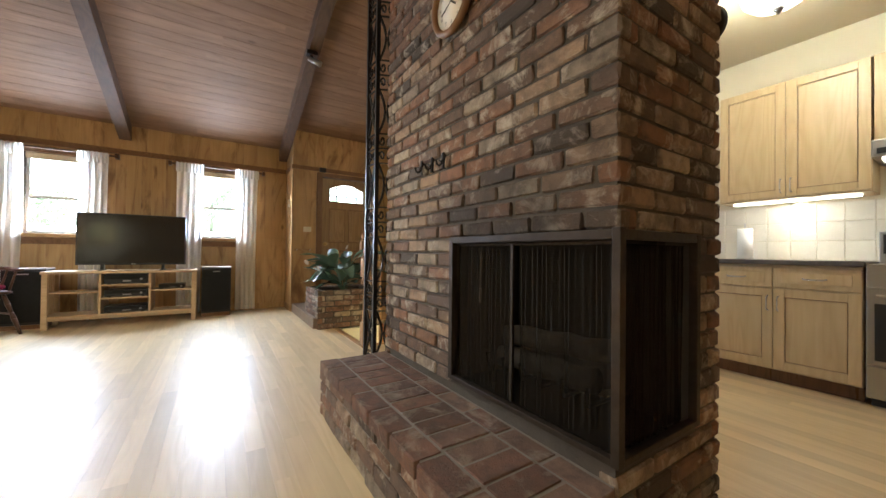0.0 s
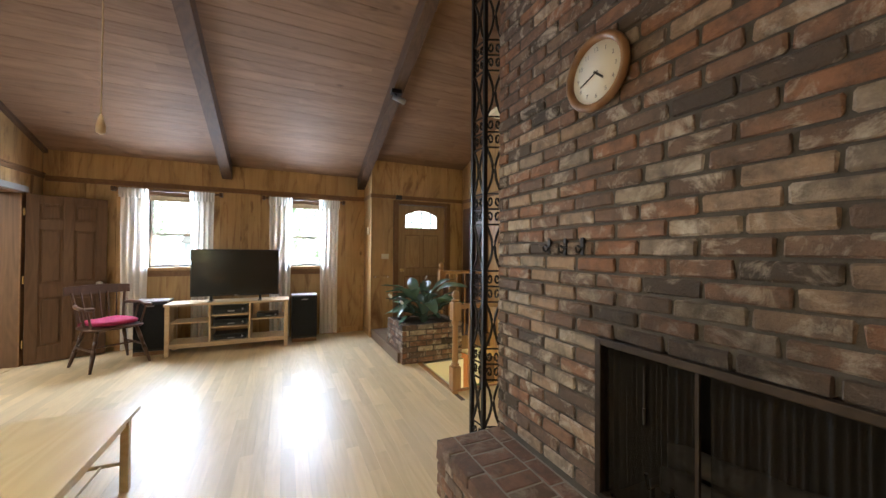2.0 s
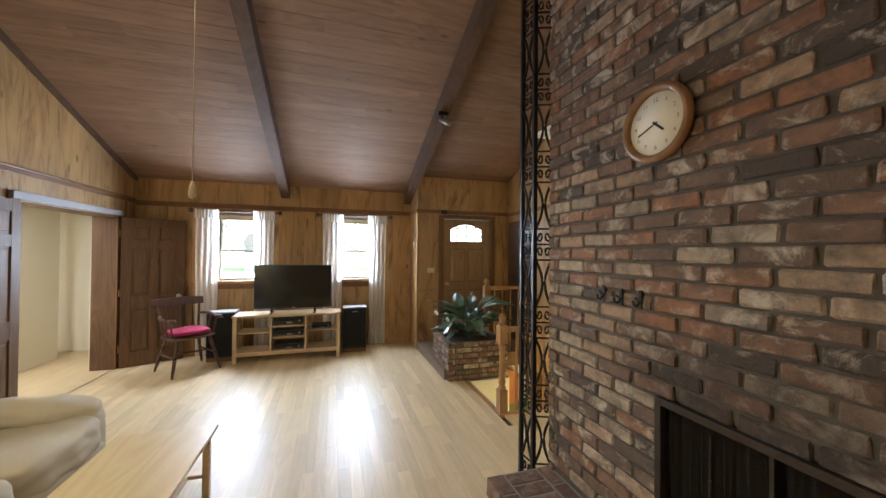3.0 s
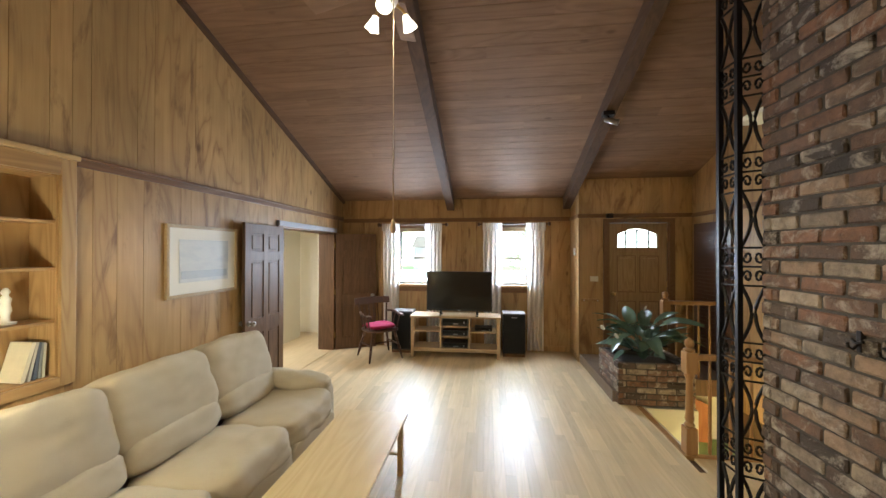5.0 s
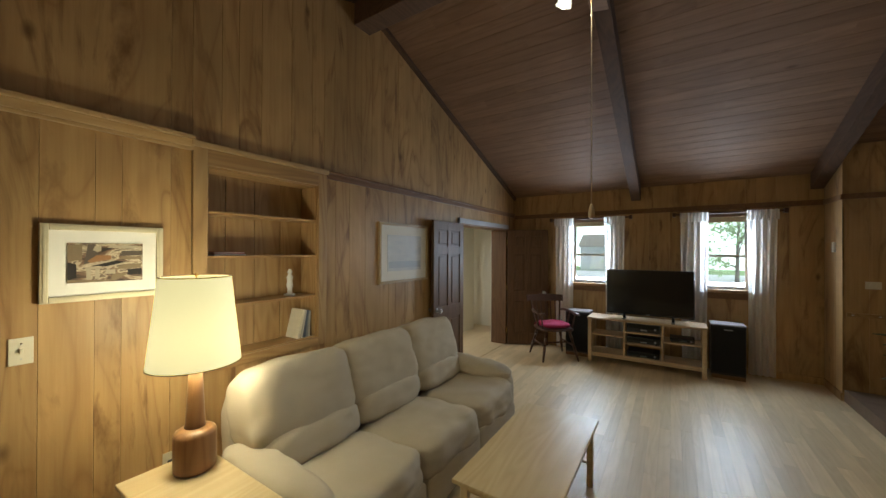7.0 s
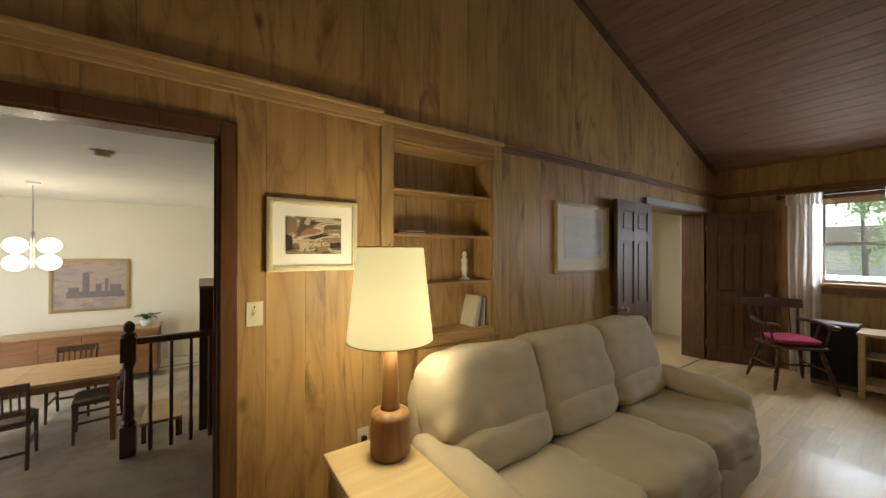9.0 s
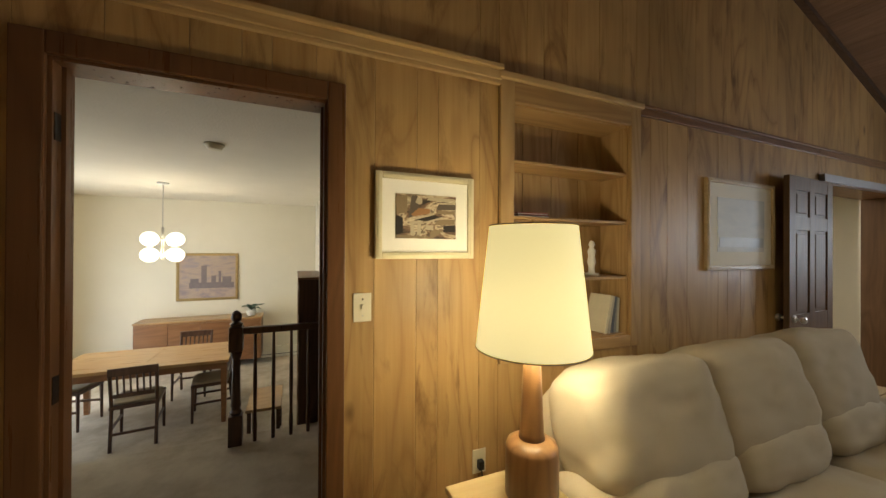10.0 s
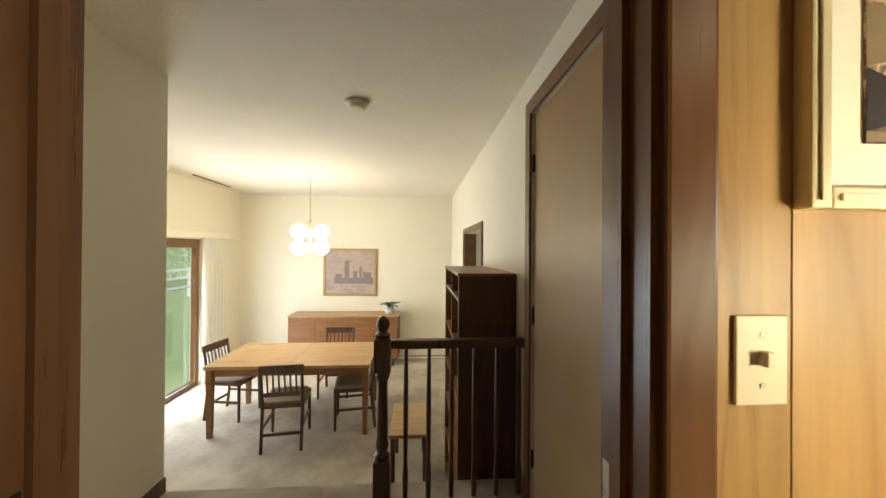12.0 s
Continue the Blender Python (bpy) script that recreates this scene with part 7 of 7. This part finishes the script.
def lay(out, start, along, length, z, face, h=0.057, shift=False, full=0.2, j=0.0115, corner=False):
    """One course: collects (mesh, pose) along a direction, with the face turned 'face' degrees."""
    x = -0.0
    first = True
    while x < length - 0.02:
        l = full if not (first and shift) else full * 0.47
        first = False
        l = l + BR.uniform(-0.008, 0.008) if l == full else l
        if x + l > length:
            l = length - x
        elif length - x - l < 0.04:
            l = length - x
        c = Vector(start) + Vector(along) * (x + l / 2)
        m = pose(c.x, c.y, z, BR.uniform(-0.7, 0.7), BR.uniform(-0.7, 0.7), face + BR.uniform(-0.8, 0.8)) @ pose(0, BR.uniform(-0.003, 0.004), 0)
        out.append((brick_of(l, h), m))
        x += l + j


def place_bricks(laid, parent, near):
    """The near ones become parts; the rest is joined."""
    inv = parent.matrix_basis.inverted()
    rest = {}
    n_parts = 0
    for me, m in laid:
        if near(m.translation) and n_parts < 300:
            n_parts += 1
            ob = new("brick", me)
            ob.parent = parent
            ob.matrix_basis = inv @ m
        else:
            verts, faces = rest.setdefault(me.materials[0].name, ([], []))
            n = len(verts)
            mm = inv @ m
            verts += [mm @ v.co for v in me.vertices]
            faces += [tuple(n + i for i in p.vertices) for p in me.polygons]
    for kind, (verts, faces) in rest.items():
        me = bpy.data.meshes.new("bricks")
        me.from_pydata(verts, [], faces)
        me.materials.append(bpy.data.materials[kind])
        ob = new("bricks", me)
        ob.parent = parent
        ob["kind"] = "stuff"


laid = []
n = 0
z = COURSE / 2
while z < 3.98:
    odd = n % 2 == 0
    low = z < HZ
    if z < FZ0 or z > FZ1 - 0.01:
        if not low:
            lay(laid, (FX, FY1, 0), (0, -1, 0), FY1 - FY0, z, -90, shift=odd)
        lay(laid, (FX + 0.005, FY0, 0), (1, 0, 0), FX1 - FX - 0.01, z, 0, shift=not odd)
    else:
        lay(laid, (FX, FY1, 0), (0, -1, 0), FY1 - FB1 - 0.004, z, -90, shift=odd)
        lay(laid, (FX1 - 0.19, FY0, 0), (1, 0, 0), 0.185, z, 0, shift=odd)
    lay(laid, (FX1, FY0, 0), (0, 1, 0), FY1 - FY0, z, 90, shift=odd)
    lay(laid, (FX1, FY1, 0), (-1, 0, 0), FX1 - FX, z, 180, shift=odd)
    z += COURSE
    n += 1
# the hearth: upright courses in front, bricks laid flat on top
for k in range(4):
    z = 0.033 + k * 0.066
    lay(laid, (HX, FY1, 0), (0, -1, 0), FY1 - FY0, z, -90, 0.055, k % 2 == 0)
    lay(laid, (HX, FY0, 0), (1, 0, 0), FX - HX, z, 0, 0.055, k % 2 == 1)
    lay(laid, (FX, FY1, 0), (-1, 0, 0), FX - HX, z, 180, 0.055, k % 2 == 1)
flat = pose(0, 0, 0, -90, 0, 0)


def lay_flat(x0, x1, y0, y1, z, top=0.0):
    me = brick_mesh(x1 - x0, 0.06, y1 - y0, BR.randrange(999), M_PAVER, 0.004, 0.6)
    laid.append((me, pose((x0 + x1) / 2, (y0 + y1) / 2, z + BR.uniform(-0.001, 0.001), BR.uniform(-0.3, 0.3), BR.uniform(-0.3, 0.3), 0) @ flat))


y = FY0
while y < FY1 - 0.1:
    yb = min(y + 0.2, FY1)
    lay_flat(HX - 0.006, HX + 0.095, y, yb - 0.011, HZ)
    y = yb
y = FY0
while y < FY1 - 0.03:
    yb = min(y + 0.104, FY1)
    lay_flat(HX + 0.106, HX + 0.306, y, yb - 0.011, HZ)
    y = yb
y = FY0
while y < FY1 - 0.1:
    yb = min(y + 0.2, FY1)
    lay_flat(HX + 0.317, FX - 0.002, y, yb - 0.011, HZ)
    y = yb


def near_fire(p):
    return p.z < 1.75 and p.y < 3.17 and p.x < FX1 - 0.06 and (p.x < FX + 0.1 or p.y < FY0 + 0.1)


place_bricks(laid, fp, near_fire)
laid = []
for k in range(7):
    z = COURSE / 2 + k * COURSE
    lay(laid, (PX0, PY1, 0), (0, -1, 0), PY1 - PY0, z, -90, shift=k % 2 == 0)
    lay(laid, (PX0, PY0, 0), (1, 0, 0), PX1 - PX0, z, 0, shift=k % 2 == 1)
    lay(laid, (PX1, PY0, 0), (0, 1, 0), PY1 - PY0, z, 90, shift=k % 2 == 0)
    lay(laid, (PX1, PY1, 0), (-1, 0, 0), PX1 - PX0, z, 180, shift=k % 2 == 1)
place_bricks(laid, pl, lambda p: True)
